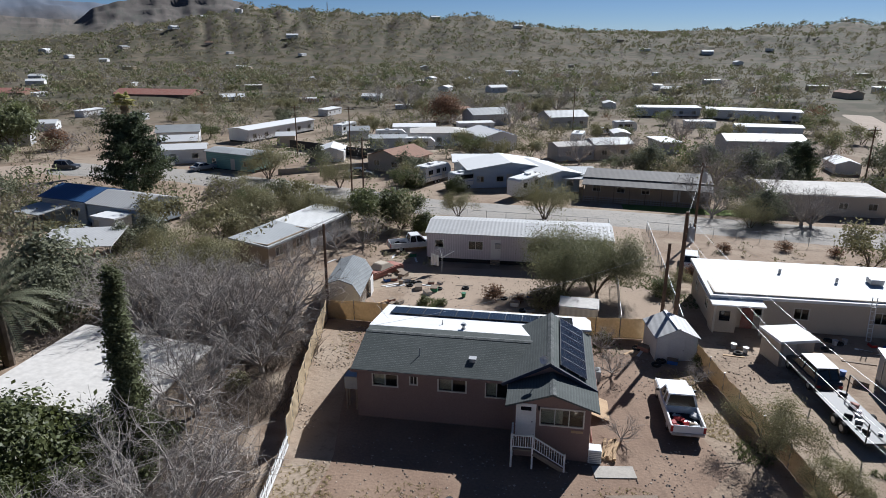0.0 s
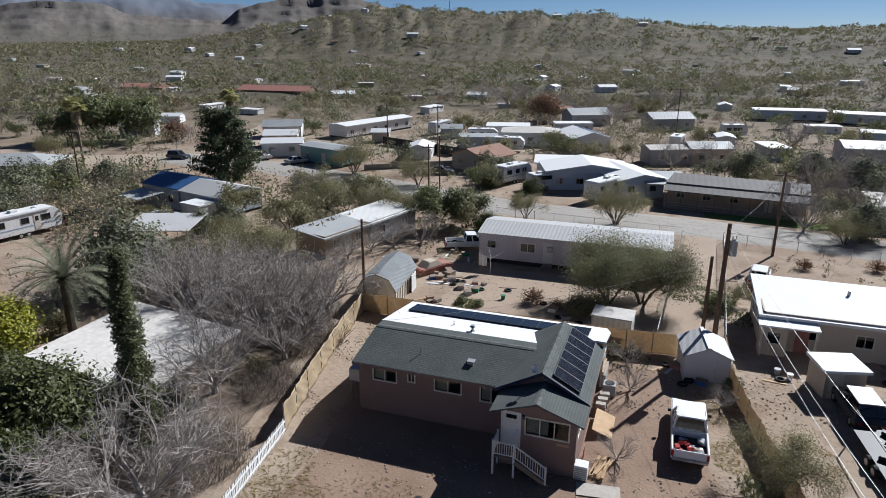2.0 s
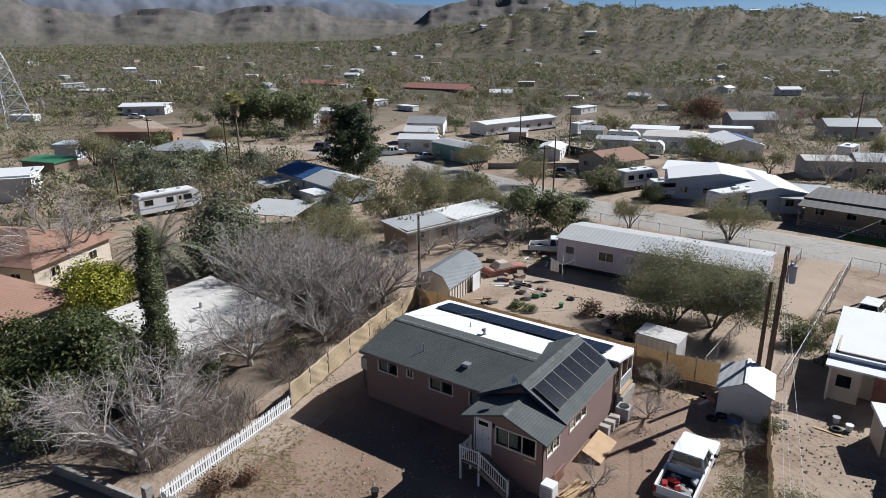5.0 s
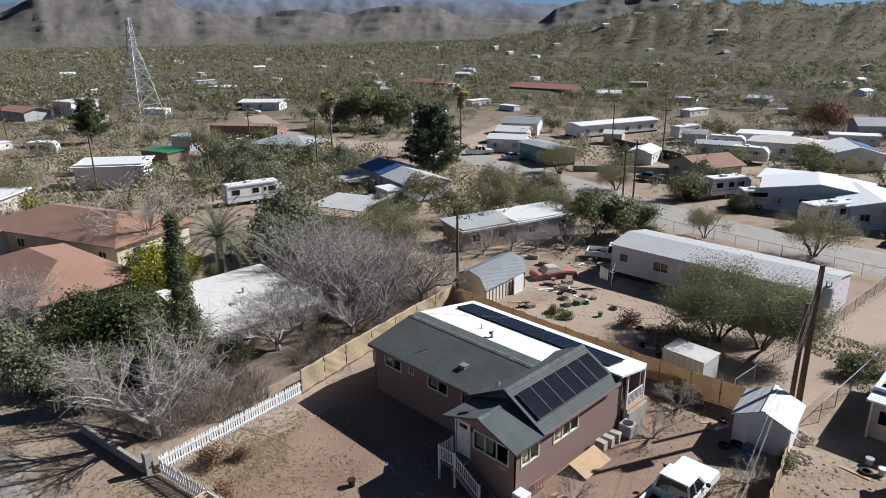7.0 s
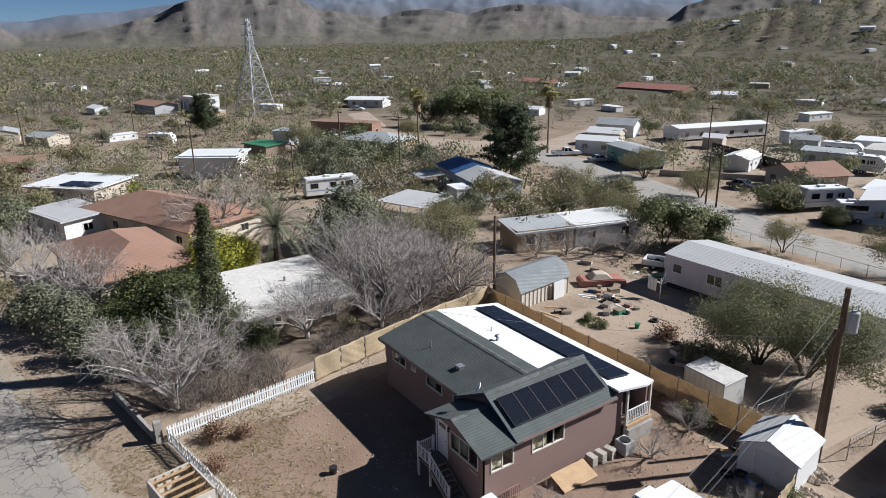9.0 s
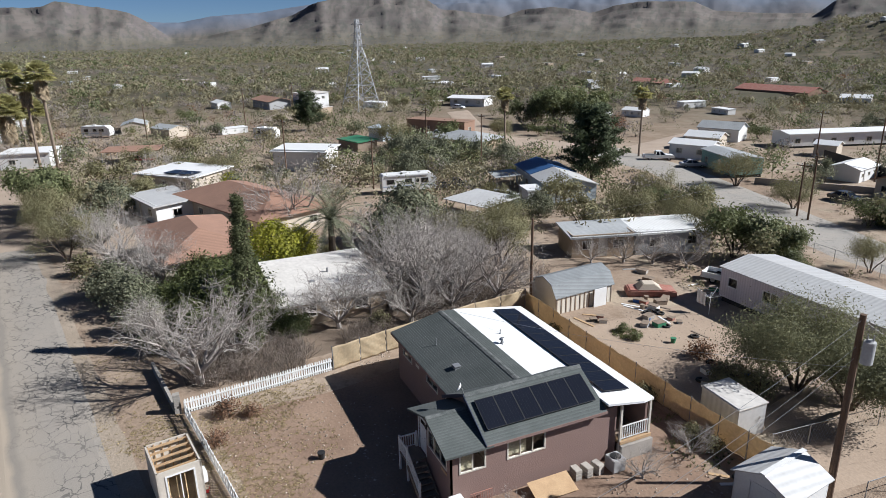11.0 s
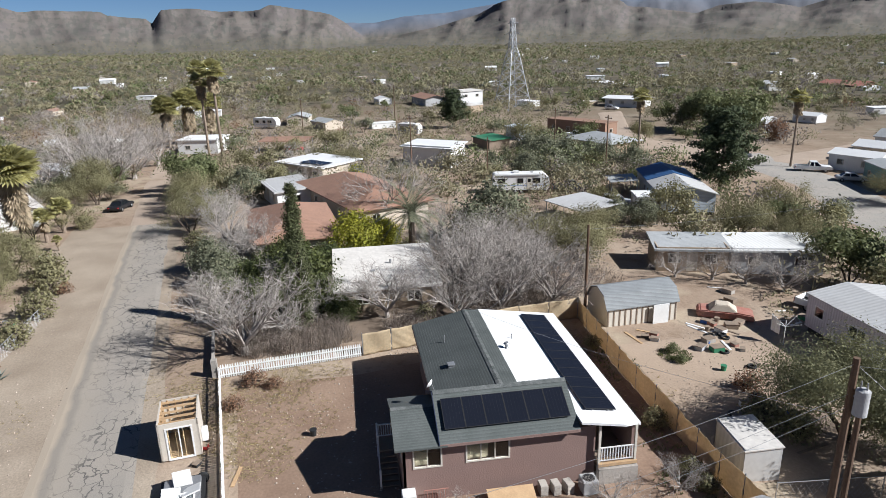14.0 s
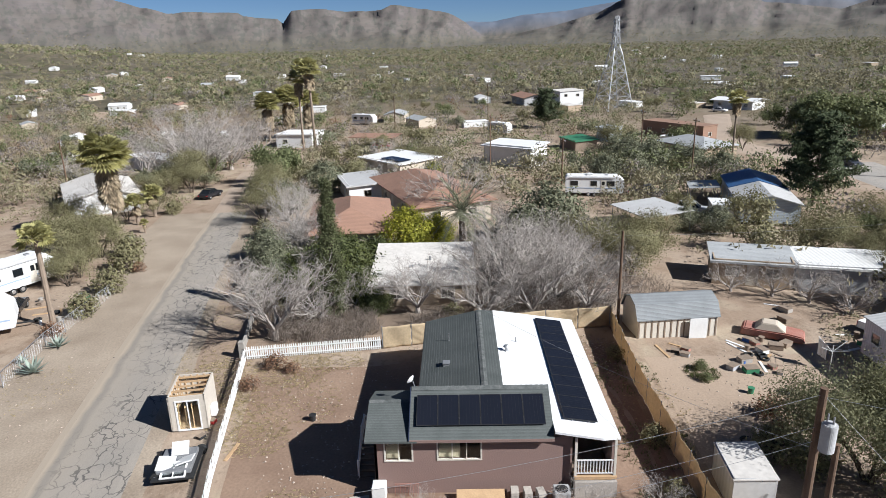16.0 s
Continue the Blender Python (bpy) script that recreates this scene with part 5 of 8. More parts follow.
# ---- vehicles ----
def wheel(parent, x, y, r, w=0.22):
    t = Geo().tube((x, y - w / 2, r), (x, y + w / 2, r), r, r, 18).ob("wheel", RUBBER, parent, bevel=0.02)
    s = 1 if y > 0 else -1
    Geo().tube((x, y + s * (w / 2 - 0.01), r), (x, y + s * (w / 2 + 0.015), r), r * 0.6, r * 0.5, 12).ob("rim", ALU, t)


def pickup(label, x, y, yaw, paint, load=False, lift=0.0):
    """A pickup, its nose to +x, with cab, open bed, glass, lights and wheels."""
    e = thing("pickup_truck", label, "truck", on_ground(x, y, yaw, 0.03 + lift), "")
    L, W = 5.7, 1.95
    body = Geo()
    prof = [(-2.85, 0.5), (-2.85, 1.0), (0.55, 1.02), (1.2, 1.06), (2.65, 0.98), (2.85, 0.8), (2.85, 0.45), (2.4, 0.42), (1.4, 0.42), (-1.2, 0.42)]
    body.prism([p for p in prof if p[0] > -0.75 or p[1] < 0.0] + [(-0.75, 0.42), (-0.75, 1.02)], -W / 2, W / 2)
    body.ob("body", paint, e, bevel=0.05)
    for k in (-1, 1):
        Geo().box(-2.85, -0.76, k * (W / 2 - 0.05) - 0.05, k * (W / 2 - 0.05) + 0.05, 0.45, 1.02).ob("bed_side", paint, e, bevel=0.02)
    Geo().box(-2.88, -2.8, -W / 2 + 0.12, W / 2 - 0.12, 0.5, 1.02).ob("tailgate", paint, e, bevel=0.02)
    Geo().box(-2.8, -0.76, -W / 2 + 0.1, W / 2 - 0.1, 0.5, 0.58).ob("bed_floor", DARK, e)
    cab = Geo()
    lo = [(-0.72, -0.9), (1.15, -0.9), (1.15, 0.9), (-0.72, 0.9)]
    hi = [(-0.55, -0.72), (0.5, -0.72), (0.5, 0.72), (-0.55, 0.72)]
    cab.add([(a, b, 1.02) for a, b in lo] + [(a, b, 1.68) for a, b in hi], [(0, 1, 5, 4), (1, 2, 6, 5), (2, 3, 7, 6), (3, 0, 4, 7)])
    cab.ob("cab_glass", TINT, e)
    for (a, b), (c, d) in zip(lo + [(0.1, -0.9), (0.1, 0.9)], hi + [(0.0, -0.73), (0.0, 0.73)]):
        Geo().beam((a, b, 1.0), (c, d, 1.7), 0.09).ob("pillar", paint, e)
    Geo().box(-0.6, 0.56, -0.77, 0.77, 1.66, 1.74).ob("roof", paint, e, bevel=0.035)
    for k in (-1, 1):
        Geo().box(2.8, 2.87, k * 0.78 - 0.16, k * 0.78 + 0.16, 0.72, 0.88).ob("headlight", GALV, e)
        Geo().box(-2.9, -2.83, k * 0.9 - 0.07, k * 0.9 + 0.07, 0.62, 0.98).ob("tail_light", RED, e)
        Geo().box(0.85, 1.0, k * 1.1 - 0.1, k * 1.1 + 0.1, 1.08, 1.25).ob("mirror", DARK, e, bevel=0.02)
        for xx in (-1.75, 1.85):
            wheel(e, xx, k * 0.86, 0.37)
    Geo().box(2.82, 2.95, -0.92, 0.92, 0.42, 0.6).ob("front_bumper", ALU, e, bevel=0.03)
    Geo().box(-3.0, -2.86, -0.92, 0.92, 0.42, 0.58).ob("rear_bumper", ALU, e, bevel=0.03)
    Geo().box(-3.01, -2.995, -0.15, 0.15, 0.46, 0.56).ob("plate_bar", WHITE, e)
    if load:
        r = random.Random(5)
        for i in range(16):
            a, b, s = r.uniform(-2.6, -1.0), r.uniform(-0.75, 0.75), r.uniform(0.1, 0.25)
            m = pose(a, b, 0.6 + s / 2, r.uniform(-20, 20), r.uniform(-20, 20), r.uniform(0, 90))
            ld = Geo().box(-s, s, -s * 0.7, s * 0.7, -s / 2, s / 2, m)
            lo = ld.ob("load_item", r.choice((RED, WHITE, DARK, CARSILVER, OLDWOOD, RED)), e, bevel=0.02)
    return e


def car(label, x, y, yaw, paint, tall=0.0):
    """A car with cabin, glass, lights and wheels; tall makes a wagon of it."""
    e = thing("car", label, "car", on_ground(x, y, yaw, 0.03), "parked cars")
    W = 1.8
    Geo().prism([(-2.25, 0.35), (-2.3, 0.75), (-2.1, 0.92 + tall * 0.1), (0.9, 0.95), (2.0, 0.82), (2.3, 0.65), (2.3, 0.35)], -W / 2, W / 2).ob("body", paint, e, bevel=0.06)
    lo = [(-1.95 if tall else -1.6, -0.82), (1.05, -0.82), (1.05, 0.82), (-1.95 if tall else -1.6, 0.82)]
    z = 1.42 + tall * 0.35
    hi = [(-1.7 if tall else -0.95, -0.62), (0.3, -0.62), (0.3, 0.62), (-1.7 if tall else -0.95, 0.62)]
    Geo().add([(a, b, 0.92) for a, b in lo] + [(a, b, z - 0.04) for a, b in hi], [(0, 1, 5, 4), (1, 2, 6, 5), (2, 3, 7, 6), (3, 0, 4, 7)]).ob("cabin_glass", TINT, e)
    for (a, b), (c, d) in zip(lo + [(-0.3, -0.83), (-0.3, 0.83)], hi + [(-0.35, -0.63), (-0.35, 0.63)]):
        Geo().beam((a, b, 0.9), (c, d, z), 0.08).ob("pillar", paint, e)
    Geo().box(hi[0][0] - 0.05, 0.35, -0.67, 0.67, z - 0.05, z + 0.02).ob("roof", paint, e, bevel=0.03)
    for k in (-1, 1):
        Geo().box(2.24, 2.32, k * 0.66 - 0.15, k * 0.66 + 0.15, 0.58, 0.7).ob("headlight", GALV, e)
        Geo().box(-2.33, -2.24, k * 0.7 - 0.12, k * 0.7 + 0.12, 0.62, 0.76).ob("tail_light", RED, e)
        for xx in (-1.4, 1.45):
            wheel(e, xx, k * 0.8, 0.32, 0.2)
    return e


def rv(label, x, y, yaw, L=8.0, H=3.1, paint=None):
    """A travel trailer with sloped nose, windows, door, roof cooler, awning roll and wheels."""
    e = thing("travel_trailer", label, "trailer", on_ground(x, y, yaw, 0.02), "travel trailers")
    KEEP_CLEAR.append((x, y, L / 2 + 0.5))
    W = 2.45
    p = paint or WHITE
    Geo().prism([(-L / 2, 0.55), (-L / 2, H - 0.25), (-L / 2 + 0.25, H), (L / 2 - 0.9, H), (L / 2 - 0.1, H - 0.7), (L / 2, 1.3), (L / 2 - 0.3, 0.55)], -W / 2, W / 2).ob("body", p, e, bevel=0.06)
    for k in (-1, 1):
        y0 = k * (W / 2 + 0.012)
        for u, a in ((-L / 2 + 0.8, 1.1), (-0.6, 0.9), (L / 2 - 2.6, 1.1)):
            w = Geo().box(u, u + a, y0 - 0.02, y0 + 0.02, 1.7, 2.4).ob("window", TINT, e)
            Geo().box(u - 0.05, u + a + 0.05, y0 - 0.015, y0 + 0.012, 1.65, 2.45).ob("frame", ALU, w)
        Geo().box(-L / 2 + 0.1, L / 2 - 0.5, y0 - 0.01, y0 + 0.01, 1.25, 1.38).ob("stripe", CARBLUE, e)
        for xx in (-0.9, 0.0):
            wheel(e, xx, k * (W / 2 - 0.1), 0.34)
    d = Geo().box(0.9, 1.6, -W / 2 - 0.035, -W / 2 + 0.02, 0.7, 2.55).ob("door", TRIM, e)
    Geo().box(1.05, 1.45, -W / 2 - 0.045, -W / 2 - 0.03, 1.8, 2.35).ob("pane", TINT, d)
    Geo().box(-1.2, -0.3, -0.4, 0.4, H, H + 0.28).ob("roof_cooler", WHITE, e, bevel=0.05)
    Geo().box(1.5, 1.9, -0.2, 0.2, H, H + 0.12).ob("roof_vent", GALV, e)
    Geo().beam((-L / 2 + 0.6, -W / 2 - 0.08, H - 0.2), (L / 2 - 1.5, -W / 2 - 0.08, H - 0.2), 0.1).ob("awning_roll", GREYWALL, e)
    Geo().beam((L / 2 - 0.3, 0, 0.5), (L / 2 + 1.0, 0, 0.45), 0.12).ob("hitch", DARK, e)
    return e


pickup("white pickup truck with red tools in its open bed", 8.65, 37.0, 91, CARWHITE, load=True)
pickup("white pickup parked beside the lilac mobile home", -14.3, 68.9, 25, CARWHITE)
pickup("dark grey pickup on the concrete yard", -66.8, 64.6, 78, CARGREY)
pickup("white pickup before the brown mobile home", -121.5, 85.5, 30, CARWHITE)
pickup("white pickup near the pine", -71.0, 110, 60, CARWHITE)
car("black sedan parked on the dirt verge", -69.4, -3.2, 170, CARBLACK)
car("silver car by the blue-roofed house", -55.5, 67.5, 70, CARSILVER, 0.4)
car("silver car at the teal mobile home", -62.0, 110.0, 60, CARSILVER)
car("dark blue car in the salmon house's yard", -32.5, 110.0, 5, CARGREY)
car("black car beside the parked motor home", -21.5, -3.6, 200, CARBLACK)
car("dark wagon parked across the street", -87, 106.5, 5, CARGREY, 0.6)
car("red car under the long carport", -121, 18.5, 75, RED)
car("white car at the sprawling house", -3.5, 99.5, 60, CARWHITE)
car("pale car beside trailers", -28, 128, 20, CARSILVER)
car("white car by the east house's gate", 15.2, 68, 80, CARWHITE, 0.5)
car("white car among far yards", -178, 118, 40, CARWHITE)
car("white van in a yard", 14, 172, 20, CARWHITE, 0.8)
rv("cream travel trailer with dark windows", -67.6, 56.7, 80, 8.8)
rv("white travel trailer before the salmon house", -19.0, 107.6, 62, 7.0)
rv("small white camper beside the sprawling house", -13.2, 104.2, 40, 5.0, 2.6)
rv("long white travel trailer", -2.6, 101.6, 62, 9.5)
rv("white camper in the trailer yard", -49.9, 158, 80, 8.5)
rv("white camper by a carport", -138.5, 47, 55, 6.0)
rv("white camper near palms", -166.5, 8.5, 65, 7.5)
rv("white motor home parked under trees", -27.5, -7.2, 155, 7.5)
rv("white camper at the yard's edge", -17.0, -3.5, 120, 6.0)
rv("white trailer in a row of homes", -36, 148, 15, 7.0)
rv("white trailer near the fence", -27, 137, 10, 6.5)
rv("white trailer behind the long house", 6.5, 152, 80, 6.5)
rv("old white camper among junk cars", 19, 175, 20, 6.0)

# rusty car body on blocks in the back yard
e = thing("junk_car", "faded red car body without wheels in the yard", "car", on_ground(-15.6, 59.9, 62, 0.0), "")
Geo().prism([(-2.2, 0.1), (-2.25, 0.5), (-2.0, 0.7), (1.0, 0.72), (2.1, 0.6), (2.25, 0.1)], -0.85, 0.85).ob("body", FADEDRED, e, bevel=0.08)
Geo().add([(-1.3, -0.75, 0.7), (0.9, -0.75, 0.7), (0.9, 0.75, 0.7), (-1.3, 0.75, 0.7), (-0.8, -0.55, 1.2), (0.2, -0.55, 1.2), (0.2, 0.55, 1.2), (-0.8, 0.55, 1.2)], [(0, 1, 5, 4), (1, 2, 6, 5), (2, 3, 7, 6), (3, 0, 4, 7), (4, 5, 6, 7)]).ob("cabin", CREAM, e, bevel=0.05)

# flatbed trailer with gear beside the tan house's yard
e = thing("flatbed_trailer", "black flatbed trailer loaded with scrap metal", "trailer", on_ground(18.8, 37.9, 97), "")
Geo().box(-3.2, 2.6, -1.0, 1.0, 0.55, 0.68).ob("deck", DARK, e)
Geo().beam((2.6, -0.8, 0.6), (4.0, 0, 0.5), 0.1).beam((2.6, 0.8, 0.6), (4.0, 0, 0.5), 0.1).ob("drawbar", DARK, e)
for k in (-1, 1):
    for xx in (-1.2, -0.3):
        wheel(e, xx, k * 1.1, 0.36)
    Geo().beam((-3.2, k, 0.7), (-3.2, k, 1.9), 0.06).ob("stake", DARK, e)
    Geo().beam((2.4, k, 0.7), (2.4, k, 1.9), 0.06).ob("stake", DARK, e)
    Geo().beam((-3.2, k, 1.9), (2.4, k, 1.9), 0.05).ob("rail", DARK, e)
r5 = random.Random(8)
for i in range(9):
    a, b, s = r5.uniform(-2.8, 2.0), r5.uniform(-0.6, 0.6), r5.uniform(0.12, 0.28)
    Geo().box(-s, s, -s * 0.6, s * 0.6, -s / 2, s / 2, pose(a, b, 0.7 + s / 2, 0, 0, r5.uniform(0, 90))).ob("scrap", r5.choice((DARK, GALV, DARK, CARSILVER, FADEDRED)), e, bevel=0.03)
jeep = car("old dark jeep with white roof behind the flatbed", 18.4, 43.2, 97, CARGREY, 0.7)
Geo().box(-1.75, 0.4, -0.7, 0.7, 1.69, 1.74).ob("roof_panel", WHITE, jeep, "white painted roof panel")


# ---- trees and shrubs ----
def grow(g, rnd, p, d, length, r, depth, spread, tips, droop=0.0, bend=0.25, kids=(3, 4), shrink=0.68):
    """Adds a limb and its limbs to g; gathers the ends of the last ones."""
    segs = 3 if depth > 1 else 2
    for i in range(segs):
        q = p + d * (length / segs)
        r2 = r * (0.86 if depth > 0 else 0.6)
        g.tube(p, q, r, r2, 5 if r > 0.06 else 3, False)
        p, r = q, r2
        d = (d + Vector((rnd.gauss(0, bend), rnd.gauss(0, bend), rnd.gauss(0, bend * 0.6) - droop))).normalized()
        if depth > 0 and i < segs - 1 and rnd.random() < 0.6:
            side = (d + Vector((rnd.gauss(0, spread), rnd.gauss(0, spread), rnd.gauss(0.1, spread * 0.6)))).normalized()
            grow(g, rnd, p, side, length * shrink * 0.8, r * 0.55, depth - 1, spread, tips, droop, bend, kids, shrink)
    if depth == 0:
        tips.append(p)
        return
    for _ in range(rnd.randint(*kids)):
        side = (d + Vector((rnd.gauss(0, spread), rnd.gauss(0, spread), rnd.gauss(0.05, spread * 0.6)))).normalized()
        grow(g, rnd, p, side, length * shrink * rnd.uniform(0.8, 1.15), r * 0.66, depth - 1, spread, tips, droop, bend, kids, shrink)


def leaf_geo(points, n, size, spread, seed, flat=1.0):
    """n small leaf sprays, scattered round the given points."""
    rs = np.random.RandomState(seed)
    pts = np.array([tuple(p) for p in points])
    c = pts[rs.randint(0, len(pts), n)] + rs.normal(0, 1, (n, 3)) * spread * np.array((1, 1, flat))
    out = c - pts.mean(0)
    out /= np.linalg.norm(out, axis=1)[:, None] + 1e-6
    out = out * 0.7 + np.array((0, 0, 0.35)) + rs.normal(0, 0.45, (n, 3))
    u = np.cross(out, rs.normal(0, 1, (n, 3)))
    u /= np.linalg.norm(u, axis=1)[:, None]
    v = np.cross(out, u)
    v /= np.linalg.norm(v, axis=1)[:, None]
    s = size * rs.uniform(0.5, 1.4, (n, 1))
    quad = np.stack([c - u * s, c + v * s * 0.55, c + u * s, c - v * s * 0.55], 1).reshape(-1, 3)
    g = Geo()
    g.v = [tuple(p) for p in quad]
    g.f = [(4 * i, 4 * i + 1, 4 * i + 2, 4 * i + 3) for i in range(n)]
    return g


def raw(g, name, material, parent):
    me = bpy.data.meshes.new(name)
    me.from_pydata(g.v, [], g.f)
    me.materials.append(material)
    o = new(name, me)
    o.parent = parent
    return o


def bare_tree(seed, h, fine=3):
    rnd = random.Random(seed)
    e = new("bare_tree")
    g, tips = Geo(), []
    base = Vector((0, 0, -0.2))
    top = Vector((rnd.uniform(-0.1, 0.1), rnd.uniform(-0.1, 0.1), h * 0.09))
    g.tube(base, top, h * 0.042, h * 0.034, 7, False)
    for k in range(8):
        a = k * 2.4 + rnd.uniform(-0.3, 0.3)
        d = Vector((math.cos(a) * 0.85, math.sin(a) * 0.85, rnd.uniform(0.35, 1.25))).normalized()
        grow(g, rnd, top, d, h * 0.33, h * 0.02, 3, 0.38, tips, -0.02, 0.11, (3, 3) if fine > 3 else (2, 3), 0.7)
    raw(g, "trunk", BARK_GREY, e)
    tw = Geo()
    for p in tips:
        for _ in range(3):
            q = p + Vector((rnd.gauss(0, 1), rnd.gauss(0, 1), rnd.gauss(0.35, 0.8))) * h * 0.065
            tw.tube(p, q, 0.012, 0.006, 3, False)
    tagged(raw(tw, "twig", BARK_GREY, e), kind="stuff")
    return tagged(e, "leafless grey tree with a wide tangle of fine branches", "tree", "bare trees")


def leafy_tree(name, label, seed, h, wide, leaf, n, size, bark=BARK_BROWN, stems=3, spread=0.5, puff=0.35, group="leafy trees", low=0.14):
    rnd = random.Random(seed)
    e = new(name)
    g, tips = Geo(), []
    for k in range(stems):
        a = k * 6.283 / stems + rnd.uniform(-0.5, 0.5)
        d = Vector((math.cos(a) * wide, math.sin(a) * wide, 1.0)).normalized()
        p = Vector((math.cos(a) * 0.12, math.sin(a) * 0.12, -0.2))
        grow(g, rnd, p, (d + Vector((0, 0, 0.6))).normalized(), h * low + 0.3, h * 0.026, 0, 0.3, [], 0, 0.1)
        q = p + (d + Vector((0, 0, 0.6))).normalized() * (h * low + 0.3)
        grow(g, rnd, q, d, h * 0.3, h * 0.018, 2, spread, tips, 0.0, 0.2, (3, 4), 0.7)
    raw(g, "trunk", bark, e)
    raw(leaf_geo(tips, n, size, puff * h * 0.16, seed), "crown", leaf, e)
    return tagged(e, label, "tree", group)


def round_tree(name, label, seed, h, r, leaf, n, size, group="", conical=False, bark=BARK_BROWN):
    """A dense crown down to near the ground: citrus, cypress, pine."""
    rs = np.random.RandomState(seed)
    rnd = random.Random(seed)
    e = new(name)
    g = Geo().tube((0, 0, -0.2), (0, 0, h * 0.6), 0.03 * h ** 0.8 + 0.05, 0.03, 7, False)
    pts = []
    lumps = 110 if not conical else 240
    for i in range(lumps):
        k = rnd.random()
        a = rnd.uniform(0, 6.283)
        if conical:
            z = h * (0.02 + 0.97 * k)
            rr = r * min(1.0, 3.2 * k + 0.55) * (1 - k) ** 0.55 * rnd.uniform(0.5, 1.0)
        else:
            z = h * (0.12 + 0.78 * k)
            rr = r * math.sqrt(max(0.05, 1 - (2 * (k - 0.42)) ** 2)) * rnd.uniform(0.55, 1.0)
        p = Vector((math.cos(a) * rr, math.sin(a) * rr, z))
        pts.append(p)
        if i % 3 == 0:
            g.tube((0, 0, max(0.2, z * 0.6)), p, 0.05, 0.015, 3, False)
    raw(g, "trunk", bark, e)
    raw(leaf_geo(pts, n, size, r * (0.17 if not conical else 0.16), seed), "crown", leaf, e)
    return tagged(e, label, "tree", group)


def pine_tree(seed, h, r):
    rnd = random.Random(seed)
    e = new("pine_tree")
    g, pts = Geo(), []
    g.tube((0, 0, -0.2), (0.2, 0.1, h * 0.95), h * 0.022, 0.05, 8, False)
    for i in range(64):
        k = 0.14 + 0.84 * (i / 64)
        a = i * 2.4 + rnd.uniform(-0.4, 0.4)
        L = r * (1.0 - 0.72 * max(0, k - 0.3)) * rnd.uniform(0.45, 1.05)
        p0 = Vector((0.15 * k, 0.1 * k, h * k))
        p1 = p0 + Vector((math.cos(a) * L, math.sin(a) * L, L * 0.28))
        g.tube(p0, p1, 0.07, 0.02, 4, False)
        for t in (0.45, 0.65, 0.82, 1.0):
            pts.append(p0.lerp(p1, t) + Vector((0, 0, 0.12)))
    raw(g, "trunk", BARK_BROWN, e)
    raw(leaf_geo(pts, 21000, 0.2, 0.42, seed, 0.6), "crown", LEAF_PINE, e)
    return tagged(e, "tall dark green pine with layered boughs", "tree", "pines")


def palm_tree(label, seed, h, fronds, length, skirt, date=False):
    rnd = random.Random(seed)
    e = new("palm_tree")
    g = Geo()
    r = 0.2 if not date else 0.32
    p = Vector((0, 0, -0.2))
    lean = Vector((rnd.uniform(-0.02, 0.02), rnd.uniform(-0.02, 0.02), 1))
    n = max(6, int(h / 0.5))
    for i in range(n):
        q = Vector((lean.x * h * i / n, lean.y * h * i / n, h * (i + 1) / n))
        g.tube(p, q, r * (1.12 if i % 2 else 1.0) * (1.25 - 0.3 * i / n), r * 1.0 * (1.2 - 0.3 * i / n), 8, False)
        p = q
    raw(g, "trunk", BARK_BROWN if date else OLDWOOD, e)

    def fan(gg, base, d, L, fold):
        up = Vector((0, 0, 1))
        side = d.cross(up).normalized() if abs(d.z) < 0.98 else Vector((1, 0, 0))
        stem = base + d * L * 0.5
        gg.beam(base, stem, 0.03)
        for j in range(-5, 6):
            a = j * 0.26
            t = (d * math.cos(a) + side * math.sin(a)).normalized()
            tip = stem + t * L * 0.55 + Vector((0, 0, -fold * L * 0.22 - 0.02 * abs(j)))
            m = stem + t * L * 0.28
            w = (side * math.cos(a) - d * math.sin(a)) * L * 0.085
            gg.add([stem, m + w, tip, m - w], [(0, 1, 2, 3)])

    def feather(gg, base, d, L):
        pts = [base]
        dd = d.copy()
        for k in range(9):
            pts.append(pts[-1] + dd * L / 9)
            dd = (dd + Vector((0, 0, -0.14))).normalized()
        for a, b in zip(pts, pts[1:]):
            gg.tube(a, b, 0.025, 0.02, 3, False)
            side = (b - a).cross(Vector((0, 0, 1))).normalized()
            for k in (0.2, 0.55, 0.9):
                c = a.lerp(b, k)
                for s in (-1, 1):
                    t = c + side * s * 0.42 + (b - a) * 0.7 + Vector((0, 0, 0.06))
                    gg.add([c, c + (b - a) * 0.22, t], [(0, 1, 2)])

    live, dead = Geo(), Geo()
    for i in range(fronds):
        a = i * 2.4
        el = rnd.uniform(-0.3, 1.3)
        d = Vector((math.cos(a) * math.cos(el), math.sin(a) * math.cos(el), math.sin(el)))
        (feather(live, p, d, length * rnd.uniform(0.85, 1.1)) if date else fan(live, p, d, length * rnd.uniform(0.8, 1.15), 0.6))
    raw(live, "crown", LEAF_PALM if not date else LEAF_GREYGREEN, e)
    if skirt:
        for i in range(int(skirt * 15)):
            a = rnd.uniform(0, 6.283)
            z = p.z - rnd.uniform(0, skirt)
            base = Vector((p.x * z / max(h, 1), p.y * z / max(h, 1), z))
            d = Vector((math.cos(a) * 0.5, math.sin(a) * 0.5, -1)).normalized()
            fan(dead, base, d, length * 0.75, 0.2)
        raw(dead, "skirt", LEAF_DEAD, e)
    return tagged(e, label, "palm", "palms")


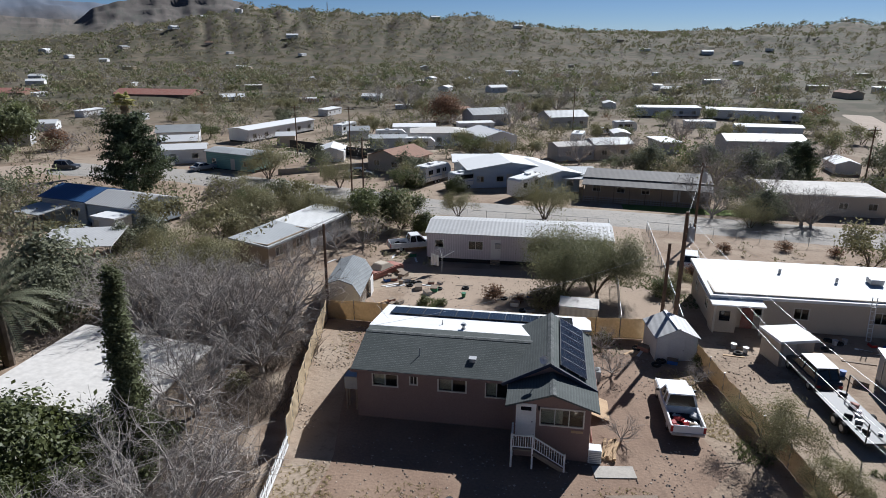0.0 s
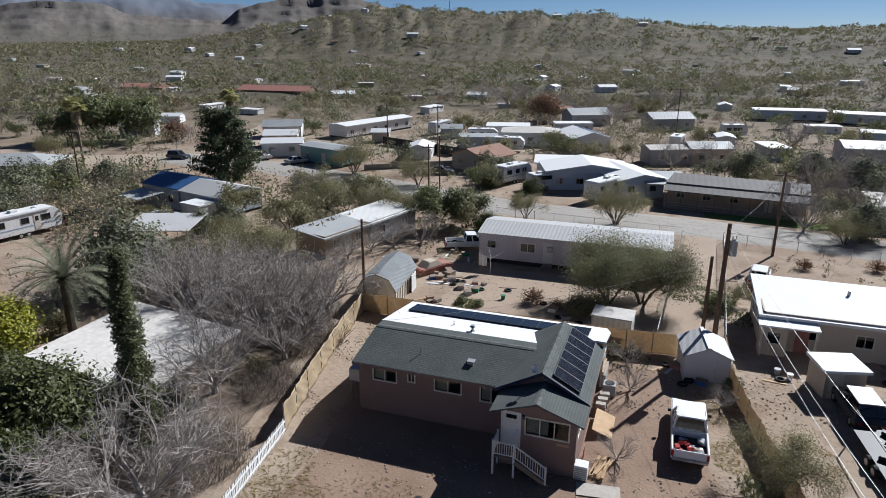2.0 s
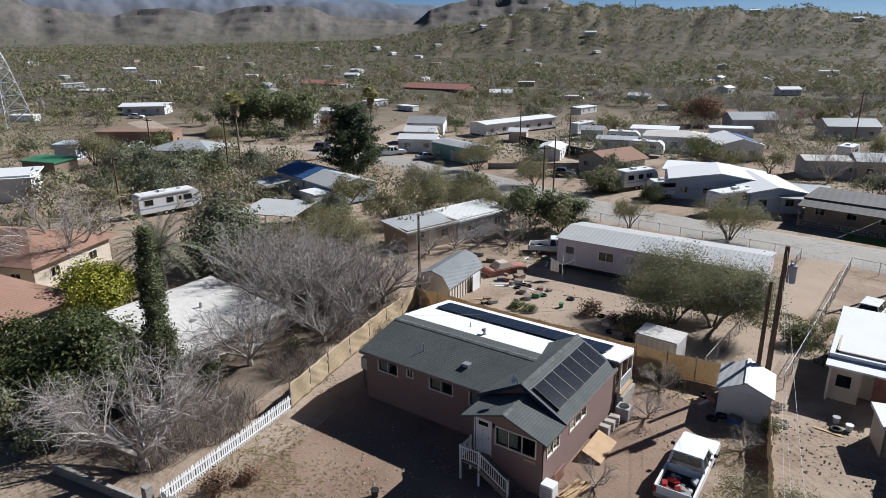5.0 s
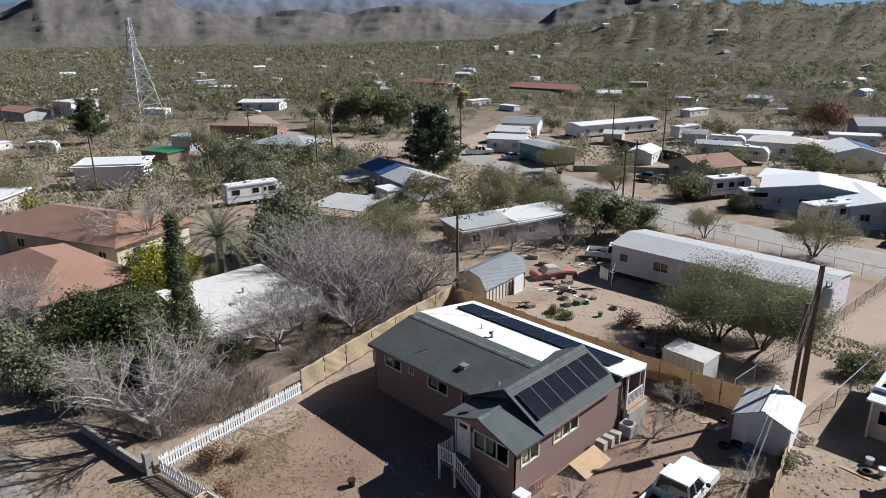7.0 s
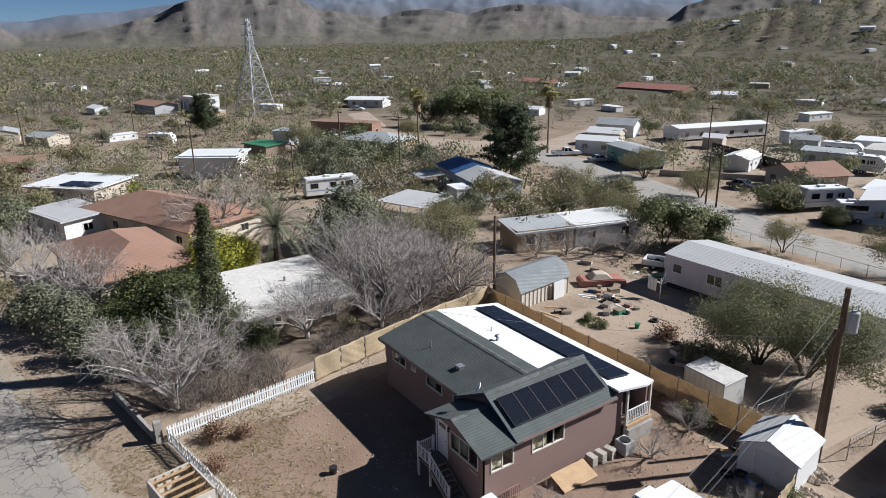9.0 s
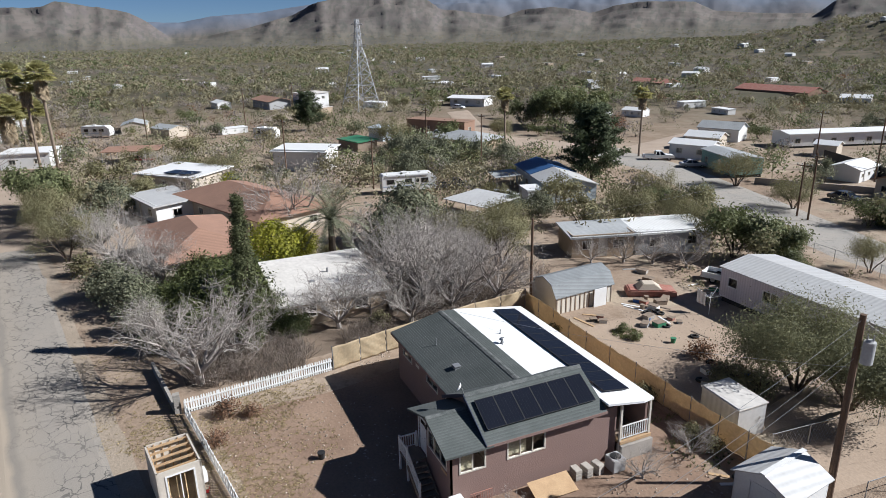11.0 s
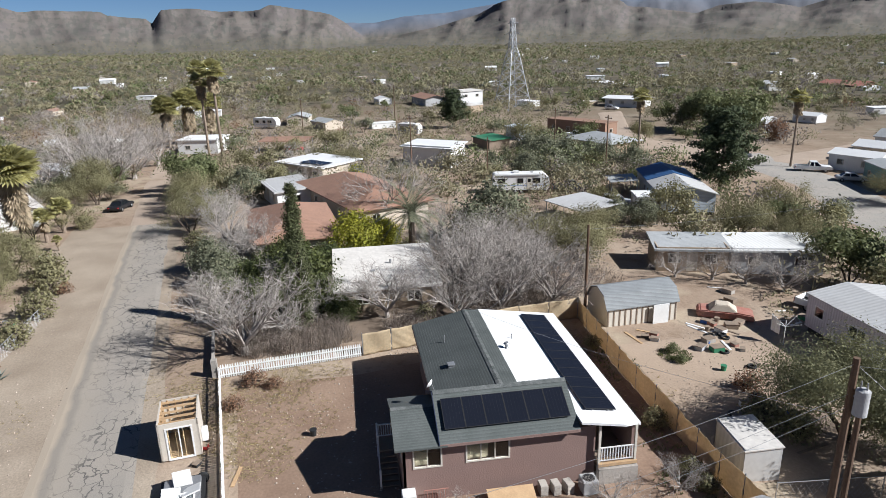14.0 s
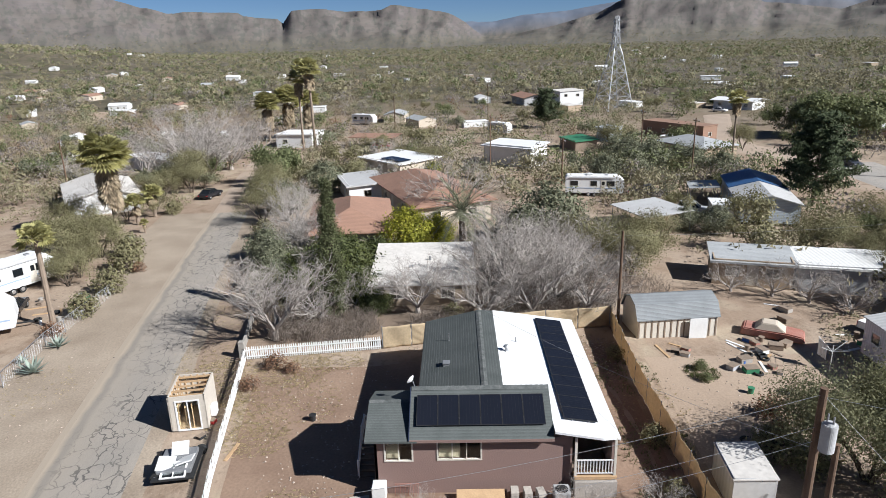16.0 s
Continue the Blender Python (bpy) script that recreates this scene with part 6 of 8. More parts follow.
def put_tree(proto, spots, scale_by=None):
    """Sets the first at the first spot and copies at the rest; spots: x, y, size, turn."""
    for i, (x, y, s, turn) in enumerate(spots):
        m = pose(x, y, terrain_z(x, y), 0, 0, turn)
        proto.scale = (s, s, s)
        if i == 0:
            first = m @ Matrix.Diagonal((s, s, s, 1))
            continue
        copy_thing(proto, m)
    proto.matrix_basis = first


# grey winter trees: the prototypes stand 7 m high
put_tree(bare_tree(3, 7.0, 4), [(-15.6, 21.2, 1.15, 0), (-20.3, 32.2, 0.8, 60), (-36, 19.5, 0.85, 120)])
put_tree(bare_tree(1, 7.0), [(-24.6, 38.6, 1.05, 80), (-22.0, 44.0, 1.05, 300), (-18.6, 37.8, 0.8, 20), (-52, 13.5, 0.9, 150), (-104, -17, 1.9, 90), (34, 88, 0.8, 40), (-88, -9.5, 1.7, 30), (-97, -9, 1.8, 250)])
put_tree(bare_tree(2, 7.0), [(-28.0, 40.0, 1.15, 120), (-47, 15.5, 0.95, 60), (-27.5, 46.5, 0.8, 250), (-21.5, 26.6, 0.55, 10), (-31, 43.5, 0.85, 190), (-93, -15, 2.0, 200), (22, 97, 0.9, 80), (-60, -14, 0.9, 30)])
put_tree(bare_tree(5, 7.0), [(-18.6, 24.2, 0.6, 40), (-22.5, 40.6, 1.1, 170), (-52.5, 35.5, 1.35, 0), (-20.0, 46.5, 0.95, 90), (-40, 17.8, 0.85, 30), (-19.3, 41.8, 0.9, 240), (-110, -8, 1.4, 10), (30, 97.5, 1.0, 200), (22.4, 90.6, 0.75, 60), (33, 88.5, 0.9, 130), (27, 110, 1.2, 20), (36, 118, 1.2, 70), (-72, 24, 0.8, 0), (-100, 21, 0.8, 60), (38.5, 76, 0.6, 10)])
put_tree(bare_tree(9, 7.0), [(-34, 45.5, 0.9, 0), (-36.5, 48, 0.8, 70), (-22, 35.4, 0.55, 0), (-29, 49.5, 0.8, 140), (-25.5, 43, 1.1, 30), (-30.5, 46.5, 1.0, 0), (-43, 40, 0.8, 20), (5.1, 41.4, 0.32, 0), (5.0, 33.6, 0.26, 60), (4.6, 45.2, 0.3, 100), (10.6, 41.2, 0.25, 0), (-22.6, 66.3, 0.6, 0), (-20.2, 68.6, 0.6, 100), (-25.4, 60.6, 0.5, 30), (-24.2, 63.8, 0.55, 200), (-95, -22, 1.4, 0), (-85, -20, 1.3, 80), (-76, -25, 1.2, 30), (6, 128, 1.0, 0), (14, 131, 1.0, 50), (-10, 178, 1.2, 0), (-22, 205, 1.4, 80), (-35, 215, 1.4, 0), (2, 222, 1.5, 33), (-48, 222, 1.4, 90), (30, 160, 1.2, 0), (38, 130, 1.1, 60), (-60, 230, 1.3, 0), (46, 125, 1.0, 90)])

put_tree(leafy_tree("mesquite_tree", "spreading mesquite with thin olive green foliage", 21, 6.4, 0.75, LEAF_OLIVE, 11000, 0.08, BARK_BROWN, 5, 0.55, 0.5, "mesquites"), [(0.0, 85.6, 1.0, 40), (-36.5, 74.2, 0.95, 200), (-43.5, 85, 0.95, 10), (-32.0, 53.2, 0.95, 130), (-47.0, 104.5, 1.0, 250), (-62, 8.6, 0.9, 20), (-33, 100, 0.8, 0), (-93, 32, 0.9, 30), (-112, 70, 1.2, 100), (26, 86, 0.7, 0)])
put_tree(leafy_tree("mesquite_tree", "olive green mesquite with several leaning trunks", 33, 6.0, 0.6, LEAF_OLIVE, 8500, 0.08, BARK_BROWN, 4, 0.6, 0.5, "mesquites"), [(-29.3, 52.3, 1.0, 0), (-34.0, 49.2, 1.0, 60), (-26.0, 75.4, 0.85, 200), (-11.5, 84.2, 0.7, 10), (-50.5, 10.6, 0.9, 300), (-56, 11.5, 0.8, 100), (-37, 57, 0.9, 20), (-108, 96, 1.0, 0), (-31, 77.5, 0.8, 90), (-48, -13, 0.9, 0), (-36, -4.5, 0.7, 50), (-40, -9.5, 0.9, 120), (-31, -2.8, 0.7, 200), (-54, -9, 0.7, 80), (-33.5, -5.5, 0.95, 20), (-37.5, -4.0, 0.9, 300), (-28.5, -2.6, 0.65, 90), (-43, -8.5, 0.8, 160), (-58, -7.0, 0.7, 30), (-66, -9.5, 0.9, 0), (-74, -8.0, 1.0, 120), (-82, -10.5, 1.2, 40), (-66, 7.6, 0.9, 70), (-71, 7.0, 1.0, 10)])
put_tree(leafy_tree("palo_verde", "small yellow-green palo verde with feathery crown", 44, 4.3, 0.7, LEAF_OLIVE, 16000, 0.045, BARK_BROWN, 5, 0.6, 0.5, "palo verdes"), [(13.0, 33.9, 0.92, 0), (14.4, 29.5, 0.7, 80), (12.6, 61, 0.5, 10)])
put_tree(leafy_tree("shade_tree", "fresh green shade tree with full crown", 52, 6.5, 0.5, LEAF_GREEN, 6000, 0.18, BARK_BROWN, 3, 0.5, 0.55, "shade trees"), [(-20.7, 75.6, 1.0, 0), (-17.4, 78.4, 0.75, 120), (-81, 4.5, 1.2, 30), (-76, 6, 1.0, 0), (-120.5, 119.5, 1.9, 50), (-113, 124, 1.7, 200), (-126, 116, 1.5, 100), (-41, 83, 0.6, 0)])
put_tree(round_tree("olive_tree", "dense grey-green olive tree", 61, 6.2, 3.6, LEAF_GREYGREEN, 5000, 0.19, "olive trees"), [(-41.2, 46.2, 1.1, 0), (-38.5, 43.2, 0.8, 60), (-26.5, 17.9, 0.5, 10), (-31, 17.2, 0.6, 90), (-22.3, 18.9, 0.4, 40), (-35, 15.4, 0.6, 0), (-57.5, 12.2, 0.7, 30), (-76.5, 60.5, 0.8, 30), (-79, 65, 0.9, 200), (-84, 70, 0.95, 90), (-90.5, 68, 0.9, 10), (-97, 66.5, 0.8, 140), (-77.5, 80, 0.8, 20), (-83, 77, 0.8, 80), (-88, 76, 0.75, 0), (-72, 14.5, 0.8, 10), (-46.5, 63.5, 0.5, 80), (-45, 66.5, 0.55, 0), (28.6, 89.2, 0.75, 0), (33, 113, 1.0, 0), (28, 122, 0.9, 40), (36, 108, 0.9, 10), (18, 120, 0.9, 90), (62, 128, 1.1, 30), (66, 118, 1.0, 0)])
put_tree(round_tree("citrus_tree", "rounded citrus tree with yellow-green leaves", 71, 5.2, 2.7, LEAF_CITRUS, 9000, 0.13, "citrus trees"), [(-37.4, 30.2, 1.0, 0), (-40.0, 33.4, 0.7, 70), (-84.5, 31.5, 0.55, 10)])
put_tree(round_tree("citrus_tree", "broad dark green citrus shrub", 73, 4.6, 3.5, LEAF_DARK, 10000, 0.15, "citrus trees"), [(-26.2, 24.4, 1.0, 0), (-30.6, 24.8, 0.8, 90), (-23.2, 27.4, 0.6, 40), (-29, 20.2, 0.6, 0), (-24.0, 21.2, 0.6, 10), (-27.5, 22.0, 0.7, 60), (-33.5, 23.0, 0.75, 200), (-22.0, 23.0, 0.5, 0), (-33.0, 27.5, 0.6, 90), (-20.8, 28.6, 0.4, 0), (-19.6, 83.2, 0.35, 0), (-14.5, 76.6, 0.5, 0), (-21.4, 103, 0.55, 0), (-13.9, 100.8, 0.5, 40)])
put_tree(round_tree("cypress", "slim dark green columnar cypress", 81, 12.2, 1.12, LEAF_CYPRESS, 26000, 0.085, "", True), [(-19.4, 25.3, 0.98, 0)])
put_tree(pine_tree(91, 12.6, 5.6), [(-58.9, 85.2, 1.0, 0), (-150, 60, 0.8, 0), (40, 112, 0.6, 40)])
put_tree(round_tree("rust_tree", "small tree with rust brown dry leaves", 95, 6.5, 4.2, LEAF_RUST, 3600, 0.25, ""), [(-30, 190, 1.2, 0), (-104.5, 126, 0.7, 40)])
put_tree(palm_tree("tall fan palm with a small crown", 101, 14.5, 36, 2.3, 2.2), [(-89.2, 86.2, 0.84, 0), (-75.5, 109.0, 0.84, 60), (-118.5, 3.5, 1.25, 10), (-121, 0.2, 1.1, 90), (-152, -6, 1.2, 0)])
put_tree(palm_tree("fan palm with a thick skirt of dead fronds", 103, 9.8, 90, 3.3, 4.5), [(-46.6, -6.6, 1.0, 0), (-134, -6, 1.1, 50), (-138, -2, 1.0, 100), (-130, -10, 1.0, 20)])
put_tree(palm_tree("short fan palm with yellow-green crown", 105, 3.2, 36, 1.6, 0.8), [(-52, -6.6, 0.9, 0), (-56.5, -6.3, 1.0, 70), (-43.4, -5.2, 0.45, 10), (-47.5, -3.6, 0.4, 100)])
put_tree(palm_tree("slender young fan palm by the street", 107, 7.6, 44, 1.6, 0.0), [(-18.6, 1.8, 1.0, 0)])
put_tree(palm_tree("date palm with arching grey-green fronds", 109, 4.6, 46, 4.2, 0.0, True), [(-36.8, 36.2, 1.0, 0)])

put_tree(leafy_tree("mesquite_tree", "broad mesquite with fine olive foliage over the yard", 25, 6.4, 0.8, LEAF_MESQUITE, 40000, 0.06, BARK_BROWN, 5, 0.55, 0.6, "mesquites"), [(2.0, 56.8, 1.12, 0), (4.9, 57.8, 1.02, 90)])

# more mesquites among the lots, each a tree of its own
rt = random.Random(77)
far_a = leafy_tree("mesquite_tree", "olive mesquite between the lots", 121, 5.0, 0.7, LEAF_OLIVE, 2300, 0.14, BARK_BROWN, 3, 0.6, 0.5, "far mesquites")
far_b = leafy_tree("mesquite_tree", "grey-green desert tree between the lots", 122, 4.2, 0.8, LEAF_GREYGREEN, 2000, 0.14, BARK_BROWN, 3, 0.6, 0.5, "far mesquites")
far_c = leafy_tree("mesquite_tree", "dark green desert tree between the lots", 123, 5.0, 0.6, LEAF_GREEN, 2200, 0.145, BARK_BROWN, 3, 0.6, 0.55, "far mesquites")
ROADS = [[(30, 20), (-1, 15), (-49, 6), (-112, -4), (-140, -9)], [(120, 72), (40, 83), (-16, 90), (-62, 105), (-88, 107)], [(-88, 107), (-110, 97), (-170, 114)], [(9, 48), (10, 84)], [(-81, 108), (-100, 160)], [(80, 150), (100, 240)]]


def seg_dist(x, y, a, b):
    dx, dy = b[0] - a[0], b[1] - a[1]
    k = max(0.0, min(1.0, ((x - a[0]) * dx + (y - a[1]) * dy) / (dx * dx + dy * dy)))
    return math.hypot(x - a[0] - k * dx, y - a[1] - k * dy)


def is_free(x, y, pad):
    if any(seg_dist(x, y, p, q) < 6.5 + pad for r in ROADS for p, q in zip(r, r[1:])):
        return False
    return not any(math.hypot(x - c[0], y - c[1]) < c[2] * 0.9 + pad for c in KEEP_CLEAR)


placed = 0
while placed < 46:
    a, r = radians(rf.uniform(-30, 122)), 125 * math.exp(rf.random() * 1.1)
    x, y = -r * math.sin(a), r * math.cos(a)
    if not is_free(x, y, 7.0):
        continue
    k = rf.choices(range(5), (6, 1, 2, 1, 5))[0]
    copy_thing(far_kinds[k], pose(x, y, terrain_z(x, y) + 0.2, 0, 0, rf.choice((0, 15, 80, 100, 30)) + rf.uniform(-8, 8)) @ Matrix.Scale(rf.uniform(0.55, 0.85), 4))
    KEEP_CLEAR.append((x, y, 5))
    placed += 1
spots = {0: [], 1: [], 2: []}
while sum(len(s) for s in spots.values()) < 230:
    a, r = radians(rt.uniform(-38, 130)), 75 * math.exp(rt.random() * 1.35)
    x, y = -r * math.sin(a), r * math.cos(a)
    if y < 60 and x > -60 or not is_free(x, y, 1.5):
        continue
    spots[rt.choices((0, 1, 2), (6, 3, 2))[0]].append((x, y, rt.uniform(0.6, 1.25), rt.uniform(0, 360)))
for proto, k in ((far_a, 0), (far_b, 1), (far_c, 2)):
    put_tree(proto, spots[k])


def scatter(name, label, material, n, r0, r1, size, leaves, seed, a0=-40, a1=132, tri=0.42, power=1.0, free=True):
    """Shrubs of many small sprays, joined into one stuff object."""
    rs = np.random.RandomState(seed)
    rr = random.Random(seed)
    cs = []
    while len(cs) < n:
        a, r = radians(rr.uniform(a0, a1)), r0 * math.exp(rr.random() ** power * math.log(r1 / r0))
        x, y = -r * math.sin(a), r * math.cos(a)
        dens = noise.noise(Vector((x / 55, y / 55, 1.0)))
        if dens < rr.uniform(-0.75, 0.25):
            continue
        if free and r < 330 and not is_free(x, y, 0.4):
            continue
        if y < 62 and x > -42 and r < 90:
            continue
        cs.append((x, y, terrain_z(x, y), size * rr.uniform(0.45, 1.35) * (1.0 + 0.25 * (r > 250))))
    cs = np.array(cs)
    k = leaves
    total = n * k
    ctr = np.repeat(cs, k, 0)
    ang, rad, hh = rs.uniform(0, 6.283, total), np.sqrt(rs.uniform(0.05, 1, total)), rs.uniform(0.05, 1, total)
    lump = 1 + 0.35 * np.sin(ang * 3 + np.repeat(rs.uniform(0, 6, n), k))
    s = ctr[:, 3]
    rad = rad * np.sqrt(np.clip(1.05 - hh ** 2, 0.05, 1)) * lump
    c = np.stack([ctr[:, 0] + np.cos(ang) * rad * s, ctr[:, 1] + np.sin(ang) * rad * s, ctr[:, 2] + hh * s * 0.95], 1)
    u = rs.normal(0, 1, (total, 3))
    u /= np.linalg.norm(u, axis=1)[:, None]
    v = np.cross(u, rs.normal(0, 1, (total, 3)))
    v /= np.linalg.norm(v, axis=1)[:, None]
    t = (s * tri * rs.uniform(0.6, 1.3, total))[:, None]
    vs = np.stack([c - u * t, c + v * t * 0.8, c + u * t], 1).reshape(-1, 3)
    me = bpy.data.meshes.new(name)
    me.vertices.add(len(vs))
    me.vertices.foreach_set("co", vs.ravel())
    me.loops.add(len(vs))
    me.loops.foreach_set("vertex_index", np.arange(len(vs), dtype=np.int32))
    me.polygons.add(total)
    me.polygons.foreach_set("loop_start", np.arange(total, dtype=np.int32) * 3)
    me.update(calc_edges=True)
    me.materials.append(material)
    return tagged(new(name, me), label, "shrubs", "", "stuff")


scatter("desert_scrub", "low olive scrub dotting the lots", SCRUB, 2000, 60, 330, 0.8, 30, 201, tri=0.2)
scatter("dry_brush", "dry tan brush on the west flats", TANBRUSH, 700, 80, 420, 1.1, 30, 206, 84, 132, tri=0.26)


def grove(name, label, material, n, r0, r1, size, leaves, tri, seed, a0=-40, a1=132, power=1.0, gate=0.3):
    """Small trees, each of a few uneven lumps of leaf sprays over a shaded foot, joined into one stuff object."""
    rs = np.random.RandomState(seed)
    rr = random.Random(seed)
    cs = []
    while len(cs) < n:
        a, r = radians(rr.uniform(a0, a1)), r0 * math.exp(rr.random() ** power * math.log(r1 / r0))
        x, y = -r * math.sin(a), r * math.cos(a)
        if noise.noise(Vector((x / 45, y / 45, 1.0 + seed % 7))) < rr.uniform(-0.9, gate):
            continue
        k = 1 + 10 / r
        if r < 620 and not (is_free(x, y, 1.6 if r < 260 else 3.0) and is_free(x * k, y * k, 2.0)):
            continue
        if y < 66 and x > -44 and r < 95:
            continue
        cs.append((x, y, terrain_z(x, y), size * rr.uniform(0.45, 1.3)))
    cs = np.array(cs)
    lumps = 5
    off = rs.normal(0, 1, (n, lumps, 3)) * np.array((0.5, 0.5, 0.0))
    off[:, :, 2] = rs.uniform(0.55, 1.15, (n, lumps))
    tree = np.repeat(np.arange(n), leaves)
    total = n * leaves
    pick = rs.randint(0, lumps, total)
    s = cs[tree, 3]
    d = rs.normal(0, 1, (total, 3))
    d /= np.linalg.norm(d, axis=1)[:, None]
    d *= (rs.uniform(0.1, 1, total) ** 0.4)[:, None] * np.array((0.62, 0.62, 0.42))
    c = cs[tree, :3] + (off[tree, pick] + d) * s[:, None]
    out = d + off[tree, pick] * np.array((0.5, 0.5, 0.0)) + np.array((0, 0, 0.15)) + rs.normal(0, 0.2, (total, 3))
    u = np.cross(out, rs.normal(0, 1, (total, 3)))
    u /= np.linalg.norm(u, axis=1)[:, None]
    v = np.cross(out, u)
    v /= np.linalg.norm(v, axis=1)[:, None]
    t = (s * tri * rs.uniform(0.6, 1.3, total))[:, None]
    vs = np.stack([c - u * t, c + v * t * 0.8, c + u * t], 1).reshape(-1, 3)
    if leaves > 60:
        # three leaning stems under each crown
        foot = np.repeat(cs[:, :3], 3, 0)
        tip = foot + off[:, :3].reshape(-1, 3) * np.repeat(cs[:, 3], 3)[:, None]
        w = rs.normal(0, 1, (n * 3, 3)) * np.array((0.07, 0.07, 0.0))
        vs = np.concatenate([vs, np.stack([foot - w, foot + w, tip], 1).reshape(-1, 3)])
        total += 3 * n
    me = bpy.data.meshes.new(name)
    me.vertices.add(len(vs))
    me.vertices.foreach_set("co", vs.ravel())
    me.loops.add(len(vs))
    me.loops.foreach_set("vertex_index", np.arange(len(vs), dtype=np.int32))
    me.polygons.add(total)
    me.polygons.foreach_set("loop_start", np.arange(total, dtype=np.int32) * 3)
    me.update(calc_edges=True)
    me.materials.append(material)
    return tagged(new(name, me), label, "trees", "", "stuff")


grove("mesquite_grove", "olive mesquites between the yards", SCRUB, 820, 72, 290, 2.8, 170, 0.085, 701)
grove("mesquite_grove", "grey-green desert trees between the yards", LEAF_GREYGREEN, 280, 80, 300, 2.6, 170, 0.085, 702)
grove("mesquite_grove", "dark green trees along the wash", LEAF_GREEN, 380, 95, 420, 3.1, 160, 0.09, 703, gate=0.5)
grove("bare_grove", "grey leafless trees between the yards", BARETWIG, 380, 85, 380, 3.0, 150, 0.08, 704)
grove("bare_grove", "pale grey leafless trees west of the street", BARETWIG, 130, 75, 260, 3.2, 170, 0.08, 705, 92, 130)
grove("tan_grove", "tan winter brush on the west flats", TANBRUSH, 700, 95, 600, 2.3, 100, 0.1, 712, 90, 132)
grove("rust_grove", "rust brown winter trees", LEAF_RUST, 90, 120, 420, 2.6, 110, 0.1, 706)
grove("mesquite_grove", "olive trees over the valley floor", SCRUB, 6400, 230, 900, 2.9, 40, 0.2, 707)
grove("mesquite_grove", "dark trees over the valley floor", LEAF_GREEN, 1900, 230, 900, 3.0, 40, 0.2, 708, gate=0.6)
grove("bare_grove", "grey leafless trees over the valley floor", BARETWIG, 1500, 230, 900, 2.7, 40, 0.18, 709)
grove("far_grove", "far desert trees covering the valley and hill slopes", SCRUB, 21000, 600, 2600, 3.0, 9, 0.4, 710, power=0.85)
grove("far_grove", "far dark trees covering the valley and hill slopes", LEAF_GREEN, 8000, 600, 2600, 3.0, 9, 0.4, 711, power=0.85, gate=0.6)


def tufts(name, label, material, spots, h, seed):
    """Grass tufts or weeds of thin upright blades at the given patches: x, y, radius, count."""
    rnd = random.Random(seed)
    g = Geo()
    for x, y, r, n in spots:
        for _ in range(n):
            a, k = rnd.uniform(0, 6.283), math.sqrt(rnd.random()) * r
            px, py = x + math.cos(a) * k, y + math.sin(a) * k
            pz = ground_z(px, py)
            for _ in range(6):
                t = Vector((rnd.gauss(0, 0.12), rnd.gauss(0, 0.12), h * rnd.uniform(0.4, 1.1)))
                g.add([(px - 0.02, py, pz), (px + 0.02, py + 0.015, pz), (px + t.x, py + t.y, pz + t.z)], [(0, 1, 2)])
    me = bpy.data.meshes.new(name)
    me.from_pydata(g.v, [], g.f)
    me.materials.append(material)
    return tagged(new(name, me), label, "grass", "", "stuff")


tufts("dry_grass", "thin dry grass on the bare yard", DRYGRASS, [(-10.5, 24, 2.6, 700), (-6, 24.5, 3.5, 500), (-2, 23.6, 2.0, 350), (-10, 19, 2.5, 500), (-7, 20.8, 1.5, 200), (-4.5, 21.5, 2.0, 260), (9.8, 41, 2.0, 350), (11.3, 36, 1.6, 350), (5, 27, 2.5, 260), (-12, 27, 1.8, 200), (14.5, 37, 2.2, 350), (-5, 45.5, 4.5, 300), (-12, 44, 3.5, 300), (-8, 5.5, 4, 200), (-22, 15.5, 4, 300), (-12, 16.8, 3, 250)], 0.085, 301)
tufts("weeds", "green weeds along the fences", LEAF_GREEN, [(4.5, 45.8, 1.8, 90), (-1, 46.4, 2.5, 160), (-9, 46.6, 2.5, 200), (-9.5, 52.3, 1.2, 200), (12.2, 33.5, 1.2, 160), (9.2, 62, 2.6, 400), (13.2, 57, 1.8, 200), (-40, 49, 6, 500), (16.6, 31, 0.7, 90), (17.6, 29.4, 0.6, 80), (16.0, 33.4, 0.5, 40), (18.2, 32.6, 0.4, 30)], 0.24, 302)


def brush(name, label, material, spots, h, seed, r=0.008):
    """A tangle of thin dry stems over patches: x, y, radius, count."""
    rnd = random.Random(seed)
    g = Geo()
    for x, y, rad, n in spots:
        for _ in range(n):
            a, k = rnd.uniform(0, 6.283), math.sqrt(rnd.random()) * rad
            p = Vector((x + math.cos(a) * k, y + math.sin(a) * k, 0))
            p.z = ground_z(p.x, p.y)
            for _ in range(3):
                q = p + Vector((rnd.gauss(0, 0.3), rnd.gauss(0, 0.3), rnd.uniform(0.3, 1.0))) * h
                g.tube(p, q, r * 1.5, r, 3, False)
                t = q + Vector((rnd.gauss(0, 0.3), rnd.gauss(0, 0.3), rnd.uniform(0.0, 0.4))) * h
                g.tube(q, t, r, r * 0.5, 3, False)
    me = bpy.data.meshes.new(name)
    me.from_pydata(g.v, [], g.f)
    me.materials.append(material)
    return tagged(new(name, me), label, "brush", "", "stuff")


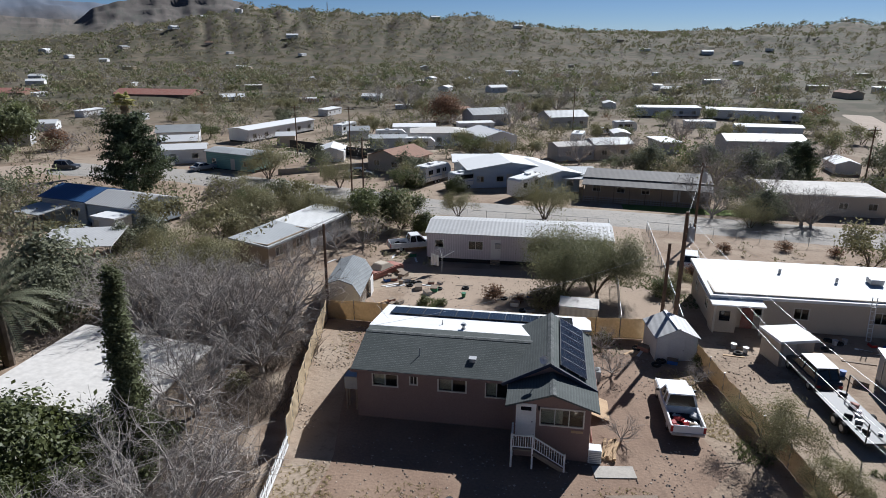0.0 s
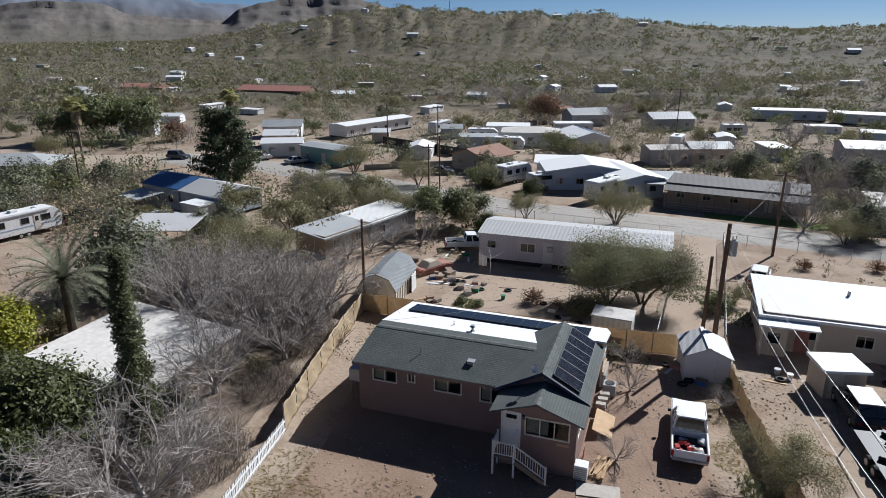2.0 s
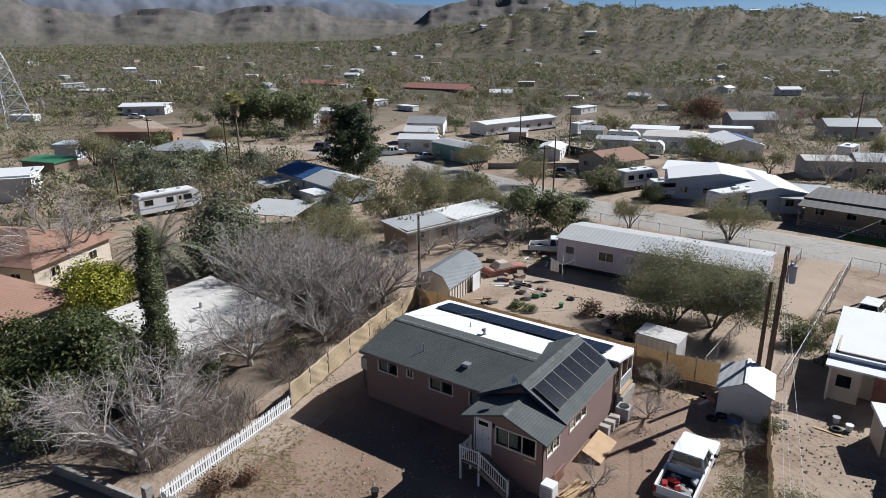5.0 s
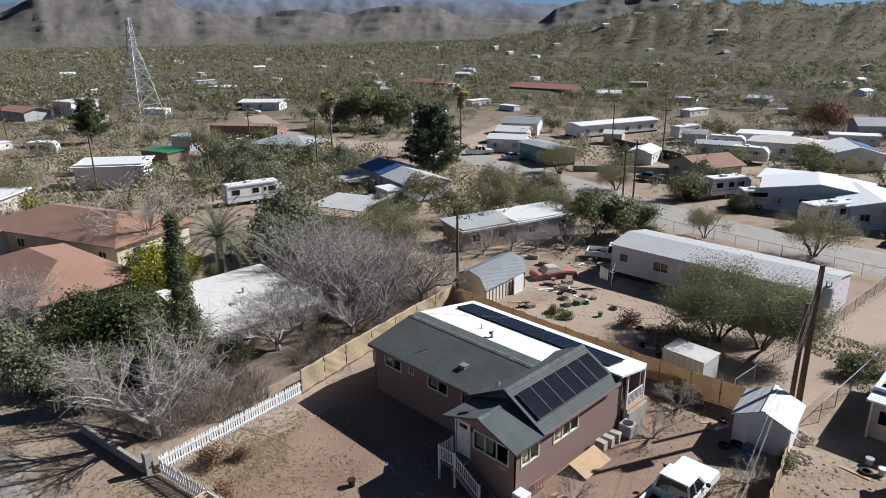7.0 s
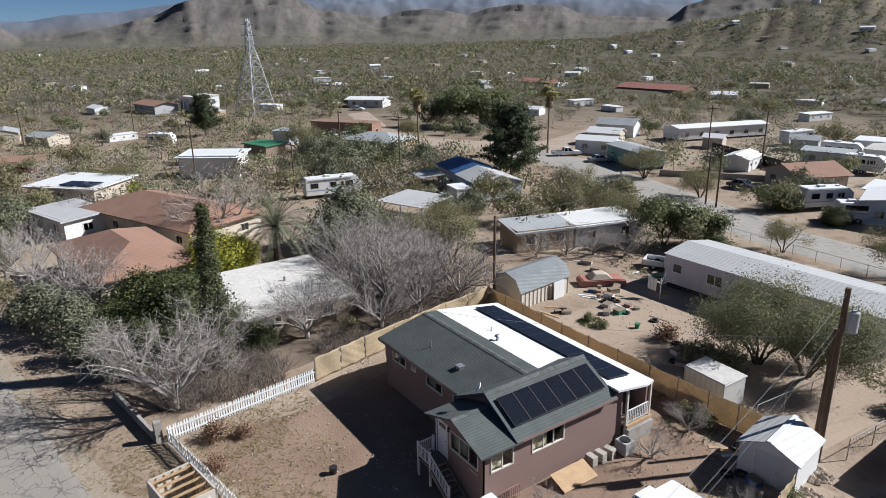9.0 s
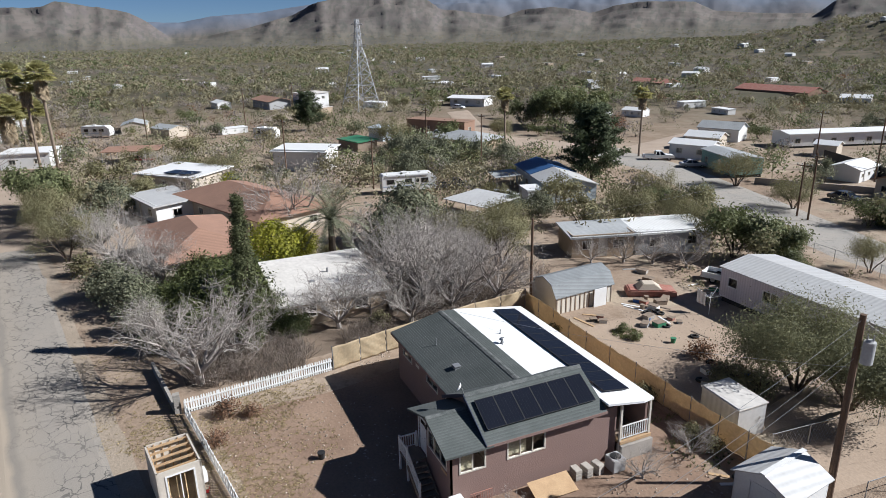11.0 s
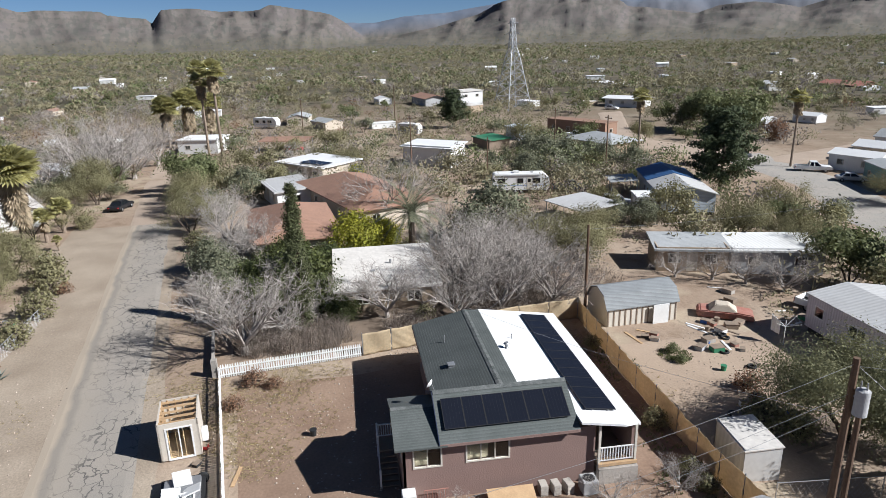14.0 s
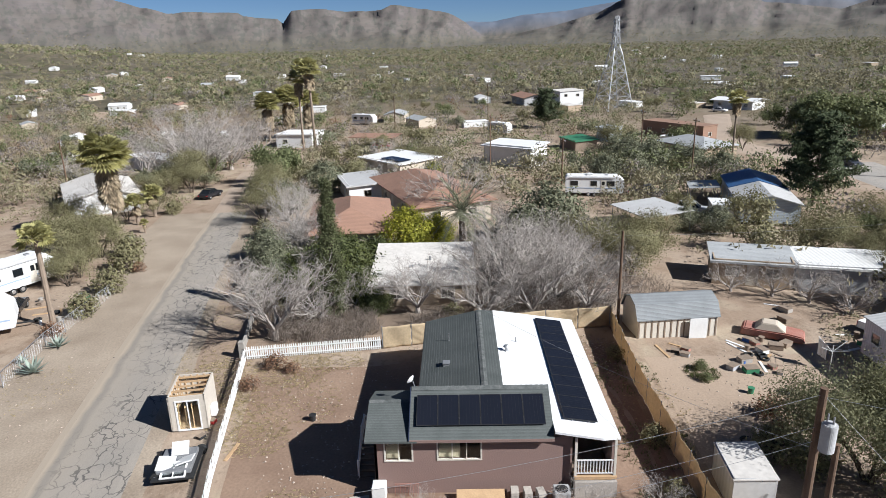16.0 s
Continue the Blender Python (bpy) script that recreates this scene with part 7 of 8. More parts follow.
BRUSHWOOD = mat("dry_brown_brush_stem", (0.26, 0.215, 0.18), (0.17, 0.14, 0.115), 0.95, 2, 15, 0.0, mix=0.5, island=0.4)
brush("dry_brush", "tangle of dry brown brush under the bare trees", BRUSHWOOD, [(-17.0, 26, 3.2, 500), (-20.5, 22.5, 3.0, 450), (-17.2, 34, 2.2, 260), (-18.6, 41, 2.8, 420), (-24, 41, 4.0, 700), (-29, 44, 4.5, 600), (-33, 40, 4.0, 420), (-22, 46, 3.2, 450), (-16.5, 22.5, 2.0, 240), (-30, 20, 3.0, 300), (-26, 51, 4, 300), (-56, 38, 4, 200)], 1.1, 501)


def stones(label, spots, size, material, seed, name="loose_stones"):
    """Small clods and stones over patches."""
    rnd = random.Random(seed)
    g = Geo()
    for x, y, rad, n in spots:
        for _ in range(n):
            a, k = rnd.uniform(0, 6.283), math.sqrt(rnd.random()) * rad
            px, py = x + math.cos(a) * k, y + math.sin(a) * k
            s = size * rnd.uniform(0.4, 1.5)
            pz = ground_z(px, py) + s * 0.25
            d = [Vector((rnd.uniform(0.7, 1.2), 0, 0)), Vector((0, rnd.uniform(0.7, 1.2), 0)), Vector((0, 0, rnd.uniform(0.4, 0.8)))]
            c = Vector((px, py, pz))
            vs = [c + v * s * k2 for v in d for k2 in (1, -1)]
            g.add(vs, [(0, 2, 4), (2, 1, 4), (1, 3, 4), (3, 0, 4), (2, 0, 5), (1, 2, 5), (3, 1, 5), (0, 3, 5)])
    me = bpy.data.meshes.new(name)
    me.from_pydata(g.v, [], g.f)
    me.materials.append(material)
    return tagged(new(name, me), label, "stones", "", "stuff")


STONE = mat("pale_stone", (0.4, 0.34, 0.28), (0.26, 0.2, 0.155), 0.95, 3, 12, 0.2, mix=0.5, island=0.4)
stones("small stones and clods on the bare yard", [(-6, 26, 6.5, 500), (4, 28, 4, 250), (7, 42, 3.5, 260), (9.5, 31, 3.5, 240), (15, 44, 3.5, 300), (-6, 55, 7, 420), (0, 61, 4, 140), (-14, 33, 1.5, 90), (-14.5, 41, 2.0, 200), (-13, 45.5, 2.5, 320), (-8, 8, 7, 250), (-25, 2, 6, 200)], 0.06, STONE, 601)
stones("heap of broken pale stones by the fence", [(10.9, 47.2, 0.9, 60), (11.6, 45.2, 0.7, 40), (-45, 12, 2, 60)], 0.16, STONE, 602, "rubble")


# ---- fences ----
def fabric_fence(label, pts, h, seed):
    """A fence of tan sheeting, sagging between steel posts."""
    e = thing("fabric_fence", label, "fence", pose(0, 0, 0))
    rnd = random.Random(seed)
    for (x0, y0), (x1, y1) in zip(pts, pts[1:]):
        L = math.dist((x0, y0), (x1, y1))
        bays = max(1, round(L / 2.4))
        nx, ny = -(y1 - y0) / L, (x1 - x0) / L
        for b in range(bays):
            g = Geo()
            cols, rows = 22, 10
            a0 = rnd.uniform(0.01, 0.06)
            ph = rnd.uniform(0, 6)
            for i in range(cols + 1):
                k = (b + i / cols) / bays
                x, y = x0 + (x1 - x0) * k, y0 + (y1 - y0) * k
                z = ground_z(x, y)
                t = i / cols
                for j in range(rows + 1):
                    v = j / rows
                    sag = math.sin(math.pi * t) * a0
                    off = 0.05 * math.sin(5 * t + 3 * v + ph) * math.sin(math.pi * t) + 0.022 * math.sin(19 * (t * 0.8 + v * (0.9 if b % 2 else -0.7)) + ph) + 0.012 * math.sin(37 * v + 11 * t)
                    g.v.append((x + nx * off, y + ny * off, z + 0.02 + v * (h - sag)))
            w = rows + 1
            g.f = [(i * w + j, (i + 1) * w + j, (i + 1) * w + j + 1, i * w + j + 1) for i in range(cols) for j in range(rows)]
            o = g.ob("sheet", FABRIC, e, smooth=True)
            so = o.modifiers.new("thick", "SOLIDIFY")
            so.thickness = 0.012
        for b in range(bays + 1):
            k = b / bays
            x, y = x0 + (x1 - x0) * k, y0 + (y1 - y0) * k
            z = ground_z(x, y)
            Geo().tube((x, y, z - 0.2), (x, y, z + h + 0.12), 0.035).ob("post", GALV, e)
    return e


fabric_fence("tan sheeting fence along the west lot line", [(-13.6, 29.9), (-14.6, 34.2), (-15.8, 39.8), (-17.3, 47.7)], 1.75, 1)
fabric_fence("tan sheeting fence along the back lot line", [(-17.3, 47.75), (-8, 47.3), (0, 47.4), (4.3, 47.45), (8.0, 47.8)], 1.7, 2)
fabric_fence("tan sheeting fence beside the driveway", [(11.2, 44.5), (12.4, 38), (13.6, 32.5), (14.6, 27)], 1.4, 3)


def picket_fence(label, pts, h):
    e = thing("picket_fence", label, "fence", pose(0, 0, 0))
    me = None
    for (x0, y0), (x1, y1) in zip(pts, pts[1:]):
        L = math.dist((x0, y0), (x1, y1))
        yaw = math.degrees(math.atan2(y1 - y0, x1 - x0))
        n = int(L / 0.16)
        for z in (0.25, 0.75):
            zz = ground_z(x0, y0) + z * h
            Geo().beam((x0, y0, zz), (x1, y1, ground_z(x1, y1) + z * h), 0.05, 0.08).ob("rail", WHITE, e)
        for i in range(n):
            k = (i + 0.5) / n
            x, y = x0 + (x1 - x0) * k, y0 + (y1 - y0) * k
            if me is None:
                o = Geo().prism([(-0.048, 0.05), (0.048, 0.05), (0.048, h - 0.08), (0, h), (-0.048, h - 0.08)], -0.045, -0.026).ob("picket", WHITE, e)
                me = o.data
            else:
                o = new("picket", me)
                o.parent = e
            o.matrix_basis = pose(x, y, ground_z(x, y), random.uniform(-2, 2), random.uniform(-2, 2), yaw)
    return e


picket_fence("white painted picket fence along the west yard", [(-13.5, 29.8), (-12.1, 20.0)], 1.05)
picket_fence("white painted picket fence along the street", [(-12.0, 20.0), (1.8, 22.4), (12.0, 24.6)], 1.05)
e = thing("gate_pillar", "grey block pillar at the fence corner", "pillar", on_ground(-12.5, 19.6))
for i in range(7):
    Geo().box(-0.2, 0.2, -0.2, 0.2, 0.0 + i * 0.19, 0.18 + i * 0.19).ob("block", BLOCK, e, bevel=0.008).matrix_basis = pose(0, 0, 0, 0, 0, 2 * (i % 3))
e = thing("garden_wall", "low grey block wall beside bare trees", "wall", pose(0, 0, 0))
for i in range(16):
    x, y = -12.9 - i * 0.42, 19.4 - i * 0.07
    for j in range(3):
        Geo().box(-0.2, 0.2, -0.1, 0.1, 0, 0.185).ob("block", BLOCK, e).matrix_basis = pose(x + (0.2 if j % 2 else 0), y, ground_z(x, y) + j * 0.19, 0, 0, 9.5)


def chain_link(label, pts, h=1.3, gap=2.6):
    e = thing("chain_link_fence", label, "fence", pose(0, 0, 0), "chain link fences")
    g = Geo()
    for (x0, y0), (x1, y1) in zip(pts, pts[1:]):
        L = math.dist((x0, y0), (x1, y1))
        n = max(1, round(L / gap))
        P = lambda k: Vector((x0 + (x1 - x0) * k, y0 + (y1 - y0) * k, ground_z(x0 + (x1 - x0) * k, y0 + (y1 - y0) * k)))
        for i in range(n + 1):
            p = P(i / n)
            Geo().tube(p - Vector((0, 0, 0.2)), p + Vector((0, 0, h + 0.05)), 0.03, 0.03, 6).ob("post", GALV, e)
        Geo().tube(P(0) + Vector((0, 0, h)), P(1) + Vector((0, 0, h)), 0.022, 0.022, 5).ob("top_rail", GALV, e)
        m = int(L / 0.28)
        for i in range(m):
            for s in (0, 1):
                a, b = P(i / m), P(min(1, (i + 3) / m))
                g.tube(a + Vector((0, 0, h if s else 0.03)), b + Vector((0, 0, 0.03 if s else h)), 0.004, 0.004, 3, False)
    tagged(raw(g, "wire_mesh", GALV, e), kind="stuff")
    return e


chain_link("chain link fence along the sandy lane", [(6.4, 49.2), (7.4, 66), (8.0, 82)])
chain_link("chain link fence along the tan house's lot", [(11.2, 50), (12.0, 66), (12.6, 81.5)])
chain_link("chain link fence along the cross street", [(12.6, 81.5), (38, 77)])
chain_link("chain link fence behind the mobile home", [(8.0, 82), (-18, 84.5)])
chain_link("chain link fence on the west lot by the street", [(-26, 3.2), (-14.8, 3.4), (-8.5, 4.2)], 1.2)
chain_link("chain link fence at the blue-roofed house", [(-44, 90), (-30, 88), (-22, 83.5)])
e = thing("board_fence", "dark green board fence round the trailer yard", "fence", pose(0, 0, 0))
for i in range(9):
    a, b = i / 9, (i + 1) / 9
    p, q = (-55.9 + 19.9 * a, 136.4 - 8.7 * a), (-55.9 + 19.9 * b, 136.4 - 8.7 * b)
    z = ground_z(*p)
    Geo().add([(*p, z), (*q, z), (*q, z + 1.9), (*p, z + 1.9), (p[0], p[1] + 0.06, z), (q[0], q[1] + 0.06, z), (q[0], q[1] + 0.06, z + 1.9), (p[0], p[1] + 0.06, z + 1.9)], [(0, 1, 2, 3), (7, 6, 5, 4), (3, 2, 6, 7), (0, 3, 7, 4), (1, 5, 6, 2)]).ob("panel", DARK, e)
e = thing("garden_wall", "pale block wall before the salmon house", "wall", pose(0, 0, 0))
for i in range(12):
    a, b = i / 12, (i + 1) / 12
    p, q = Vector((-47 + 16 * a, 108.5 + 11 * a, -2.3)), Vector((-47 + 16 * b, 108.5 + 11 * b, -2.3))
    Geo().beam(p + Vector((0, 0, 0.5)), q + Vector((0, 0, 0.5)), 0.15, 1.0).ob("wall_panel", BLOCK, e)


# ---- power poles and wires ----
def power_pole(label, x, y, top, r=0.14, arm=True, can=False, yaw=10):
    z = ground_z(x, y)
    e = thing("power_pole", label, "power pole", pose(x, y, z, 0, 0, yaw), "power poles")
    h = top - z
    Geo().tube((0, 0, -0.3), (0, 0, h), r * 1.15, r * 0.8, 10).ob("pole", POLEWOOD, e)
    if arm:
        Geo().beam((-1.0, 0.1, h - 0.5), (1.0, 0.1, h - 0.5), 0.1, 0.12).ob("crossarm", POLEWOOD, e)
        for k in (-0.9, -0.35, 0.35, 0.9):
            Geo().tube((k, 0.1, h - 0.44), (k, 0.1, h - 0.22), 0.05, 0.035, 8).ob("insulator", GALV, e)
        Geo().beam((-0.6, 0.1, h - 0.55), (0, 0.1, h - 1.1), 0.03).ob("brace", GALV, e)
    if can:
        c = Geo().tube((0.45, 0, h - 2.3), (0.45, 0, h - 1.2), 0.27, 0.27, 16).ob("transformer", GREYWALL, e, "pale grey transformer can", bevel=0.02)
        Geo().tube((0.45, 0, h - 1.2), (0.45, 0, h - 1.1), 0.2, 0.1, 12).ob("lid", GREYWALL, c)
        for k in (0.33, 0.57):
            Geo().tube((k, 0, h - 1.15), (k, 0, h - 0.85), 0.04, 0.03, 8).ob("bushing", GALV, c)
        Geo().beam((0, 0, h - 1.6), (0.3, 0, h - 1.6), 0.06).ob("bracket", GALV, e)
    return e


power_pole("brown wooden power pole with grey transformer", 10.3, 48.6, 8.95, 0.17, False, True, 20)
power_pole("shorter weathered pole beside the power pole", 9.55, 49.9, 6.1, 0.14, False)
power_pole("wooden pole at the fence corner", -17.45, 48.4, 6.75, 0.12, False)
power_pole("wooden power pole off the driveway", 17.4, 10.0, 9.0, 0.16)
power_pole("power pole beside the cross street", 17.5, 78.0, 7.5, 0.14, True, True)
for x, y, t in ((-78, 75, 8), (-93, 70.5, 8), (-50.5, 127, 8), (-39, 126, 8), (-28, 96.5, 6.5), (6, 176, 9), (-72.5, 52.5, 6), (-90, 42, 8), (-178, 62, 9), (-160, 45, 9), (-70, -26, 8), (-30, 97, 5), (50, 112, 8), (-140, 20, 8)):
    power_pole("wooden utility pole among the houses", x, y, t, 0.12)


def wire(a, b, sag, r=0.02):
    g = Geo()
    pts = []
    for i in range(17):
        k = i / 16
        pts.append(Vector(a).lerp(Vector(b), k) - Vector((0, 0, sag * 4 * k * (1 - k))))
    for p, q in zip(pts, pts[1:]):
        g.tube(p, q, r, r, 4, False)
    return g


for i, (a, b, s, r) in enumerate((((10.3, 48.6, 8.7), (17.4, 10.0, 8.6), 1.6, 0.009), ((10.3, 48.6, 7.4), (17.2, 10.0, 7.0), 1.7, 0.008), ((10.3, 48.6, 6.8), (17.0, 10.0, 6.2), 1.7, 0.008), ((9.55, 49.9, 5.6), (-10.7, 37.2, 3.4), 0.5, 0.01), ((-17.45, 48.4, 6.5), (-9.8, 38.4, 3.5), 0.3, 0.009), ((10.3, 48.6, 8.6), (17.5, 78, 7.2), 0.6, 0.008), ((10.3, 48.6, 8.7), (18, 53, 4.0), 0.2, 0.008), ((-17.45, 48.4, 6.4), (-28, 96.5, 6.2), 0.9, 0.008))):
    e = thing("overhead_wire", "thin pale overhead service wire", "wire", pose(0, 0, 0), "overhead wires")
    raw(wire(a, b, s, r * 0.85), "wire", GALV, e)

# lattice transmission tower on the plain
e = thing("transmission_tower", "tall grey steel lattice transmission tower", "tower", on_ground(-192, 88, 20))
H = 29.5


def tw(z):
    return 4.2 * (1 - z / 24) + 0.55 if z < 20 else 0.75 * (1 - (z - 20) / 12) + 0.25


lv = [0, 4.5, 8.5, 12, 15, 17.8, 20.2, 22.5, 24.8, 27, 29.5]
for sx, sy in ((-1, -1), (1, -1), (1, 1), (-1, 1)):
    g = Geo()
    for z in lv:
        g.v.extend((sx * tw(z) + p * 0.11, sy * tw(z) + q * 0.11, z) for p, q in ((-1, -1), (1, -1), (1, 1), (-1, 1)))
    g.f = [(4 * k + i, 4 * k + (i + 1) % 4, 4 * k + 4 + (i + 1) % 4, 4 * k + 4 + i) for k in range(len(lv) - 1) for i in range(4)]
    g.f += [(3, 2, 1, 0), tuple(range(len(g.v) - 4, len(g.v)))]
    g.ob("leg", GALV, e)
for a, b in zip(lv, lv[1:]):
    g = Geo()
    c = [(-1, -1), (1, -1), (1, 1), (-1, 1)]
    for (p, q), (r, s) in zip(c, c[1:] + c[:1]):
        for u, v in (((p * tw(a), q * tw(a), a), (r * tw(b), s * tw(b), b)), ((r * tw(a), s * tw(a), a), (p * tw(b), q * tw(b), b)), ((p * tw(b), q * tw(b), b), (r * tw(b), s * tw(b), b))):
            Geo().beam(u, v, 0.12).ob("brace", GALV, e)
for z, L in ((21, 4.5), (24.5, 3.8), (27.8, 3.0)):
    g = Geo().beam((-L, 0, z), (L, 0, z), 0.15).beam((-L, 0, z), (0, 0, z + 1.3), 0.1).beam((L, 0, z), (0, 0, z + 1.3), 0.1)
    g.ob("arm", GALV, e)

# ---- open-topped hut by the street ----
e = thing("play_hut", "half-built cream box hut with open rafters and sliding door", "shed", on_ground(-4.35, 19.15, 99.5))
w, d, h = 2.15, 2.9, 2.35
HUT = mat("cream_hut_board", (0.52, 0.47, 0.4), (0.45, 0.4, 0.34), 0.8, 1, 9, 0.1, mix=0.3)
sd = {"f": (pose(-w / 2, -d / 2, 0), w, [(0.45, 1.75, 0.12, 2.02)]), "r": (pose(w / 2, -d / 2, 0, 0, 0, 90), d, []), "b": (pose(w / 2, d / 2, 0, 0, 0, 180), w, []), "l": (pose(-w / 2, d / 2, 0, 0, 0, 270), d, [])}
for k, (m, L, hol) in sd.items():
    o = wall_geo(L, 0.08, h, 0.09, hol).ob("wall", HUT, e)
    o.matrix_basis = m @ pose(0, 0 if k in "fb" else 0.003, 0)
    g = Geo()
    for i in range(int(L / 0.4) + 1):
        g.box(min(i * 0.4 + 0.1, L - 0.15), min(i * 0.4 + 0.14, L - 0.11), 0.092, 0.16, 0.1, h - 0.02)
    g.ob("stud", WOOD, e).matrix_basis = m
window(e, pose(-w / 2 + 0.45, -d / 2, 0.12), 1.3, 1.9, WHITE, 2)
for i in range(5):
    y = -d / 2 + 0.3 + i * 0.58
    Geo().box(-w / 2 + 0.09, w / 2 - 0.09, y - 0.02, y + 0.02, h - 0.16, h - 0.03).ob("rafter", WOOD, e)
Geo().box(-w / 2 + 0.1, w / 2 - 0.1, -d / 2 + 0.1, d / 2 - 0.1, 0.08, 0.14).ob("floor", WOOD, e)
for k in (-1, 1):
    Geo().box(-w / 2, w / 2, k * 1.0 - 0.07, k * 1.0 + 0.07, -0.05, 0.08).ob("skid", OLDWOOD, e)
Geo().box(w / 2, w / 2 + 0.35, -0.6, 0.05, 0.35, 1.0).ob("wall_cooler", WHITE, e, bevel=0.03)

# utility trailer with white boards beside the hut
e = thing("utility_trailer", "small black trailer stacked with white panels", "trailer", on_ground(0.7, 20.2, 99))
Geo().box(-1.1, 1.1, -1.6, 1.3, 0.35, 0.45).ob("deck", DARK, e)
for k in (-1, 1):
    wheel(e, k * 0.95, 1.15 * k, 0.3)
for i, (a, b, t) in enumerate(((-0.5, -0.6, 8), (0.5, -0.5, -14), (0.0, 0.6, 4))):
    Geo().box(-0.45, 0.45, -0.5, 0.5, 0, 0.07, pose(a, b, 0.75 + 0.05 * i, 14 * (-1) ** i, t, 5 * i)).ob("white_panel", WHITE, e, bevel=0.01)
Geo().box(-0.9, 0.9, -1.2, 0.9, 0.45, 0.7).ob("crate", GALV, e, bevel=0.03)
window(e, pose(-0.6, -1.5, 0.5, -70, 0, 0), 1.2, 0.9, WHITE, 2)


# ---- clutter ----
def pile(label, x, y, yaw, n, a, b, c, material, seed, name="lumber_stack"):
    """Boards stacked crosswise."""
    e = thing(name, label, "lumber", on_ground(x, y, yaw))
    r = random.Random(seed)
    for i in range(n):
        lay = i // 4
        off = (i % 4 - 1.5) * (b * 1.25)
        Geo().box(-a / 2, a / 2, -b / 2, b / 2, 0, c, pose(r.uniform(-0.1, 0.1), off, lay * (c + 0.004), 0, 0, r.uniform(-7, 7))).ob("board", material, e)
    return e


pile("stack of pale boards beside the porch", 4.25, 32.5, 78, 10, 1.9, 0.16, 0.09, WOOD, 1)
pile("stack of brown timbers at the yard's front", 5.0, 27.9, 3, 10, 2.6, 0.26, 0.14, OLDWOOD, 2)
e = thing("plywood_sheet", "pale plywood sheet lying on the dirt", "board", on_ground(4.35, 30.6, 8))
Geo().box(-1.1, 1.1, -0.5, 0.5, 0.02, 0.06).ob("sheet", CONCRETE, e)
e = thing("plywood_sheet", "plywood sheet leaning on the east wall", "board", on_ground(3.95, 36.6, 90))
Geo().box(-1.2, 1.2, -0.6, 0.6, 0, 0.03, pose(0, 0, 0.28, 20, 0, 0)).ob("sheet", WOOD, e)
e = thing("air_conditioner", "white air conditioner box by the porch corner", "air conditioner", on_ground(3.35, 31.5, 0))
Geo().box(-0.35, 0.35, -0.35, 0.35, 0.03, 0.85).ob("case", WHITE, e, bevel=0.03)
for i in range(6):
    Geo().box(-0.3, 0.3, -0.362, -0.35, 0.12 + i * 0.11, 0.18 + i * 0.11).ob("grille_bar", GALV, e)
for i, (x, y) in enumerate(((3.55, 38.3), (3.6, 38.95), (3.65, 39.6))):
    e = thing("block_step", "stacked pale concrete blocks by the wall", "block", on_ground(x, y, 5 * i), "block stacks")
    for j in range(3):
        Geo().box(-0.3, 0.3, -0.2, 0.2, j * 0.2, j * 0.2 + 0.19).ob("block", CONCRETE, e, bevel=0.015)
e = thing("air_conditioner", "pale grey cooler unit beside the back porch", "air conditioner", on_ground(3.85, 40.6, 0))
Geo().box(-0.4, 0.4, -0.4, 0.4, 0.05, 0.8).ob("case", GREYWALL, e, bevel=0.03)
Geo().tube((0, 0, 0.8), (0, 0, 0.84), 0.3, 0.3, 14).ob("fan_guard", DARK, e)
e = thing("metal_rail", "rusty metal railing along the east wall", "railing", on_ground(3.25, 32.9, 90))
for i in range(10):
    Geo().beam((-0.6 + i * 0.13, 0, 0), (-0.6 + i * 0.13, 0, 0.75), 0.02).ob("bar", FADEDRED, e)
Geo().beam((-0.62, 0, 0.75), (0.6, 0, 0.75), 0.03).ob("rail", FADEDRED, e)

r7 = random.Random(19)
colours = (WHITE, GALV, DARK, FADEDRED, OLDWOOD, RED, TARPBLUE, CARSILVER, BLOCK, GREEN)


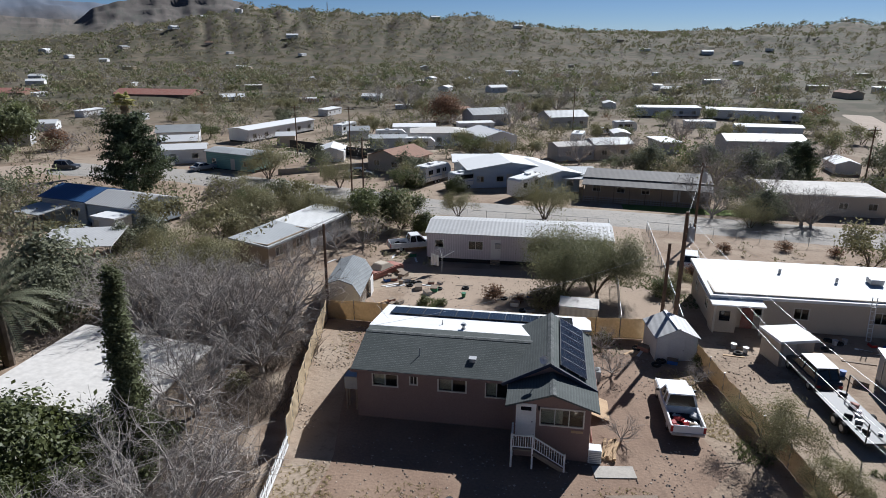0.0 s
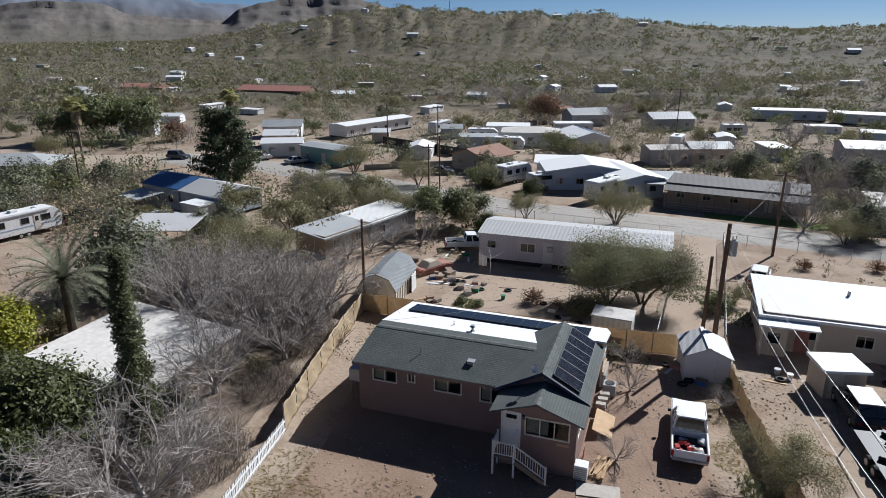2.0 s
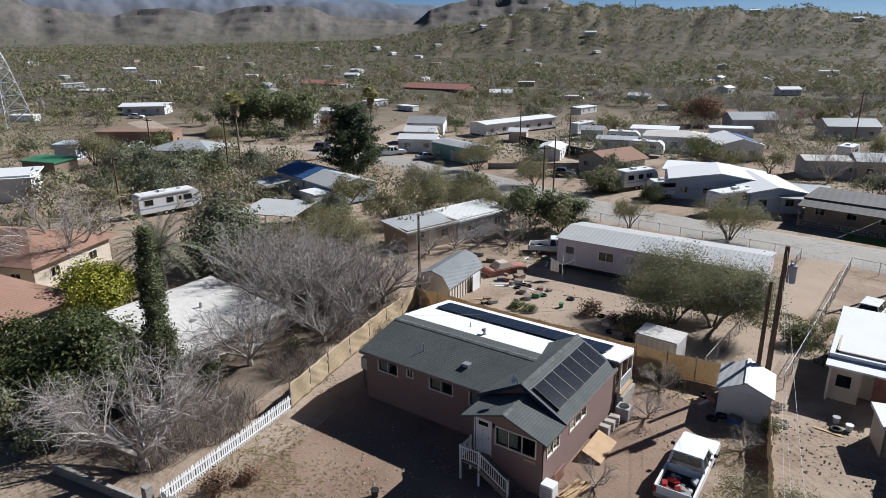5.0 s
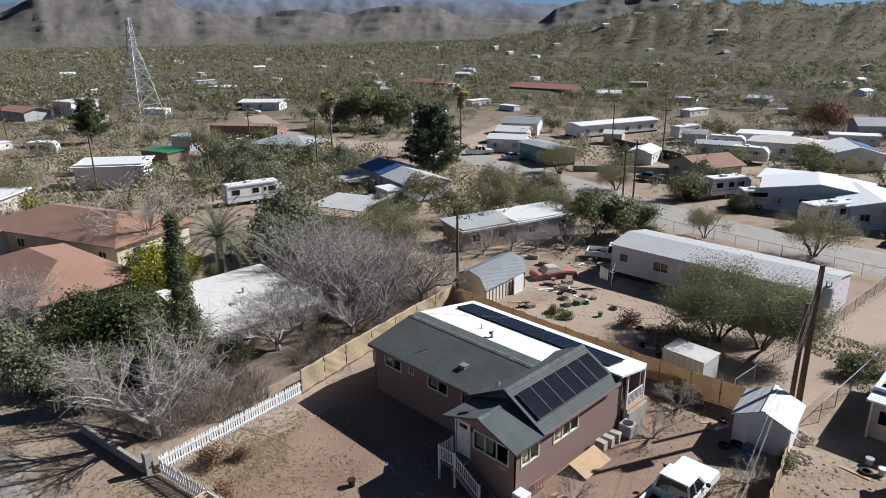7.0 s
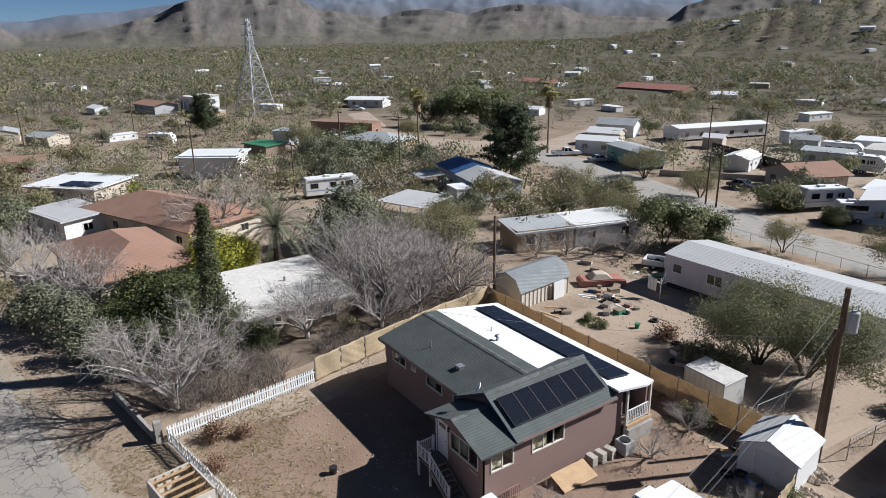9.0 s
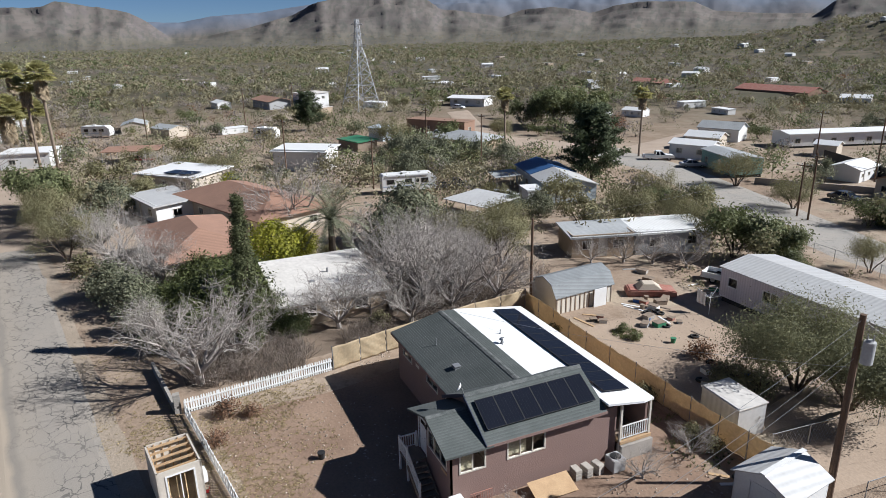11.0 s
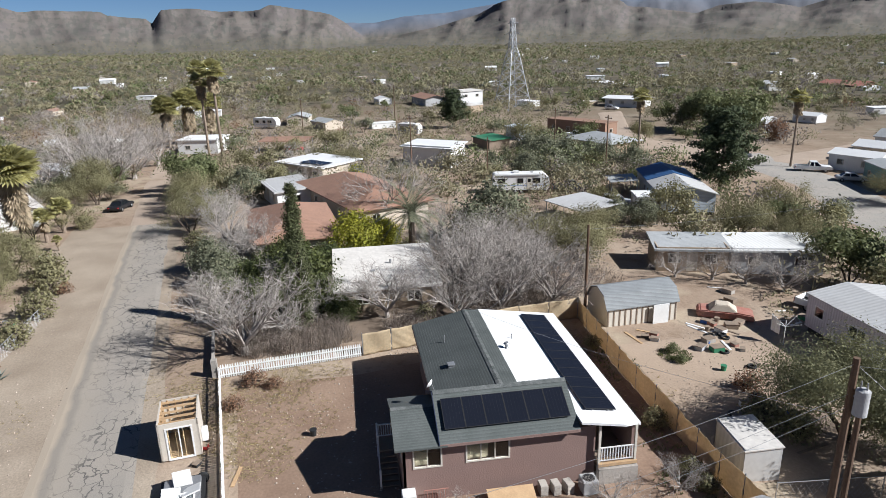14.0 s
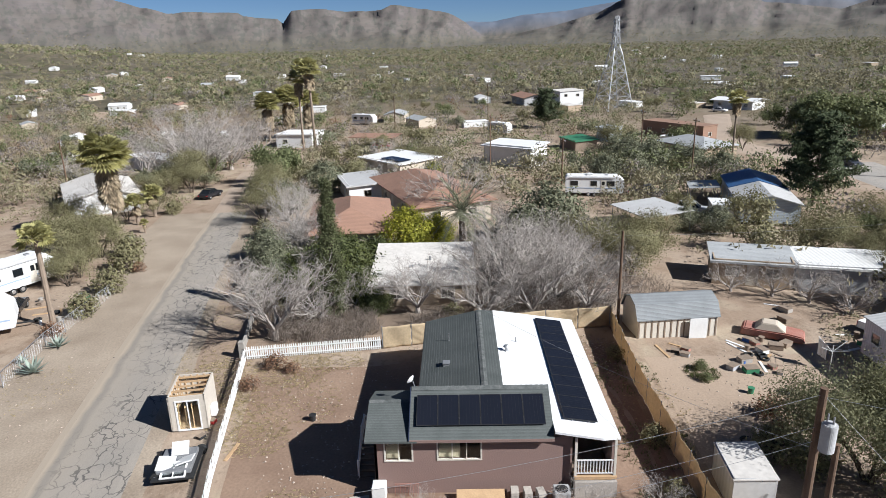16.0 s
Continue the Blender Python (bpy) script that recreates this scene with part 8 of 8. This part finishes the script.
def junk(x, y):
    k = r7.random()
    c = r7.choice(colours)
    if k < 0.35:
        e = thing("crate", "small weathered crate lying in the yard", "crate", on_ground(x, y, r7.uniform(0, 180)), "yard clutter")
        s = r7.uniform(0.2, 0.5)
        Geo().box(-s, s, -s * 0.7, s * 0.7, 0.0, s * 0.8).ob("box", c, e, bevel=0.02)
        Geo().box(-s * 1.04, s * 1.04, -s * 0.74, s * 0.74, s * 0.8, s * 0.88).ob("lid", OLDWOOD, e)
    elif k < 0.6:
        e = thing("plank", "loose weathered plank on the ground", "board", on_ground(x, y, r7.uniform(0, 180)), "yard clutter")
        Geo().box(-r7.uniform(0.6, 1.5), 0.8, -0.1, 0.1, 0.0, 0.05).ob("board", r7.choice((OLDWOOD, WOOD, WHITE)), e)
    elif k < 0.8:
        e = thing("bucket", "plastic bucket standing in the dirt", "bucket", on_ground(x, y), "yard clutter")
        Geo().tube((0, 0, 0), (0, 0, 0.4), 0.16, 0.21, 12).ob("body", c, e)
        Geo().tube((0, 0, 0.38), (0, 0, 0.41), 0.225, 0.225, 12).ob("rim", c, e)
    else:
        e = thing("tyre", "old tyre lying in the yard", "tyre", on_ground(x, y), "yard clutter")
        g = Geo()
        n = 14
        for i in range(n):
            for j in range(6):
                a, b = 6.28318 * i / n, 6.28318 * j / 6
                g.v.append(((0.27 + 0.09 * math.cos(b)) * math.cos(a), (0.27 + 0.09 * math.cos(b)) * math.sin(a), 0.09 + 0.09 * math.sin(b)))
        g.f = [(i * 6 + j, ((i + 1) % n) * 6 + j, ((i + 1) % n) * 6 + (j + 1) % 6, i * 6 + (j + 1) % 6) for i in range(n) for j in range(6)]
        g.ob("ring", RUBBER, e, smooth=True)


for cx, cy, rr, n in ((-13.2, 58.3, 2.2, 14), (-10.2, 57.2, 2.0, 8), (-6, 55, 4.5, 9), (-13.2, 51, 1.6, 5), (0.5, 53.5, 2.5, 8), (14.8, 47, 1.2, 6), (20, 44, 2.0, 7), (22.5, 48, 2.5, 6), (-24, -0.5, 2.4, 9), (-20.5, 0.2, 1.6, 6), (-4, 23.8, 4.0, 4), (7.7, 45.6, 0.6, 7), (9.0, 43.2, 1.0, 3), (24, 50, 4, 8), (-21, 63, 3, 5), (-52, 63, 3, 5), (-15, 63.5, 3, 5), (-32, 35, 2.5, 5)):
    for _ in range(n):
        a, k = r7.uniform(0, 6.28), math.sqrt(r7.random()) * rr
        junk(cx + math.cos(a) * k, cy + math.sin(a) * k)

# agaves and shrubs by the street and in the yards
for x, y, s in ((-10.6, 5.0, 1.15), (-14.8, 4.4, 0.95), (-43, -3.4, 1.0), (-12.2, 3.2, 0.6)):
    e = thing("agave", "blue-grey agave rosette by the street", "agave", on_ground(x, y, x * 40), "agaves")
    for i in range(22):
        a, el = i * 2.4, 0.25 + 0.9 * (i / 22)
        d = Vector((math.cos(a) * math.cos(el), math.sin(a) * math.cos(el), math.sin(el)))
        t = Vector((-math.sin(a), math.cos(a), 0)) * 0.11 * s
        b = Vector((0, 0, 0.05))
        m, q = b + d * 0.5 * s, b + d * 1.15 * s
        Geo().add([b - t * 0.7, b + t * 0.7, m + t, m - t, q, m - Vector((0, 0, 0.05))], [(0, 1, 2, 3), (3, 2, 4), (0, 5, 1), (1, 5, 2), (2, 5, 4), (4, 5, 3), (3, 5, 0)]).ob("leaf", AGAVE, e)


def shrub(label, seed, h, r, material, n, size, spots, name="shrub"):
    p = round_tree(name, label, seed, h, r, material, n, size, "shrubs")
    p["category"] = "shrub"
    put_tree(p, spots)


shrub("low dry brown shrub in the yard", 401, 1.1, 0.9, LEAF_RUST, 700, 0.07, [(-10.9, 22.4, 1.0, 0), (-7.9, 21.4, 0.8, 40), (-4.2, 54.6, 1.2, 10), (-2.0, 54.0, 0.8, 0), (-17.0, 2.6, 1.0, 0), (-10.2, 23.8, 0.7, 0), (14.5, 64, 1.2, 0), (20, 74, 1.0, 50), (27, 76, 1.1, 90), (32, 75, 1.0, 0), (-32.5, 2.5, 0.9, 20)])
shrub("olive green shrub by the fence", 402, 1.7, 1.1, LEAF_OLIVE, 1300, 0.09, [(3.6, 46.3, 0.6, 0), (4.9, 46.6, 0.55, 90), (-1.0, 46.6, 0.7, 30), (0.2, 52.8, 1.2, 0), (1.5, 54.2, 1.0, 70), (-11.6, 46.8, 0.6, 0), (-21, 3.0, 1.2, 0), (-26.5, 2.6, 1.4, 50), (-33, 1.0, 1.6, 20), (-38, -1.0, 1.5, 0), (-58, -4.4, 1.2, 0), (-37, 14.5, 1.4, 80), (-44, 12.5, 1.3, 20), (-21.5, 20.6, 1.0, 0), (-25, 18.8, 1.2, 60), (13.6, 27.0, 0.9, 10), (-38, 36, 1.0, 0), (-19, 35.2, 0.8, 0), (11.5, 59, 0.9, 0), (-50, 90.5, 1.0, 0), (-43, 80, 1.2, 40), (-34, 83, 1.1, 90)])
shrub("green bush beside the power pole", 403, 1.6, 1.2, LEAF_GREEN, 1300, 0.09, [(10.9, 58.2, 1.0, 0), (-10.0, 52.4, 0.45, 0), (-8.4, 52.2, 0.4, 90), (16, 63, 1.1, 30), (11.4, 44.0, 0.5, 0)])


# ---- landmarks on the near hill ----
def on_hill(bearing, r):
    a = math.radians(bearing)
    x, y = -r * math.sin(a), r * math.cos(a)
    return x, y, terrain_z(x, y)


x, y, z = on_hill(25.5, 820)
e = thing("water_tank", "white water tank on the near hilltop", "tank", pose(x, y, z, 0, 0, 20))
Geo().tube((0, 0, -1), (0, 0, 6.5), 4.2, 4.2, 20).ob("tank", WHITE, e)
Geo().tube((0, 0, 6.5), (0, 0, 7.4), 4.3, 0.4, 20).ob("lid", WHITE, e)
x, y, z = on_hill(18.6, 880)
e = thing("radio_mast", "thin lattice radio mast on the ridge", "mast", pose(x, y, z))
for k in range(3):
    a = k * 2.094
    Geo().beam((1.0 * math.cos(a), 1.0 * math.sin(a), -1), (0.3 * math.cos(a), 0.3 * math.sin(a), 17), 0.3).ob("leg", GALV, e)
for i in range(7):
    Geo().beam((0.9 - 0.09 * i, 0, i * 2.4), (-0.5 + 0.05 * i, 0.7, i * 2.4 + 2), 0.18).ob("brace", GALV, e)
for b, r, lab in ((28.2, 900, "white house on the hillside"), (9.8, 800, "pale house on the ridge slope"), (21.5, 640, "white shed at the hill's foot")):
    x, y, z = on_hill(b, r)
    copy_thing(far_kinds[4], pose(x, y, z + 0.3, 0, 0, 20))["label"] = lab

# rotary clothes line in the back yard
e = thing("clothes_line", "white rotary clothes line with hanging cloth", "clothes line", on_ground(-9.9, 61.2, 20))
Geo().tube((0, 0, -0.2), (0, 0, 2.0), 0.03).ob("pole", WHITE, e)
for k in range(4):
    a = k * 1.571
    Geo().beam((0, 0, 1.5), (1.2 * math.cos(a), 1.2 * math.sin(a), 2.1), 0.03).ob("arm", WHITE, e)
    for t in (0.5, 0.8, 1.0):
        b = a + 1.571
        Geo().beam((1.2 * t * math.cos(a), 1.2 * t * math.sin(a), 1.5 + 0.6 * t), (1.2 * t * math.cos(b), 1.2 * t * math.sin(b), 1.5 + 0.6 * t), 0.012).ob("line", GALV, e)
g = Geo()
for i in range(9):
    for j in range(5):
        g.v.append((-1.15 + 0.1 * i, -0.06 + 0.05 * math.sin(2.1 * i + 0.4 * j), 2.0 - 0.28 * j - 0.02 * i))
g.f = [(i * 5 + j, (i + 1) * 5 + j, (i + 1) * 5 + j + 1, i * 5 + j + 1) for i in range(8) for j in range(4)]
g.ob("cloth", WHITE, e, "white cloth hung to dry")
